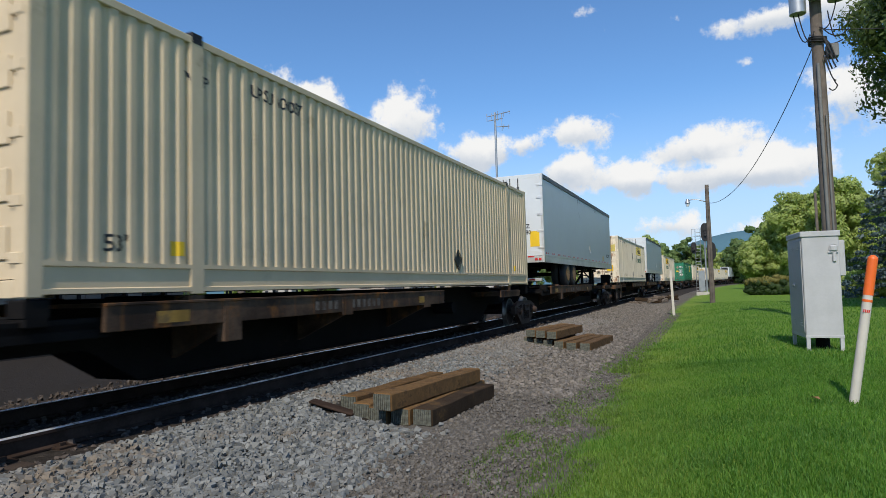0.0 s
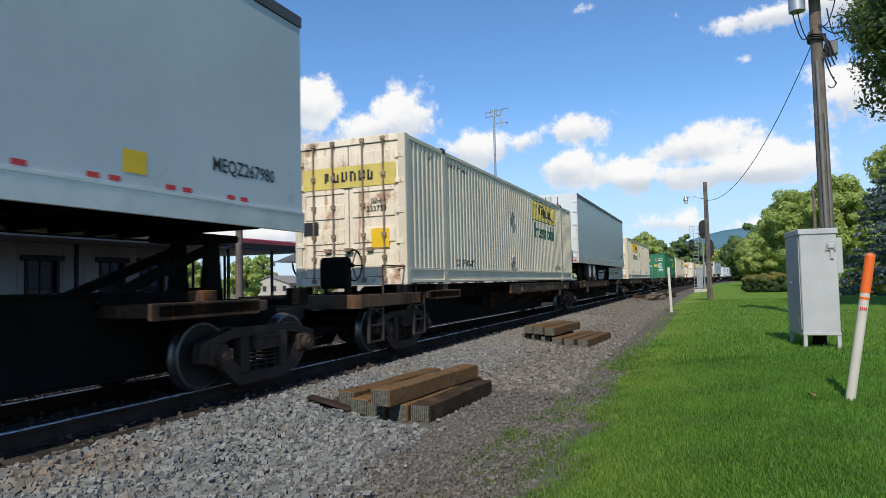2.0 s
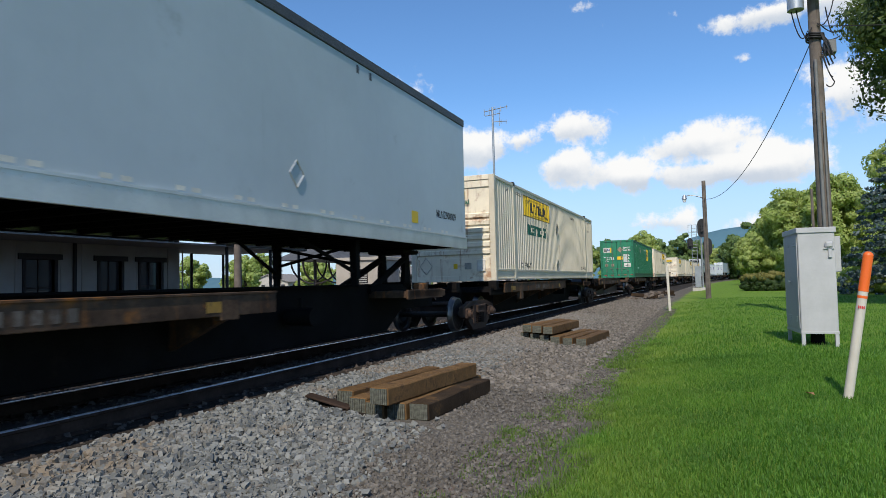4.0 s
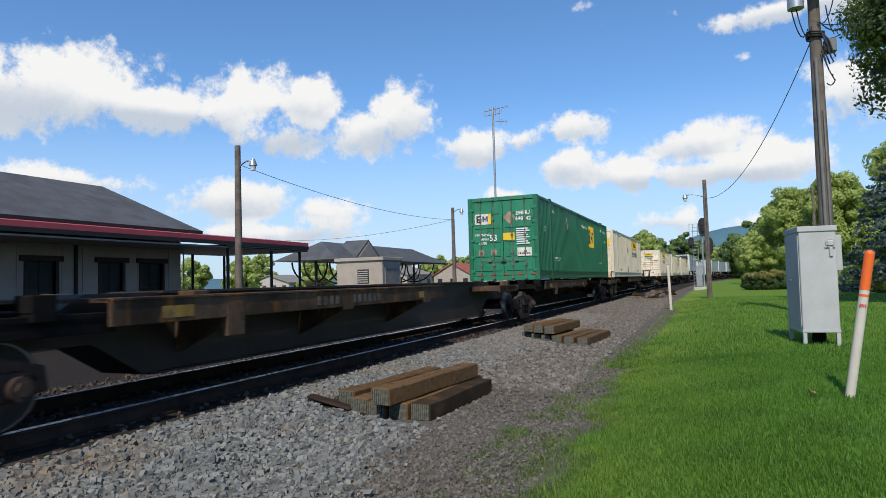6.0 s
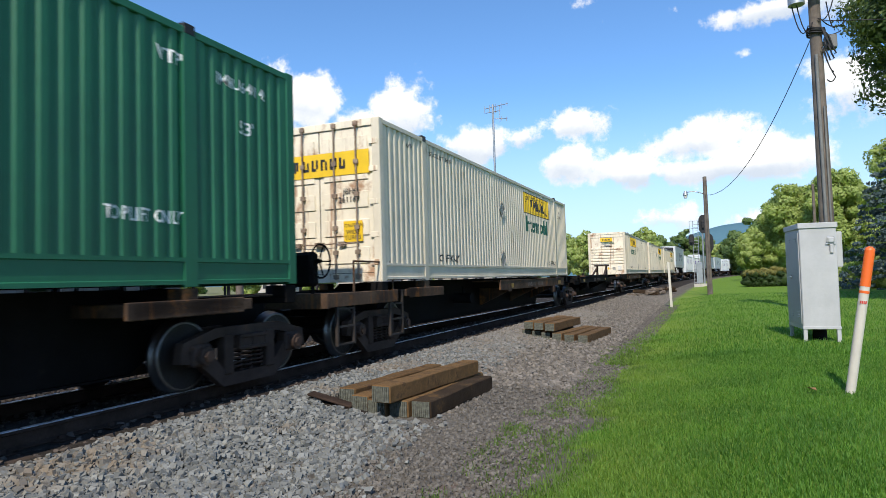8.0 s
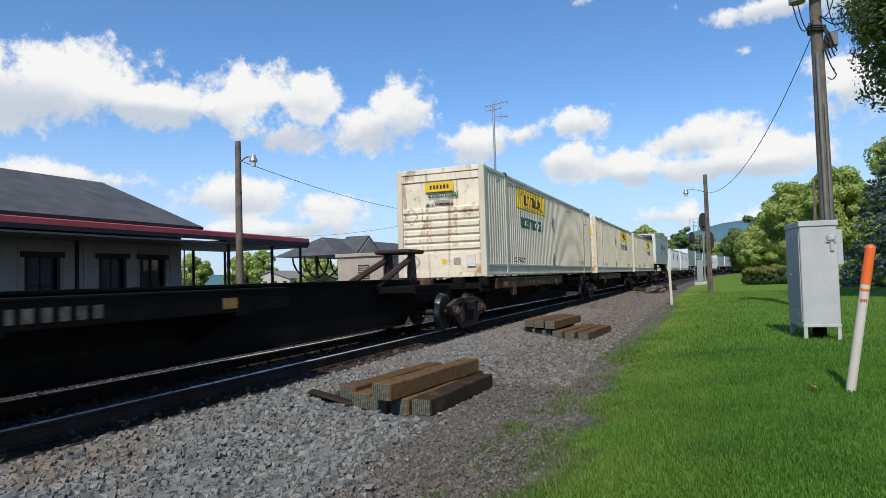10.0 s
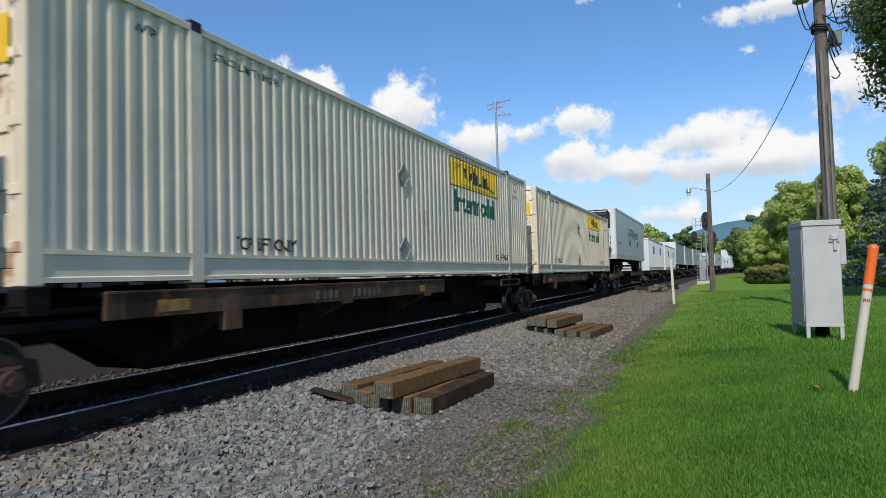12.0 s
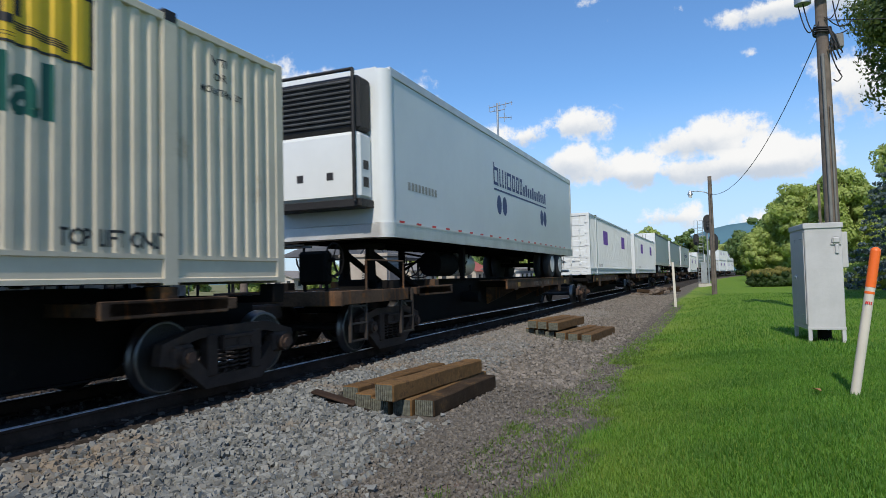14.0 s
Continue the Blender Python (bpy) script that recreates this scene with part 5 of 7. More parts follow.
# ---- the train: things and where their near ends lie at the start ----
riders, bogies = [], []


def ride(ob, s0, z, long=LONG):
    riders.append((ob, s0, z, long))
    ob.matrix_basis = on_track(s0, z, long)
    return ob


SPEED, SLOWING = 15.27, 0.0199
NEARS = {"cream": 3.60, "meqz": 22.05, "hunt_a": 41.58, "mlnz": 59.28, "hunt_b": 77.72, "empty_a": 94.96, "green": 112.87, "hunt_c": 131.58,
         "empty_b": 149.80, "hunt_d": 167.55, "hunt_e": 185.4, "hunt_f": 202.82, "reefer": 222.17, "purple_a": 242.49, "purple_b": 260.74, "far": 277.55}

ride(cream_container(), NEARS["cream"], DECK_Z)
grey_trailer = trailer("grey-white box trailer with red reflective strips on the train", SILVER, (4.0, 5.25), RIM, number="MEQZ 267980")
ride(grey_trailer, NEARS["meqz"], 0.0)
ride(hunt_container("white corrugated container with faded yellow panel and rusty doors", "233730", True, FADED, seed=1), NEARS["hunt_a"], DECK_Z)
white_trailer = trailer("grey-white box trailer with white rear doors on the train", SILVER, (2.9, 4.15), WHITERIM, number="MLNZ 900009")
ride(white_trailer, NEARS["mlnz"], 0.0)
ride(hunt_container("white corrugated container with yellow side panel, blunt end first", "320267", False), NEARS["hunt_b"], DECK_Z)
ride(green_container(), NEARS["green"], DECK_Z)
door_first = hunt_container("white corrugated container with yellow side panel and rust-streaked doors", "261169", True)
ride(door_first, NEARS["hunt_c"], DECK_Z)
blunt_first = hunt_container("white corrugated container with a ribbed rust-stained blunt end", "302868", False, seed=2)
ride(blunt_first, NEARS["hunt_d"], DECK_Z)
ride(copy_thing(door_first, pose(0, 0, 0)), NEARS["hunt_e"], DECK_Z)
ride(copy_thing(door_first, pose(0, 0, 0)), NEARS["hunt_f"], DECK_Z)
cool_trailer = trailer("white refrigerated trailer with a black grille and blue side bars", PALE, (12.6, 13.85), WHITERIM, reefer=True, rear_near=False)
ride(cool_trailer, NEARS["reefer"], 0.0)
purple = purple_container()
ride(purple, NEARS["purple_a"], DECK_Z)
ride(copy_thing(purple, pose(0, 0, 0)), NEARS["purple_b"], DECK_Z)
far_s = NEARS["far"]
for i, kind in enumerate((white_trailer, white_trailer, cool_trailer, purple, white_trailer, cool_trailer, purple, purple, purple)):
    s = far_s + 18.2 * i
    ride(copy_thing(kind, pose(0, 0, 0)), s, 0.0 if kind in (white_trailer, cool_trailer) else DECK_Z)
    if i >= 7:
        ride(copy_thing(purple, pose(0, 0, 0)), s, DECK_Z + TALL + 0.02)

plain = spine_platform()
bare = spine_platform(tank=False, sill=BROWNBLACK)
held = spine_platform(hitch=2)
raised = spine_platform(hitch=1, tone=BLACK, tank=False)
leading = spine_platform(reverse=True, brake_end=True)
leading_held = spine_platform(reverse=True, brake_end=True, hitch=2)
NEAR_LIST = [(NEARS["cream"], plain, 0), (NEARS["meqz"] + 0.1, held, 0), (NEARS["hunt_a"], leading, 1), (NEARS["mlnz"] - 0.5, held, 0), (NEARS["hunt_b"], plain, 0),
             (NEARS["empty_a"], bare, 0), (NEARS["green"], plain, 2), (NEARS["hunt_c"], leading, 1), (NEARS["empty_b"], raised, 0), (NEARS["hunt_d"], plain, 0),
             (NEARS["hunt_e"], plain, 0), (NEARS["hunt_f"], plain, 2), (NEARS["reefer"], leading_held, 1), (NEARS["purple_a"], plain, 0), (NEARS["purple_b"], plain, 0)]
NEAR_LIST += [(far_s + 18.2 * i, held if i in (0, 1, 4) else plain, 0) for i in range(9)]
truck = bogie()
used = set()
for i, (s, kind, place) in enumerate(NEAR_LIST):
    ob = kind if kind.name not in used else copy_thing(kind, pose(0, 0, 0))
    used.add(kind.name)
    ride(ob, s, 0.0)
    at = s + 0.3 if place == 1 else s - {0: 1.7, 1: 2.05, 6: 1.35, 11: 1.0}.get(i, 0.9)
    for where in ([at] if i + 1 >= len(NEAR_LIST) or NEAR_LIST[i + 1][2] != 1 else [at, s + LONG - 0.75]):
        ob = truck if not bogies else copy_thing(truck, pose(0, 0, 0))
        bogies.append((ob, where))
        ob.matrix_basis = on_track(where)


def travelled(t):
    return SPEED * t - SLOWING * t * t / 2


def motions():
    """The train rolls towards the camera; wheels turn while they pass it."""
    steps = [i * 0.5 for i in range(29)]
    for ob, s0, z, long in riders:
        walk(ob, [(t, on_track(s0 - travelled(t), z, long)) for t in steps])
    for ob, s0 in bogies:
        walk(ob, [(t, on_track(s0 - travelled(t))) for t in steps])
        times = [i / 30 for i in range(421) if -2 < s0 - travelled(i / 30) < 26]
        if not times:
            continue
        for ax in (c for c in ob.children if c.name.startswith("wheelset")):
            y = ax.location.y
            rows = [(t, pose(0, y, 0.775, math.degrees(travelled(t) / 0.42))) for t in times]
            if times[0] > 0:
                rows.insert(0, (0.0, rows[0][1]))
            if times[-1] < 14:
                rows.append((14.0, rows[-1][1]))
            walk(ax, rows)


# ---- beside the track ----
def timber(length, mt, name="railway_tie"):
    t = root(name, "weathered creosoted railway tie with pale end grain" if mt is TIMBER else "black creosoted railway tie lying in a stack", "railway tie", "ties stacked by the track")
    bm = bmesh.new()
    box(bm, -0.125, 0.125, 0.012, length - 0.012, 0, 0.2, 0.014)
    ys_ = [0.25 * i for i in range(1, int(length / 0.25) + 1)]
    for y in ys_:
        if y < length - 0.05:
            bmesh.ops.bisect_plane(bm, geom=bm.verts[:] + bm.edges[:] + bm.faces[:], plane_co=(0, y, 0), plane_no=(0, 1, 0))
    for v in bm.verts:
        v.co += Vector((0.012 * noise.noise(v.co * 2.2), 0, 0.012 * noise.noise(v.co * 2.2 + Vector((7, 1, 2)))))
    part("beam", bm, mt, t)
    for y, s in ((0.0, 1), (length, -1)):
        bm = bmesh.new()
        comb = [(0.112, y + s * 0.016), (-0.112, y + s * 0.016)]
        for k_ in range(9):
            x = -0.112 + k_ * 0.026
            comb += [(x, y), (x + 0.016, y)] + ([(x + 0.016, y + s * 0.009), (x + 0.026, y + s * 0.009)] if k_ < 8 else [])
        prism(bm, comb, "z", 0.012, 0.188)
        part("end_face", bm, ENDGRAIN, t, "grey grooved end grain")
    return t


tie_a, tie_b = timber(2.35, TIMBER), timber(2.0, DARKTIMBER)
LAID = [(-4.26, 6.96, 0.07, -5, 3), (-3.95, 6.74, 0.03, -5, 3), (-3.67, 6.64, 0.01, -4, 0), (-3.40, 6.68, 0.008, -3, 0),
        (-3.50, 6.44, 0.214, -6, 1)]
tie_a.matrix_basis = pose(LAID[0][0], LAID[0][1], LAID[0][2], 0, 0, LAID[0][3])
for x, y, z, r, tip in LAID[1:]:
    copy_thing(tie_a, pose(x, y, z, 0, 0, r))
tie_b.matrix_basis = pose(-3.13, 6.72, 0.008, 0, 0, -3)
FAR_LAID = [(-4.15, 0.08, 0), (-3.86, 0.06, 1), (-3.58, 0.035, 1), (-3.28, 0.025, 0), (-2.95, 0.012, 0), (-2.60, 0.01, 0), (-4.05, 0.285, 0), (-3.76, 0.275, 0), (-3.45, 0.262, 0)]
for i, (x, z, dark) in enumerate(FAR_LAID):
    copy_thing(tie_b if dark else tie_a, pose(x - 0.16, 15.75 - 0.15 * i + (0.75 if i > 5 else 0), z, 0, 0, -9 + (i % 3) * 2))
bm = bmesh.new()
box(bm, -0.3, 0.3, -0.08, 0.08, 0.0, 0.03, 0.008)
tagged(part("tie_plate_scrap", bm, RAILSIDE, at=pose(-4.35, 6.75, 0.15, 2, 14, 6)), "rusty flat steel scrap lying on ballast", "scrap")

# signal cabinet on legs
cab = root("signal_cabinet", "dented grey steel equipment cabinet standing on short legs", "cabinet", m=pose(1.585, 13.38, ground_z(1.9, 13.6), 0, 0.3, 5.5))
W_, D_, H_ = 0.61, 1.15, 2.10
bm = bmesh.new()
box(bm, 0, W_, 0, D_, 0.26, H_, 0.012)
bmesh.ops.subdivide_edges(bm, edges=bm.edges[:], cuts=4, use_grid_fill=True)
for v in bm.verts:
    if 0.35 < v.co.z < H_ - 0.1:
        v.co += Vector((0.008, 0.014, 0)) * noise.noise(v.co * 2.6)
body = part("body", bm, CABINET, cab)
boxes("cap", CABINET, cab, (-0.022, W_ + 0.022, -0.022, D_ + 0.022, H_ - 0.012, H_ + 0.09), label="shallow overhanging steel lid", bevel=0.008)
side_door = boxes("side_door", CABINET, cab, (-0.016, -0.001, 0.05, D_ - 0.05, 0.33, H_ - 0.06), label="louvred cabinet side door", bevel=0.005)
for y0 in (0.16, 0.66):
    for z in (0.44, 0.485, 0.53, H_ - 0.24, H_ - 0.195):
        boxes("louvre", CABINET, side_door, (-0.028, -0.014, y0, y0 + 0.16, z, z + 0.018), bevel=0.004)
bm = bmesh.new()
rod(bm, (-0.05, 0.66, 1.20), (-0.05, 0.50, 1.20), 0.013, 6)
box(bm, -0.05, -0.016, 0.62, 0.67, 1.165, 1.235)
part("door_handle", bm, GALV, side_door)
for x in (0.0, W_ - 0.065):
    for y in (0.0, D_ - 0.065):
        boxes("leg", CABINET, cab, (x, x + 0.065, y, y + 0.065, -0.04, 0.255), bevel=0.004)
boxes("base_frame", CABINET, cab, (-0.008, W_ + 0.008, -0.008, D_ + 0.008, 0.235, 0.285), bevel=0.004)
boxes("meter_box", CABINET, cab, (W_ + 0.005, W_ + 0.13, 0.15, 0.5, 1.36, 2.02), label="grey meter box on the cabinet's flank", bevel=0.012)
bm = bmesh.new()
box(bm, W_ - 0.17, W_ - 0.03, -0.05, -0.001, 1.80, 1.93, 0.03)
box(bm, W_ - 0.19, W_ - 0.02, -0.02, -0.002, 1.78, 1.81, 0.006)
box(bm, W_ - 0.12, W_ - 0.06, -0.03, -0.002, 1.62, 1.79, 0.012)
part("conduit_hub", bm, CABINET, cab, "grey painted conduit fitting")
bm = bmesh.new()
rod(bm, (W_ * 0.6, 0.45, -0.04), (W_ * 0.6, 0.45, 0.24), 0.12, 12)
part("cable_duct", bm, BLACK, cab)

# marker post
mk = root("marker_post", "white plastic utility marker post with an orange top", "marker post", m=pose(1.337, 7.93, ground_z(1.337, 7.93) - 0.02, 0, 9.6, 0))
for nm, z0, z1, r, mt in (("pole", 0, 1.095, 0.047, POSTWHITE), ("orange_band", 1.095, 1.122, 0.0485, ORANGE), ("white_band", 1.122, 1.168, 0.047, POSTWHITE), ("orange_sleeve", 1.168, 1.555, 0.049, ORANGE)):
    bm = bmesh.new()
    rod(bm, (0, 0, z0), (0, 0, z1), r, 20)
    if nm == "orange_sleeve":
        rod(bm, (0, 0, z1), (0, 0, z1 + 0.02), r, 20, r * 0.85)
        rod(bm, (0, 0, z1 + 0.02), (0, 0, z1 + 0.038), r * 0.85, 20, r * 0.35)
    part(nm, bm, mt, mk)
for k_ in range(4):
    boxes("printed_mark", RED, mk, (-0.034 + k_ * 0.016, -0.023 + k_ * 0.016, -0.0515, -0.0455, 0.985, 1.015))

# slim white post by the lane
wp = root("post", "slim weathered white wooden post beside the lane", "post", m=pose(-1.60, 31.2, -0.02, 0, -1.5, 0))
boxes("shaft", POSTWHITE, wp, (-0.055, 0.055, -0.05, 0.05, 0, 2.1), bevel=0.01)


def utility_pole(x, y, tall, r0, label):
    p = root("utility_pole", label, "utility pole", "wooden poles", m=pose(x, y, ground_z(x, y) - 0.02))
    bm = bmesh.new()
    rod(bm, (0, 0, 0), (0, 0, tall), r0, 16, r0 * 0.7)
    part("shaft", bm, POLEWOOD, p)
    return p


def lamp(p, z, reach, drop, toward=-1):
    bm = bmesh.new()
    pts = [(0, 0, z)] + [(toward * reach * f, 0, z + 0.25 * math.sin(f * 2.2)) for f in (0.25, 0.5, 0.75, 1.0)]
    wire(bm, pts, 0.03, 6)
    arm = part("lamp_arm", bm, GALV, p)
    bm = bmesh.new()
    cx, cz = toward * reach, z + 0.2
    rod(bm, (cx, 0, cz + 0.1), (cx, 0, cz - 0.16), 0.07, 12, 0.17)
    part("lamp_head", bm, GALV, arm)
    bm = bmesh.new()
    rod(bm, (cx, 0, cz - 0.165), (cx, 0, cz - 0.36), 0.13, 12, 0.09)
    part("lamp_lens", bm, LAMPGLASS, arm, "clear ribbed lamp lens")


big = utility_pole(3.38, 22.0, 11.2, 0.215, "tall weathered wooden utility pole with transformers and cables")
for x, z in ((-0.52, 9.35), (0.0, 9.75), (0.50, 9.6)):
    bm = bmesh.new()
    rod(bm, (x, -0.34, z), (x, -0.34, z + 0.85), 0.23, 20)
    rod(bm, (x, -0.34, z + 0.85), (x, -0.34, z + 0.93), 0.23, 20, 0.12)
    rod(bm, (x, -0.34, z + 0.93), (x, -0.34, z + 1.15), 0.05, 8)
    box(bm, x - 0.05, x + 0.05, -0.16, 0.05, z + 0.2, z + 0.7)
    part("transformer", bm, GALV, big, "grey cylindrical pole transformer")
bm = bmesh.new()
box(bm, 0.2, 0.52, -0.2, 0.1, 7.95, 8.35, 0.02)
box(bm, 0.15, 0.3, -0.05, 0.05, 8.1, 8.2)
part("junction_box", bm, CONDUIT, big)
bm = bmesh.new()
for zz, rr in ((8.62, 0.235), (8.56, 0.245), (8.49, 0.24)):
    wire(bm, [(rr * math.cos(k_ * 0.5236), rr * math.sin(k_ * 0.5236), zz + 0.03 * math.sin(k_ * 1.1)) for k_ in range(13)], 0.028, 6)
part("cable_coil", bm, WIRE, big, "black cable wound round the pole")
for x_, z1 in ((0.20, 7.6), (0.26, 7.75), (0.16, 7.9)):
    bm = bmesh.new()
    wire(bm, [(0.12, -0.22, 8.6), (x_ + 0.04, -0.25, 8.3), (x_ + 0.14, -0.26, z1 + 0.15), (x_ + 0.2, -0.26, z1), (x_ + 0.1, -0.26, z1 - 0.05), (x_, -0.25, z1 + 0.3)], 0.022, 6)
    part("cable_bundle", bm, WIRE, big, "hanging bundle of black cable")
bm = bmesh.new()
rod(bm, (-0.05, -0.21, 0.0), (-0.05, -0.2, 7.8), 0.05, 8)
rod(bm, (0.08, -0.21, 0.0), (0.08, -0.2, 6.2), 0.03, 8)
part("conduit", bm, CONDUIT, big)
bm = bmesh.new()


def sag(p, q, drop, n=14):
    p, q = Vector(p), Vector(q)
    return [p.lerp(q, i / n) - Vector((0, 0, drop * 4 * (i / n) * (1 - i / n))) for i in range(n + 1)]


for p, q, d_ in (((-0.52, -0.34, 9.4), (-0.1, -0.2, 8.8), 0.55), ((-0.75, -0.3, 10.2), (-0.2, -0.1, 8.75), 0.8), ((0.5, -0.34, 9.6), (0.05, -0.2, 8.9), 0.35), ((0.1, -0.2, 8.9), (0.95, 0.6, 9.0), 0.25), ((0.3, -0.1, 9.4), (0.5, -0.1, 8.6), 0.3), ((0.1, -0.24, 8.0), (0.42, -0.2, 7.05), 0.1), ((0.42, -0.2, 7.05), (0.2, -0.2, 7.0), 0.1), ((0.15, -0.2, 8.0), (0.38, -0.25, 7.2), 0.2), ((-0.2, -0.2, 8.7), (0.7, 0.2, 8.55), 0.2)):
    bm = bmesh.new()
    wire(bm, sag(p, q, d_, 8), 0.018, 5)
    part("drip_loop", bm, WIRE, big, "looped black cable")

small = utility_pole(0.10, 42.4, 7.3, 0.16, "slim wooden pole with a lamp on a curved arm")
lamp(small, 6.2, 1.15, 0.3)
yard_pole = utility_pole(-17.0, 20.0, 7.25, 0.16, "wooden pole with a bell-shaped yard lamp by the station")
lamp(yard_pole, 6.35, 0.75, 0.3, 1)
far_pole = utility_pole(-17.2, 43.6, 7.1, 0.16, "wooden pole with a yard lamp beside the platform")
lamp(far_pole, 6.7, 0.7, 0.3, 1)
utility_pole(9.2, 66.0, 9.0, 0.16, "pale wooden pole behind the trees")
for name, p, q, d_, label in (("cable", (3.30, 21.8, 8.75), (0.10, 42.4, 6.35), 1.35, "black service cable slung between two poles"),
                              ("cable", (-17.0, 20.0, 6.5), (-17.2, 43.6, 6.2), 0.5, "thin black cable slung between lamp poles"),
                              ("cable", (-17.2, 43.6, 6.2), (-34, 46, 5.6), 0.4, "thin black cable slung to a lamp pole"),
                              ("cable", (3.6, 22, 9.1), (40, 26, 9.5), 1.2, "black cable leaving the tall pole")):
    bm = bmesh.new()
    wire(bm, sag(p, q, d_, 24), 0.012 if "thin" in label else 0.014, 5)
    tagged(part(name, bm, WIRE), label, "cable")

# block signal with ladder, seen past the slim pole
sg = root("railway_signal", "grey signal mast with ladder and round black signal heads", "signal", m=pose(-0.55, 72.0, 0.0))
bm = bmesh.new()
rod(bm, (0.25, 0, 0), (0.25, 0, 7.3), 0.09, 10)
part("mast", bm, GALV, sg)
bm = bmesh.new()
for x in (-0.75, -0.25):
    rod(bm, (x, 0.1, 0.2), (x + 0.1, 0.1, 7.0), 0.035, 6)
for i in range(19):
    rod(bm, (-0.75 + 0.005 * i, 0.1, 0.5 + i * 0.34), (-0.25 + 0.005 * i, 0.1, 0.5 + i * 0.34), 0.022, 5)
part("ladder", bm, GALV, sg)
bm = bmesh.new()
for x in (-1.0, 0.1):
    rod(bm, (x, 0.2, 5.4), (x, 0.2, 7.0), 0.02, 5)
for z in (5.4, 6.2, 7.0):
    rod(bm, (-1.0, 0.2, z), (0.1, 0.2, z), 0.02, 5)
part("service_platform", bm, GALV, sg)
for x, z, r in ((0.35, 6.6, 0.72), (0.85, 4.6, 0.7), (-0.85, 5.0, 0.45)):
    bm = bmesh.new()
    prism(bm, [(x + 0.62 * r * math.cos(k_ * math.pi / 12), z + (0.5 * r if math.sin(k_ * math.pi / 12) > 0 else -0.5 * r) + r * 0.85 * math.sin(k_ * math.pi / 12)) for k_ in range(24)], "y", -0.16, -0.1)
    hd = part("signal_head", bm, BLACKPAINT, sg, "black oval signal target")
    for dz in (-0.4, 0.0, 0.4):
        bm = bmesh.new()
        rod(bm, (x, -0.16, z + dz * r), (x, -0.42, z + dz * r + 0.02), 0.13, 10)
        part("hood", bm, BLACKPAINT, hd)
boxes("relay_box", GALV, sg, (-0.5, 0.1, -0.2, 0.3, 0.4, 2.6), bevel=0.02)
boxes("footing", CONCRETE, sg, (-0.8, 0.9, -0.5, 0.6, -0.05, 0.35), bevel=0.03)

# radio mast
rm = root("radio_mast", "slim grey radio mast with yagi aerials", "mast", m=pose(-22.0, 69.3, 0.0))
bm = bmesh.new()
rod(bm, (0, 0, 0), (0, 0, 11), 0.2, 10)
rod(bm, (0, 0, 11), (0, 0, 21.6), 0.13, 8)
part("pole", bm, GALV, rm)
bm = bmesh.new()
rod(bm, (0.42, 0, 0), (0.42, 0, 10.2), 0.16, 10)
part("short_pole", bm, GALV, rm)
booms = []
for p_, q_ in (((-1.0, 0, 21.2), (1.8, 0, 21.5)), ((-0.9, 0, 20.7), (0.9, 0, 20.8)), ((0.2, 0, 19.9), (1.7, 0, 19.8))):
    bm = bmesh.new()
    rod(bm, p_, q_, 0.05, 5)
    booms.append(part("aerial", bm, GALV, rm))
for x, z, hh in ((-1.0, 21.2, 0.5), (-0.4, 21.25, 0.5), (0.3, 21.3, 0.7), (1.0, 21.4, 0.4), (1.7, 21.5, 0.3), (1.0, 19.9, 0.3), (1.6, 19.8, 0.3), (0.8, 20.6, 1.2)):
    bm = bmesh.new()
    rod(bm, (x, 0, z - hh), (x, 0, z + hh * 0.6), 0.04, 5)
    part("element", bm, GALV, booms[0 if z > 21 else 2 if z < 20 else 1])

# rubble heap of old ties by the lane's far end
heap = root("rubble_heap", "low heap of broken old ties and stones", "rubble heap", m=pose(-3.7, 44.5, 0.05))
rnd = random.Random(5)
for i in range(26):
    bm = bmesh.new()
    l_, w_, h_ = rnd.uniform(0.3, 1.0), rnd.uniform(0.12, 0.3), rnd.uniform(0.1, 0.25)
    box(bm, -l_ / 2, l_ / 2, -w_ / 2, w_ / 2, 0, h_, 0.03)
    part("broken_tie", bm, ROCK if i % 3 else DARKTIMBER, heap, at=pose(rnd.uniform(-1.0, 1.2), rnd.uniform(-1.5, 9), rnd.uniform(-0.02, 0.3), rnd.uniform(-15, 15), rnd.uniform(-15, 15), rnd.uniform(0, 180)))


# ---- station across the track ----
station = root("station", "long low taupe station with hipped shingle roof and red canopy edge", "station building")
bm = bmesh.new()
WX, X1, Y0, Y1 = -21.5, -30.5, -14.0, 21.5
OPEN = [(14.62, 15.65, 0.75, 2.72), (17.5, 18.46, 0.25, 2.72), (19.4, 20.45, 0.75, 2.72), (9.5, 10.5, 0.75, 2.72), (5.5, 6.5, 0.25, 2.72)]
cuts = sorted(OPEN)
y = Y0
for a_, b_, z0, z1 in cuts:
    box(bm, WX - 0.25, WX, y, a_, 0.1, 4.0)
    box(bm, WX - 0.25, WX, a_, b_, 0.1, z0)
    box(bm, WX - 0.25, WX, a_, b_, z1, 4.0)
    y = b_
box(bm, WX - 0.25, WX, y, Y1, 0.1, 4.0)
box(bm, X1, WX - 0.25, Y1 - 0.25, Y1, 0.1, 4.0)
box(bm, X1, WX - 0.25, Y0, Y0 + 0.25, 0.1, 4.0)
box(bm, X1, X1 + 0.25, Y0 + 0.25, Y1 - 0.25, 0.1, 4.0)
box(bm, X1 + 0.25, WX - 0.25, Y0 + 0.25, Y1 - 0.25, 0.1, 0.2)
part("wall", bm, STATIONWALL, station)
batten = None
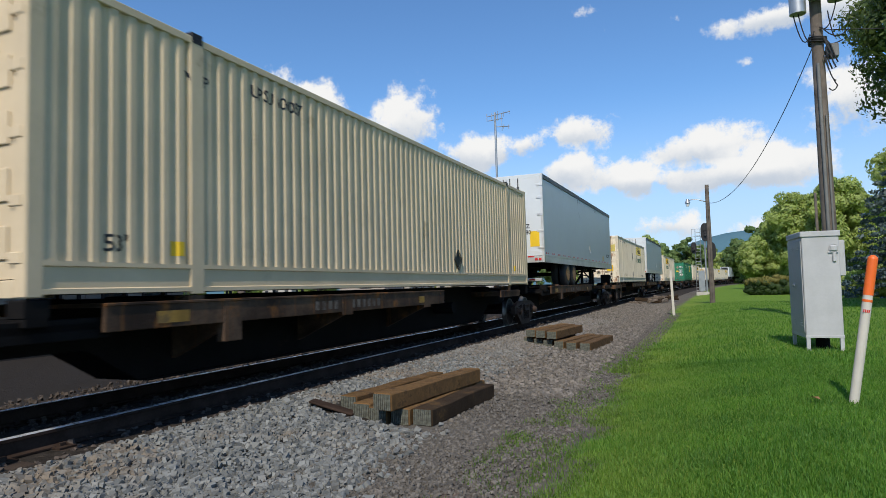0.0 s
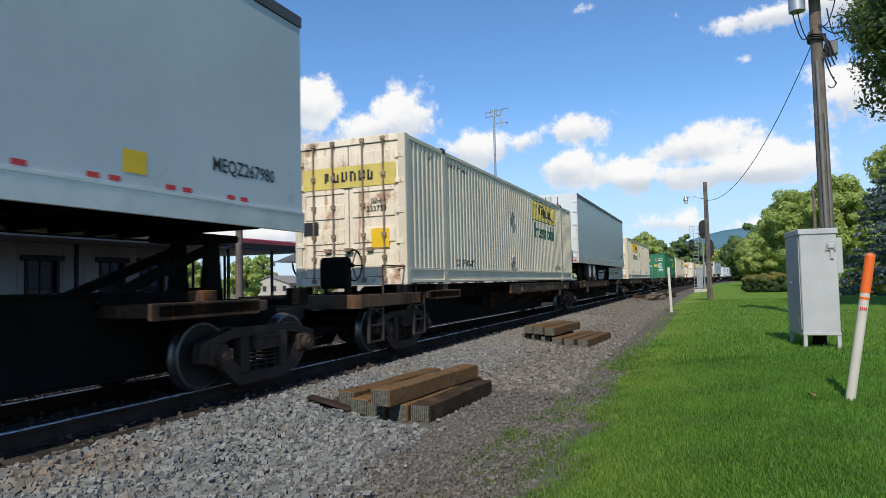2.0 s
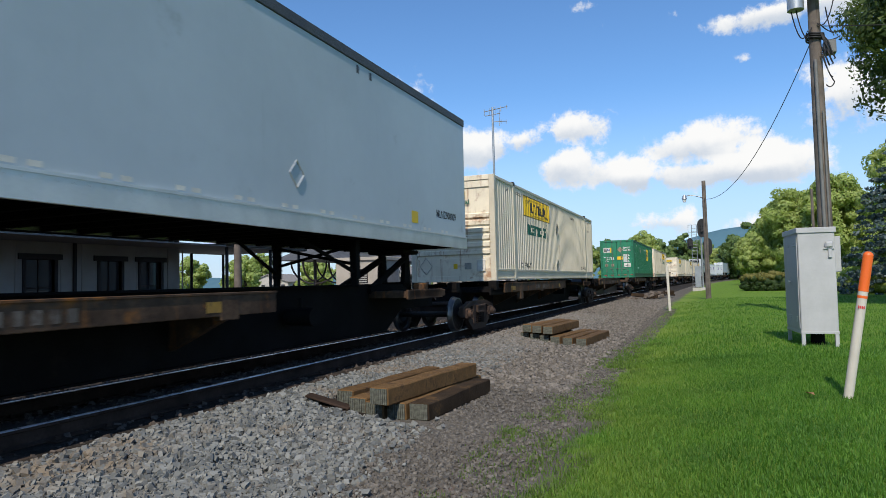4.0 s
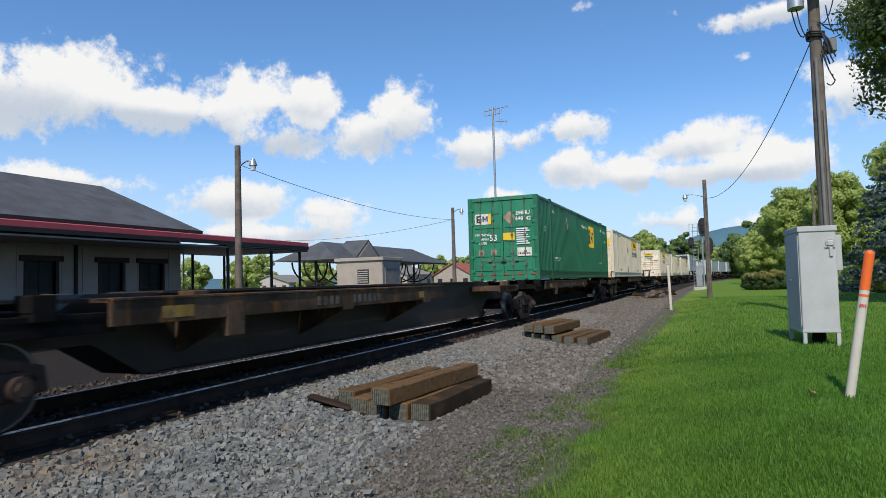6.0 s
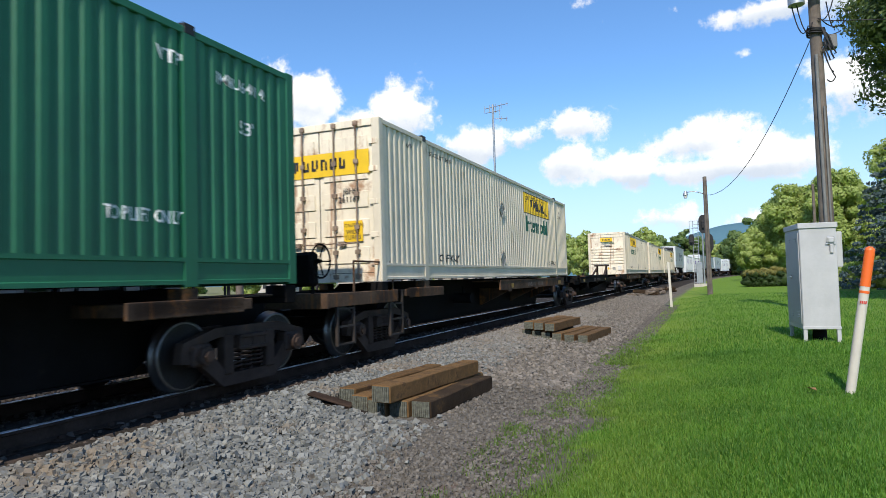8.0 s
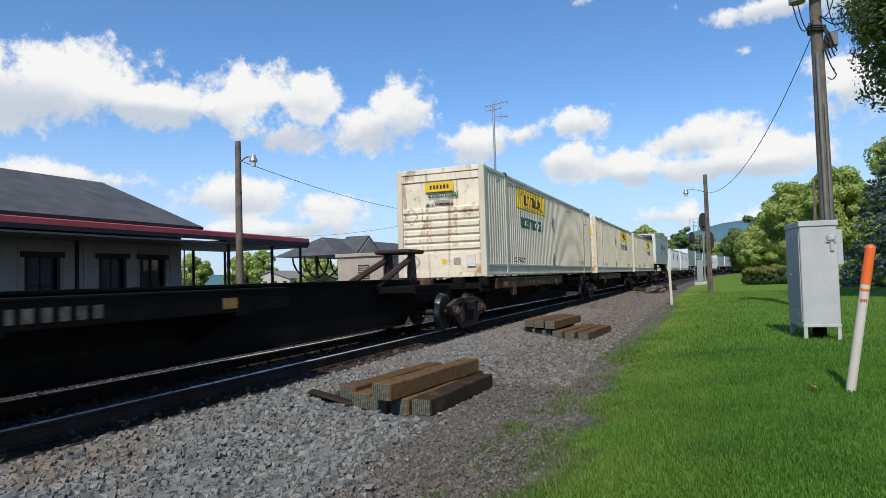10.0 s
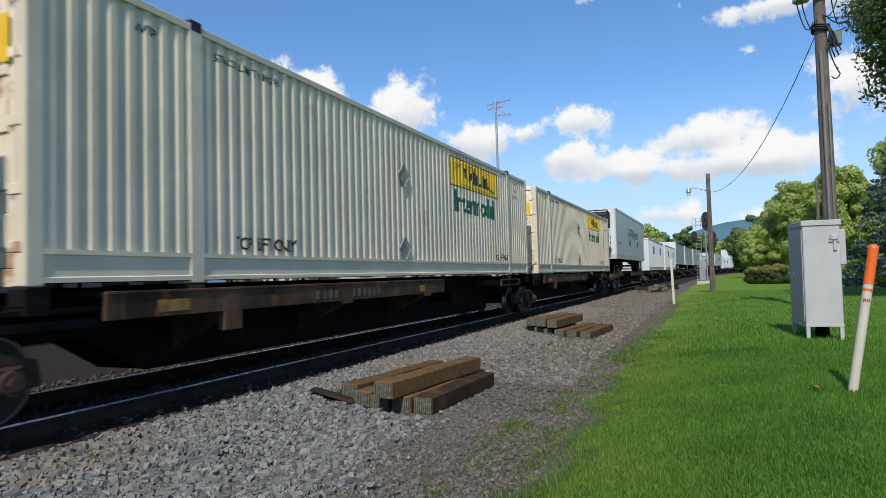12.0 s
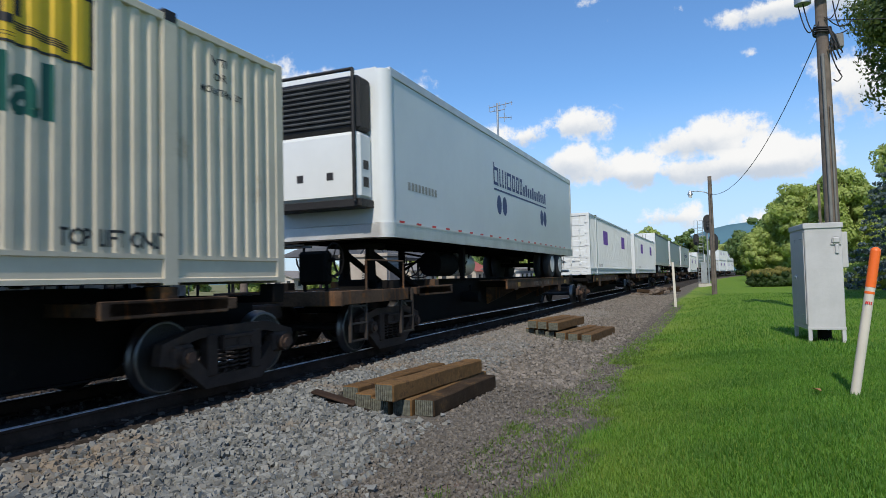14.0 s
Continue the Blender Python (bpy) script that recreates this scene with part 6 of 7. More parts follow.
for i in range(44):
    v = Y0 + 0.4 + i * 0.82
    if not any(a_ - 0.12 < v < b_ + 0.12 for a_, b_, *_ in OPEN):
        batten = new("batten", batten.data) if batten else boxes("batten", STATIONWALL, None, (WX, WX + 0.025, -0.03, 0.03, 0.36, 3.3))
        batten.parent, batten.location = station, (0, v, 0)
for a_, b_, z0, z1 in OPEN:
    wn = boxes("window_frame" if z0 > 0.5 else "door_frame", TRIMDARK, station, (WX - 0.2, WX + 0.04, a_ - 0.12, a_, z0 - 0.1, z1 + 0.02), (WX - 0.2, WX + 0.04, b_, b_ + 0.12, z0 - 0.1, z1 + 0.02), (WX - 0.2, WX + 0.07, a_ - 0.28, b_ + 0.28, z1, z1 + 0.2), (WX - 0.15, WX - 0.09, a_, b_, (z0 + z1) / 2 - 0.03, (z0 + z1) / 2 + 0.03), (WX - 0.15, WX - 0.09, (a_ + b_) / 2 - 0.025, (a_ + b_) / 2 + 0.025, z0, z1))
    boxes("sill", TRIMDARK, wn, (WX - 0.05, WX + 0.1, a_ - 0.15, b_ + 0.15, z0 - 0.16, z0 - 0.1))
    boxes("pane", GLASS, wn, (WX - 0.13, WX - 0.12, a_, b_, z0, z1))
bm = bmesh.new()
EX, RX, RZ, EZ = -20.6, -25.6, 6.45, 4.15
rv = [bm.verts.new(c) for c in ((EX, Y0 - 0.8, EZ), (EX, Y1 - 0.4, EZ), (-30.6, Y1 - 0.4, EZ), (-30.6, Y0 - 0.8, EZ), (RX, Y0 + 4, RZ), (RX, Y1 - 0.6 - 0.3, RZ))]
rv[5].co.y = 20.9
rv[1].co.y = rv[2].co.y = 21.9
for f in ((0, 1, 5, 4), (1, 2, 5), (2, 3, 4, 5), (3, 0, 4), (3, 2, 1, 0)):
    bm.faces.new([rv[i] for i in f])
part("roof", bm, SHINGLE, station)
bm = bmesh.new()
prism(bm, [(-18.95, 3.62), (-18.95, 3.80), (-20.9, 4.06), (-20.9, 3.98)], "y", Y0 - 1, 27.6)
canopy = part("canopy_roof", bm, REDROOF, station, "faded red metal canopy edge")
boxes("canopy_fascia", TRIMDARK, canopy, (-19.0, -18.93, Y0 - 1, 27.6, 3.46, 3.62))
boxes("canopy_soffit", SOFFIT, canopy, (-21.4, -19.0, Y0 - 1, 27.6, 3.34, 3.40), (-24.5, -19.0, 21.6, 27.6, 3.36, 3.5))
boxes("eave_fascia", TRIMDARK, station, (-20.68, -20.60, Y0 - 0.8, 21.9, 4.03, 4.16))
for v in (-8, -2, 4, 10, 22, 25, 27.3):
    for x in ((-19.3,) if v < 22 else (-19.3, -24.2)):
        bm = bmesh.new()
        rod(bm, (x, v, 0.1), (x, v, 3.4), 0.07, 8)
        part("canopy_post", bm, TRIMDARK, canopy)
boxes("downpipe", TRIMDARK, station, (WX + 0.02, WX + 0.12, 16.35, 16.45, 0.1, 3.6))
boxes("base_course", CONCRETE, station, (WX, WX + 0.05, Y0, Y1, 0.0, 0.35))

plat = boxes("platform", PLATFORM, None, (-21.3, -16.9, -20, 62, -0.1, 0.28), bevel=0.02)
tagged(plat, "dark asphalt station platform across the track", "platform", kind="structure")

shed = root("platform_shelter", "open platform shelter with shingle roof on curved brackets", "shelter")
bm = bmesh.new()
rv = [bm.verts.new(c) for c in ((-24.6, 39.5, 3.5), (-24.6, 60.5, 3.5), (-30.4, 60.5, 3.5), (-30.4, 39.5, 3.5), (-27.5, 41.8, 5.0), (-27.5, 58.2, 5.0))]
for f in ((0, 1, 5, 4), (1, 2, 5), (2, 3, 4, 5), (3, 0, 4), (3, 2, 1, 0)):
    bm.faces.new([rv[i] for i in f])
part("roof", bm, SHINGLE, shed)
boxes("fascia", TRIMDARK, shed, (-24.65, -24.55, 39.5, 60.5, 3.36, 3.52))
bm = bmesh.new()
prism(bm, [(42.4, 3.6), (44.6, 5.15), (46.8, 3.6)], "x", -27.0, -24.9)
part("dormer_roof", bm, SHINGLE, shed)
bm = bmesh.new()
prism(bm, [(42.75, 3.62), (44.6, 4.95), (46.45, 3.62)], "x", -24.9, -24.86)
part("dormer_gable", bm, BEIGE, shed, "beige boarded dormer gable")
for v in (41, 44.5, 48, 51.5, 55, 58.5):
    bm = bmesh.new()
    rod(bm, (-27.5, v, 0.1), (-27.5, v, 3.5), 0.12, 8)
    for s_ in (1, -1):
        wire(bm, [(-27.5 + s_ * 2.2 * math.sin(k_ * 0.26), v, 1.7 + 1.75 * (1 - math.cos(k_ * 0.26))) for k_ in range(7)], 0.07, 6)
        wire(bm, [(-27.5, v + s_ * 1.6 * math.sin(k_ * 0.26), 1.9 + 1.55 * (1 - math.cos(k_ * 0.26))) for k_ in range(7)], 0.07, 6)
    part("bracket_post", bm, TRIMDARK, shed)


def gable_house(name, x, y, wx, wy, hz, rz, wall, roof, label, turn=0):
    b = root(name, label, "building", m=pose(x, y, ground_z(x, y) - 0.05, 0, 0, turn))
    bm = bmesh.new()
    prism(bm, [(-wx / 2, 0), (wx / 2, 0), (wx / 2, hz), (0, rz - 0.12), (-wx / 2, hz)], "y", -wy / 2, wy / 2)
    part("wall", bm, wall, b)
    bm = bmesh.new()
    prism(bm, [(-wx / 2 - 0.3, hz - 0.12), (0, rz - 0.05), (wx / 2 + 0.3, hz - 0.12), (wx / 2 + 0.3, hz + 0.06), (0, rz + 0.15), (-wx / 2 - 0.3, hz + 0.06)], "y", -wy / 2 - 0.3, wy / 2 + 0.3)
    part("roof", bm, roof, b)
    n = max(1, int(wx / 2.4))
    for i in range(n):
        u = -wx / 2 + wx * (i + 0.5) / n
        wn = boxes("window", TRIMDARK, b, (u - 0.45, u + 0.45, -wy / 2 - 0.04, -wy / 2, hz * 0.35, hz * 0.8))
        boxes("pane", GLASS, wn, (u - 0.38, u + 0.38, -wy / 2 - 0.05, -wy / 2 - 0.04, hz * 0.38, hz * 0.77))
    for i in range(max(1, int(wy / 3))):
        u = -wy / 2 + wy * (i + 0.5) / max(1, int(wy / 3))
        wn = boxes("window", TRIMDARK, b, (wx / 2, wx / 2 + 0.04, u - 0.45, u + 0.45, hz * 0.35, hz * 0.8))
        boxes("pane", GLASS, wn, (wx / 2 + 0.04, wx / 2 + 0.05, u - 0.38, u + 0.38, hz * 0.38, hz * 0.77))
    return b


office = root("freight_office", "small flat-roofed beige office with a louvred vent", "building", m=pose(-22.85, 40.9, 0.2))
bm = bmesh.new()
box(bm, -1.85, 1.85, -1.4, 1.4, 0, 3.05)
part("wall", bm, BEIGE, office)
boxes("roof_cap", BEIGE, office, (-2.0, 2.0, -1.55, 1.55, 3.05, 3.3), bevel=0.03)
vent = boxes("vent_frame", TRIMDARK, office, (-0.15, 0.75, -1.43, -1.39, 1.45, 2.45))
for i in range(6):
    boxes("vent_slat", STICKER, vent, (-0.10, 0.70, -1.46, -1.425, 1.52 + i * 0.15, 1.60 + i * 0.15))
boxes("notice_plate", NOTICE, office, (0.1, 0.62, -1.42, -1.395, 0.85, 1.2), label="small blue notice plate")
boxes("roller_door", SOFFIT, office, (1.845, 1.875, -1.0, 1.1, 0.0, 2.5), label="grey roller door", bevel=0.004)
gable_house("house", -43, 112, 7.5, 8, 2.8, 5.0, BEIGE, BRICKRED, "small pale house with a red roof")
gable_house("house", -36, 116, 8, 9, 3.0, 4.0, CONCRETE, SOFFIT, "low grey shed by the radio mast")
gable_house("house", -84, 112, 10, 8, 2.4, 4.0, CONCRETE, SOFFIT, "white house with grey roof behind the station")
gable_house("house", -48, 96, 8, 10, 3.0, 4.4, BEIGE, SOFFIT, "beige house with grey roof behind the station")


# ---- trees ----
def leaf_cards(centres, radii, count, size, seed, flat=0.6):
    """Many small bent leaves about given clump centres, as arrays of corners and triangles."""
    r = np.random.RandomState(seed)
    which = r.randint(0, len(centres), count)
    d = r.normal(size=(count, 3))
    d /= np.linalg.norm(d, axis=1)[:, None]
    p = np.array(centres)[which] + d * (np.array(radii)[which] * r.uniform(0.35, 1.0, count) ** 0.5)[:, None] * np.array((1, 1, flat + 0.25))
    u = np.cross(r.normal(size=(count, 3)), d) + 0.45 * r.normal(size=(count, 3))
    u /= np.linalg.norm(u, axis=1)[:, None]
    v = np.cross(u, d)
    v /= np.maximum(np.linalg.norm(v, axis=1), 1e-6)[:, None]
    s = (size * r.uniform(0.6, 1.4, count))[:, None]
    quad = np.stack([p - u * s, p + v * s * 0.55, p + u * s, p - v * s * 0.55], 1).reshape(-1, 3)
    quad[1::4, 2] -= (size * 0.2)
    base = np.arange(count)[:, None] * 4
    return quad, np.concatenate([base + np.array((0, 1, 2)), base + np.array((0, 2, 3))], 0)


def crown_clumps(rnd, tall, spread, low, n, slim=1.0):
    out, rad = [], []
    while len(out) < n:
        u = Vector((rnd.uniform(-1, 1), rnd.uniform(-1, 1), rnd.uniform(-1, 1)))
        if 0.35 < u.length < 1.0:
            k_ = 0.76 + 0.22 * noise.noise(u * 1.7 + Vector((tall, spread, n)))
            out.append((u.x * spread * k_ * slim, u.y * spread * k_ * slim, (low + tall) / 2 + u.z * (tall - low) / 2 * k_))
            rad.append(rnd.uniform(0.14, 0.25) * spread)
    return out, rad


def tree(label, x, y, tall, spread, low, leaf, size, count, seed, clumps=70, group="trees"):
    rnd_ = random.Random(seed)
    t = root("tree", label, "tree", group, pose(x, y, ground_z(x, y) - 0.05))
    cs, rs = crown_clumps(rnd_, tall, spread, low, clumps)
    bm = bmesh.new()
    trunk_r = tall * 0.022
    rod(bm, (0, 0, 0), (0.05, 0.05, low + 0.5), trunk_r * 1.25, 10, trunk_r)
    rod(bm, (0.05, 0.05, low + 0.5), (0.1, 0, tall * 0.8), trunk_r, 8, trunk_r * 0.3)
    part("trunk", bm, BARK, t)
    for c in cs[::5]:
        bm = bmesh.new()
        z0 = max(low * 0.8, c[2] - rnd_.uniform(1, 2.5))
        mid = (c[0] * 0.5, c[1] * 0.5, (z0 + c[2]) / 2 + 0.2)
        rod(bm, (0.06, 0.04, z0), mid, trunk_r * 0.4, 6, trunk_r * 0.25)
        rod(bm, mid, c, trunk_r * 0.25, 5, trunk_r * 0.08)
        part("limb", bm, BARK, t)
    q, f = leaf_cards(cs, rs, count, size, seed)
    ob = new("crown", from_arrays("crown", q, f, leaf))
    ob.parent = t
    tagged(ob, "uneven crown of many small leaves")
    return t


tree("dark green maple overhanging the lawn with broad leaves", 9.9, 27.0, 17.5, 5.6, 4.7, LEAF, 0.085, 150000, 3, 210)
tree("light green broad tree beyond the hedge", 9.6, 84.0, 12.8, 4.6, 1.0, LEAFLIGHT, 0.15, 60000, 6, 170)
tree("low light green tree at the lawn's end", 6.8, 97.0, 7.6, 4.2, 0.6, LEAFLIGHT, 0.15, 40000, 7, 130)
tree("yellow-green tall tree behind the spruce", 18.0, 66.0, 15.5, 5.5, 3.0, LEAFLIGHT, 0.16, 40000, 8, 150)
tree("dark leafy tree behind the pole", 13.4, 80.0, 13.5, 4.5, 2.0, LEAFLIGHT, 0.16, 40000, 12, 150)


def spruce(x, y, tall, wide, seed):
    t = root("spruce", "blue-green spruce with layered drooping branches", "conifer", "trees", pose(x, y, ground_z(x, y) - 0.05))
    bm = bmesh.new()
    rod(bm, (0, 0, 0), (0, 0, tall), 0.2, 8, 0.03)
    part("trunk", bm, BARK, t)
    rnd_ = random.Random(seed)
    cs, rs = [], []
    tiers = 26
    for i in range(tiers):
        z = 0.5 + (tall - 0.6) * i / tiers
        reach = wide * (1 - z / tall) ** 0.85
        for k_ in range(max(5, int(13 * reach / wide) + 3)):
            a_ = rnd_.uniform(0, 6.28)
            for f in (0.35, 0.6, 0.82, 1.0):
                rr = reach * f * rnd_.uniform(0.85, 1.12)
                cs.append((rr * math.cos(a_), rr * math.sin(a_), z - 0.25 * rr * f * 0.5 + rnd_.uniform(-0.1, 0.1)))
                rs.append(0.30)
    q, f = leaf_cards(cs, rs, 30000, 0.11, seed, 0.2)
    ob = new("needles", from_arrays("needles", q, f, NEEDLE))
    ob.parent = t
    return t


spruce(12.0, 46.0, 12.5, 4.6, 9)
far_a = tree("woodland tree at the valley's edge", -6, 232, 17, 7.5, 0.5, LEAFFAR, 0.5, 7000, 21, 60, "far woodland")
far_b = tree("pale woodland tree at the valley's edge", 12, 246, 14, 7.0, 0.3, LEAFLIGHT, 0.5, 7000, 22, 60, "far woodland")
rnd = random.Random(11)
for i in range(46):
    x, y = -92 + i * 4.4 + rnd.uniform(-2, 2), 225 + rnd.uniform(-18, 60)
    if i > 24:
        y += 40
    copy_thing(far_a if i % 3 else far_b, pose(x, y, rnd.uniform(-2.5, -0.2), 0, 0, rnd.uniform(0, 360)))
for x, y, z in ((21, 135, -1), (28, 128, -2), (35, 120, 0), (14, 150, -2), (44, 110, 0), (10, 172, -2)):
    copy_thing(far_a, pose(x, y, z, 0, 0, rnd.uniform(0, 360)))
near_a = tree("leafy tree beyond the train", -11.5, 140, 12.5, 4.6, 1.5, LEAFLIGHT, 0.28, 9000, 23, 60)
for x, y, z in ((-23, 128, -1.0), (-31, 150, 0), (-52, 118, -5.0), (-60, 122, -4.5), (-70, 105, -4.5), (-56, 140, -4), (-80, 96, -4), (-92, 84, -3.5), (-100, 74, -3.5), (-66, 62, -6.0), (-78, 130, -3), (-44, 150, -4.5), (-96, 120, -2), (-88, 132, -2), (-104, 108, -3), (-110, 96, -2), (-72, 140, -3), (-64, 150, -3)):
    copy_thing(near_a, pose(x, y, z, 0, 0, rnd.uniform(0, 360)))


def bushy(name, x, y, lx, ly, hz, leaf, count, size, seed, label, top=None):
    h = root(name, label, "hedge" if name == "hedge" else "shrub", m=pose(x, y, ground_z(x, y) - 0.03))
    r = np.random.RandomState(seed)
    bm = bmesh.new()
    bmesh.ops.create_icosphere(bm, subdivisions=3, radius=1.0)
    for v in bm.verts:
        n_ = 1 + 0.12 * noise.noise(v.co * 2.3)
        c = v.co
        v.co = Vector((math.copysign(abs(c.x) ** 0.55, c.x) * lx / 2 * 0.9, math.copysign(abs(c.y) ** 0.6, c.y) * ly / 2 * 0.9, (math.copysign(abs(c.z) ** 0.55, c.z) * 0.5 + 0.5) * hz * 0.93)) * n_
        v.co.z = max(0.0, v.co.z)
    pts = [tuple(v.co) for v in bm.verts if v.co.z > 0.04]
    part("twig_core", bm, leaf, h)
    for nm, mt, use, cnt in (("foliage", leaf, [p for p in pts if not top or p[2] < hz * 0.74], count), ("top_foliage", top, [p for p in pts if p[2] > hz * 0.72], count)):
        if mt and use:
            q, f = leaf_cards(use, [0.34] * len(use), cnt, size, seed, 0.5)
            ob = new(nm, from_arrays(nm, q, f, mt))
            ob.parent = h
    return h


bushy("hedge", 6.6, 58.0, 8.2, 2.6, 1.45, HEDGE, 30000, 0.07, 31, "clipped dark hedge with a yellowed top on the lawn", HEDGETOP)
bushy("shrub", 11.0, 47.0, 4.5, 3.0, 2.2, LEAFLIGHT, 9000, 0.09, 32, "loose light green shrub below the spruce")
bushy("shrub", 8.8, 53.0, 3.4, 2.6, 1.7, LEAFLIGHT, 7000, 0.09, 33, "loose green shrub at the lawn's edge")

flag = root("garden_flag", "small red and white cloth flag in a flower bed", "flag", m=pose(9.75, 44.0, ground_z(9.75, 44) - 0.02))
bm = bmesh.new()
rod(bm, (0, 0, 0), (0, 0, 1.5), 0.02, 6)
part("pole", bm, GALV, flag)
for i in range(6):
    boxes("cloth_stripe", RED if i % 2 else PAPER, flag, (0.03 + 0.05 * i, 0.62 - 0.04 * i, -0.008 - 0.01 * i, 0.008 - 0.01 * i, 1.4 - 0.16 * (i + 1), 1.4 - 0.16 * i))
bm = bmesh.new()
lv = [bm.verts.new(c) for c in ((0, -0.06, 0), (0.045, 0, 0.02), (0, 0.07, 0.01), (-0.045, 0, 0.03))]
bm.faces.new((lv[0], lv[1], lv[2]))
bm.faces.new((lv[0], lv[2], lv[3]))
tagged(part("fallen_leaf", bm, RIM, at=pose(0.98, 7.85, ground_z(0.98, 7.85) + 0.045, 0, 0, 40)), "dry brown fallen leaf lying on grass", "leaf")

# far wooded ridge, rising to the east
ys, hs = [], []
bm = bmesh.new()
prev = None
for i in range(150):
    x = -3600 + i * 36.0
    base = 62 + 40 * smooth(-160, 60, x) + 60 * smooth(60, 420, x) - 34 * smooth(-100, -700, x)
    hgt = base + 7 * noise.noise(Vector((x * 0.006, 0, 0))) + 3 * noise.noise(Vector((x * 0.03, 4, 0)))
    ring = [bm.verts.new((x, yy, f * hgt)) for yy, f in ((1380, 0.0), (1430, 0.45), (1480, 0.8), (1520, 1.0), (1620, 0.9), (1800, 0.0))]
    if prev:
        for k_ in range(5):
            bm.faces.new((prev[k_], ring[k_], ring[k_ + 1], prev[k_ + 1])).smooth = True
    prev = ring
# the ridge's blue is painted haze, held in its material
tagged(part("hill_backdrop", bm, HILL), "long wooded ridge far off, tinted blue-green for distance haze", "hill", kind="structure")


# ---- ballast stones, cinders and grass ----
def stones(name, count, place, size, seed, mt, label):
    r = np.random.RandomState(seed)
    x, y, z = place(r, count)
    z = np.where((x > -4.5) & (x < -2.95) & (y > 6.55) & (y < 9.2), z - 0.07, z)
    cube = np.array([(a_, b_, c_) for a_ in (-1, 1) for b_ in (-1, 1) for c_ in (-1, 1)], float)
    s = size * r.uniform(0.45, 1.55, (count, 1, 1)) * r.uniform(0.5, 1.0, (count, 1, 3))
    v = cube[None] * s * 0.5
    v = v * r.uniform(0.42, 1.15, v.shape)
    a_, b_ = r.uniform(0, 6.28, count), r.uniform(-0.9, 0.9, count)
    ca, sa, cb, sb = np.cos(a_), np.sin(a_), np.cos(b_), np.sin(b_)
    rot = np.zeros((count, 3, 3))
    rot[:, 0, 0], rot[:, 0, 1], rot[:, 0, 2] = ca, -sa * cb, sa * sb
    rot[:, 1, 0], rot[:, 1, 1], rot[:, 1, 2] = sa, ca * cb, -ca * sb
    rot[:, 2, 1], rot[:, 2, 2] = sb, cb
    v = np.einsum("nij,nkj->nki", rot, v) + np.stack([x, y, z], 1)[:, None]
    quads = np.array(((0, 1, 3, 2), (4, 6, 7, 5), (0, 4, 5, 1), (2, 3, 7, 6), (0, 2, 6, 4), (1, 5, 7, 3)))
    f = (np.arange(count)[:, None, None] * 8 + quads[None]).reshape(-1, 4)
    ob = new(name, from_arrays(name, v.reshape(-1, 3), f, mt))
    return tagged(ob, label, "gravel", kind="stuff")


def shoulder(side):
    return np.interp(side, [a_ for a_, b_ in section], [b_ for a_, b_ in section])


def near_bank(r, n):
    y = 2.2 + 24 * r.uniform(0, 1, n) ** 1.7
    y[::6] = r.uniform(-6, 2.4, len(y[::6]))
    edge = 3.95 - 1.05 * np.clip((y - 4) / 5, 0, 1) + r.normal(0, 0.2, n)
    side = 1.38 + (edge - 1.38) * r.uniform(0, 1, n) ** 0.9
    z = np.maximum(shoulder(side), 0.0) + r.uniform(-0.012, 0.035, n)
    return CENTRE + side + 6.1e-6 / 6 * (y + 4.55) ** 3, y, z


def between(r, n):
    y = -4 + 32 * r.uniform(0, 1, n) ** 1.2
    side = r.uniform(-2.6, 1.35, n)
    return CENTRE + side, y, 0.145 + r.uniform(-0.02, 0.03, n)


def lane(r, n):
    y = 3.2 + 30 * r.uniform(0, 1, n) ** 1.7
    x = r.uniform(-4.0, -1.3, n)
    return x, y, 0.004 + r.uniform(-0.004, 0.01, n) + np.where(x < -3.3, 0.02, 0.0)


stones("ballast_stones", 50000, near_bank, 0.057, 1, STONE, "grey crushed-stone ballast beside the rail")
DARKSTONE = material("oily_brown_stone", (0.075, 0.06, 0.05), 0.9, vary=0.4, scale=12, bump=0.01)
stones("track_stones", 9000, between, 0.06, 2, DARKSTONE, "oily dark brown stones between the rails")
CINDER = material("grey_brown_cinders", (0.125, 0.114, 0.10), 0.95, vary=0.45, scale=16, bump=0.01)
FARSTONE = material("brown_grey_gravel", (0.165, 0.148, 0.128), 0.95, vary=0.4, scale=9, bump=0.01)


def far_bank(r, n):
    y = 9.0 + 40 * r.uniform(0, 1, n) ** 1.4
    side = 1.4 + (4.9 - 0.012 * y - 1.4) * r.uniform(0, 1, n)
    return CENTRE + side + 6.1e-6 / 6 * (y + 4.55) ** 3, y, np.maximum(shoulder(side), 0.0) + r.uniform(-0.012, 0.03, n)


stones("bank_gravel", 20000, far_bank, 0.07, 8, FARSTONE, "brown-grey gravel along the track farther off")
stones("lane_cinders", 42000, lane, 0.033, 3, CINDER, "fine grey-brown cinders on the lane")


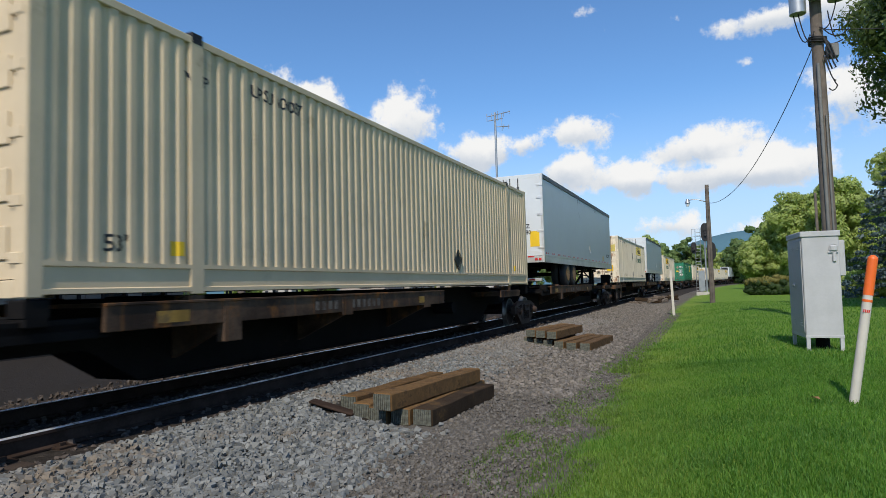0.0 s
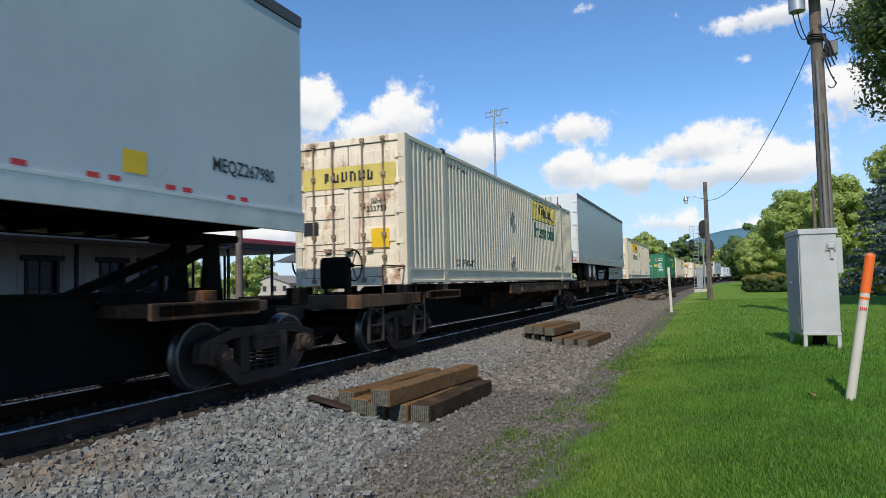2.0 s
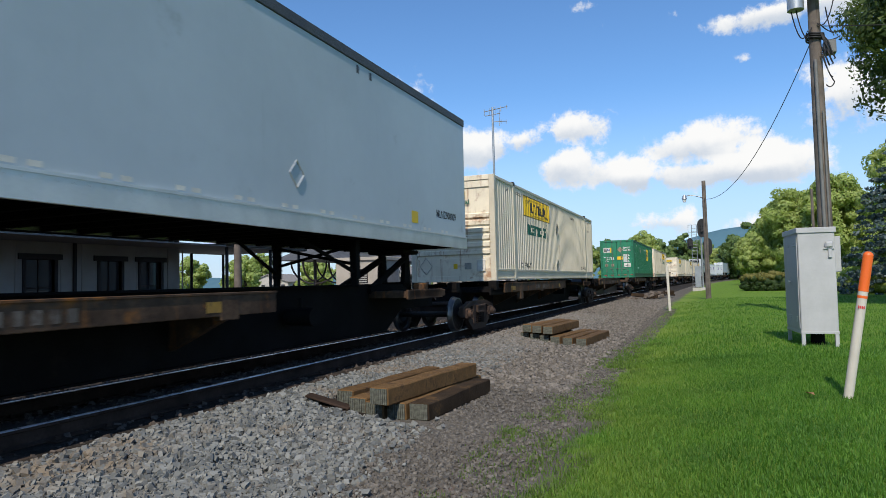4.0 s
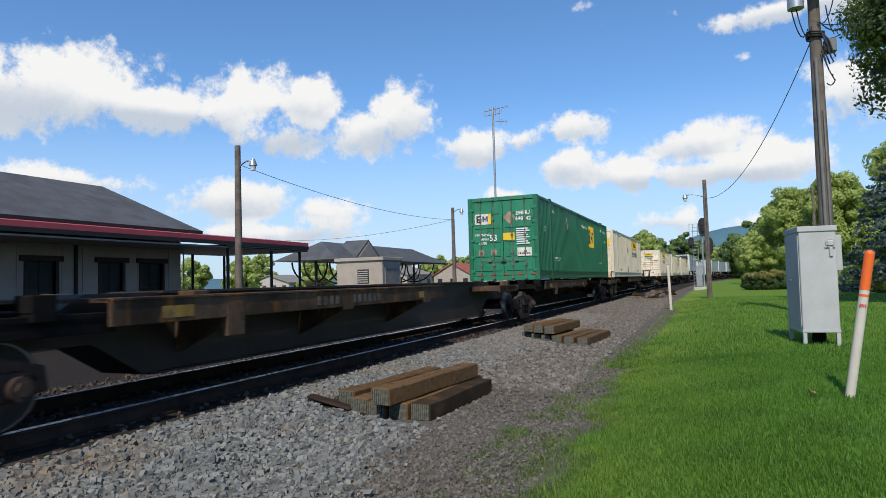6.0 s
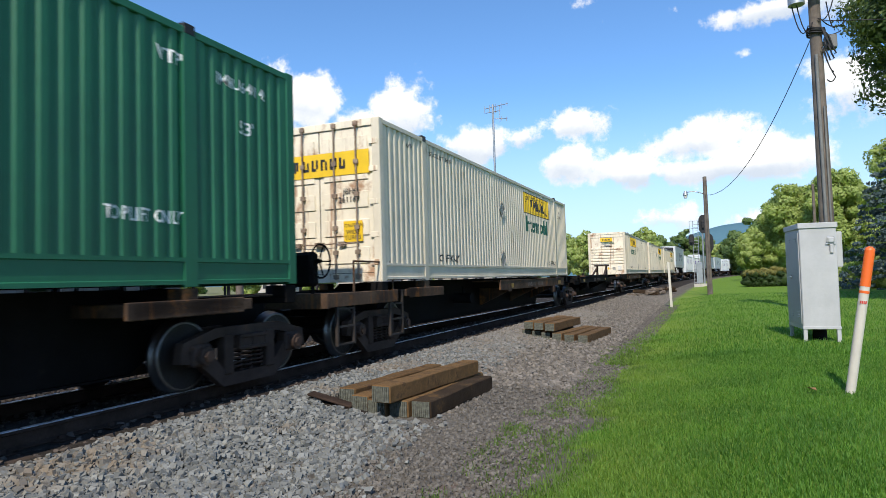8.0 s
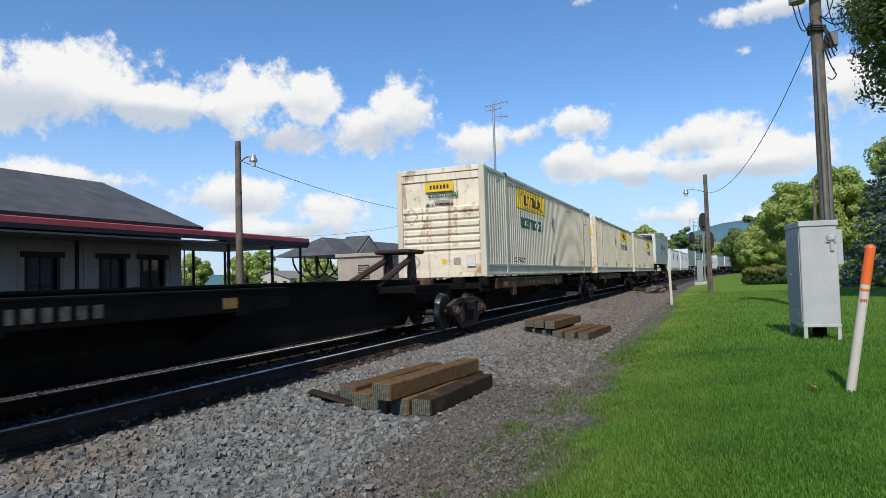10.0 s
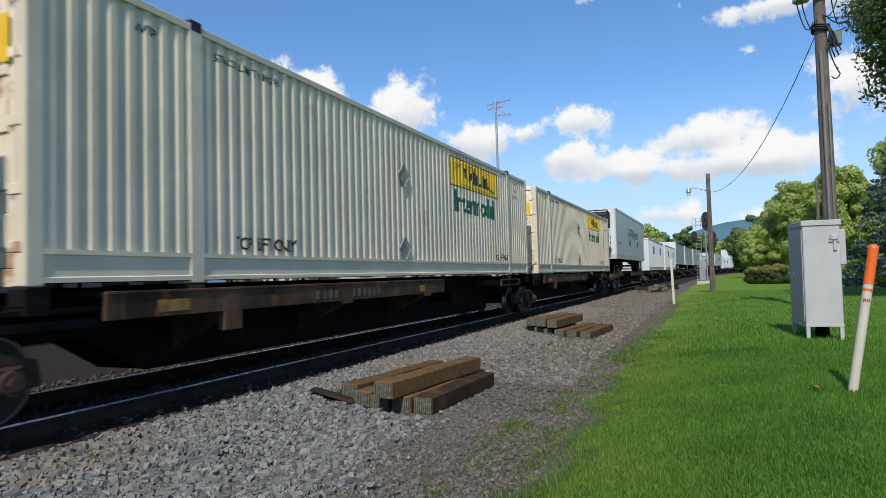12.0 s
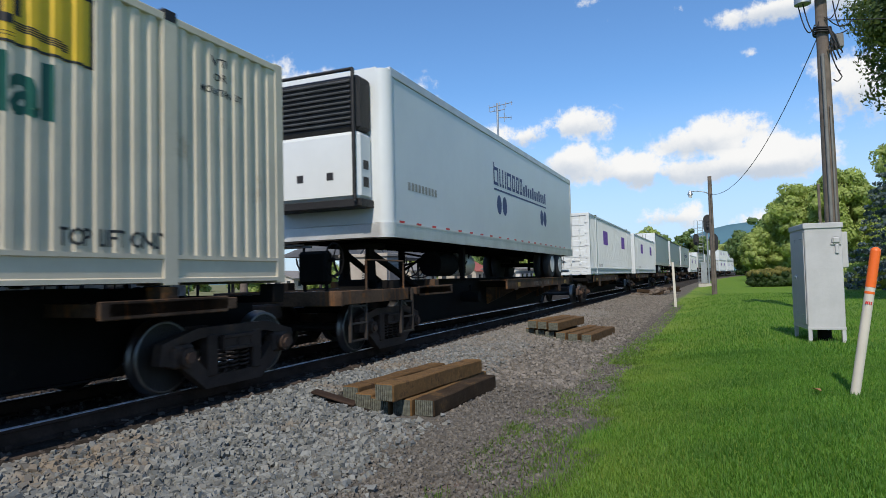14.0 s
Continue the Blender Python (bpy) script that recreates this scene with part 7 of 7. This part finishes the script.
def blades(name, count, place, tall, wide, seed, mt, label):
    r = np.random.RandomState(seed)
    x, y = place(r, count)
    z = np.array([ground_z(a_, b_) for a_, b_ in zip(x, y)]) - 0.005
    h = tall * r.uniform(0.5, 1.25, count)
    a_ = r.uniform(0, 6.28, count)
    lean = r.uniform(0.1, 0.75, count) * h
    dx, dy = np.cos(a_), np.sin(a_)
    px, py = -dy * wide, dx * wide
    p = np.stack([x, y, z], 1)
    side = np.stack([px, py, np.zeros(count)], 1)
    mid = p + np.stack([dx * lean * 0.35, dy * lean * 0.35, h * 0.6], 1)
    tip = p + np.stack([dx * lean, dy * lean, h], 1)
    v = np.stack([p - side, p + side, mid + side * 0.8, mid - side * 0.8, tip], 1).reshape(-1, 3)
    base = np.arange(count)[:, None] * 5
    f = np.concatenate([base + np.array((0, 1, 2)), base + np.array((0, 2, 3)), base + np.array((3, 2, 4))], 0)
    return tagged(new(name, from_arrays(name, v, f, mt)), label, "grass", kind="stuff")


def lawn_near(r, n):
    y = 3.0 + 9.0 * r.uniform(0, 1, n) ** 1.35
    y[::7] = r.uniform(-4, 3.2, len(y[::7]))
    lo = -1.30 - 0.40 * np.clip((y - 8.0) / 4.5, 0, 1) + 0.32 * np.sin(y * 2.1) * np.sin(y * 0.9 + 1) + r.normal(0, 0.13, n)
    return lo + (0.27 * np.abs(y) + 0.4 - lo) * r.uniform(0, 1, n) ** 0.9, y


def lawn_far(r, n):
    y = 11.5 + 30 * r.uniform(0, 1, n) ** 1.6
    return -1.75 + (0.27 * y + 2.2) * r.uniform(0, 1, n), y


def tufts(r, n):
    centres = [(-1.5 + r.uniform(-0.5, 0.45), 3.4 + 13 * r.uniform() ** 1.4) for _ in range(130)]
    which = r.randint(0, len(centres), n)
    c = np.array(centres)[which]
    return c[:, 0] + r.normal(0, 0.075, n), c[:, 1] + r.normal(0, 0.10, n)


blades("lawn_grass", 150000, lawn_near, 0.046, 0.0032, 5, BLADE, "short mown green lawn grass")
blades("far_lawn_grass", 45000, lawn_far, 0.065, 0.006, 6, BLADE, "short mown green lawn grass farther off")
blades("weeds", 9500, tufts, 0.05, 0.0045, 7, WEED, "straggling weed tufts along the lane's edge")

motions()
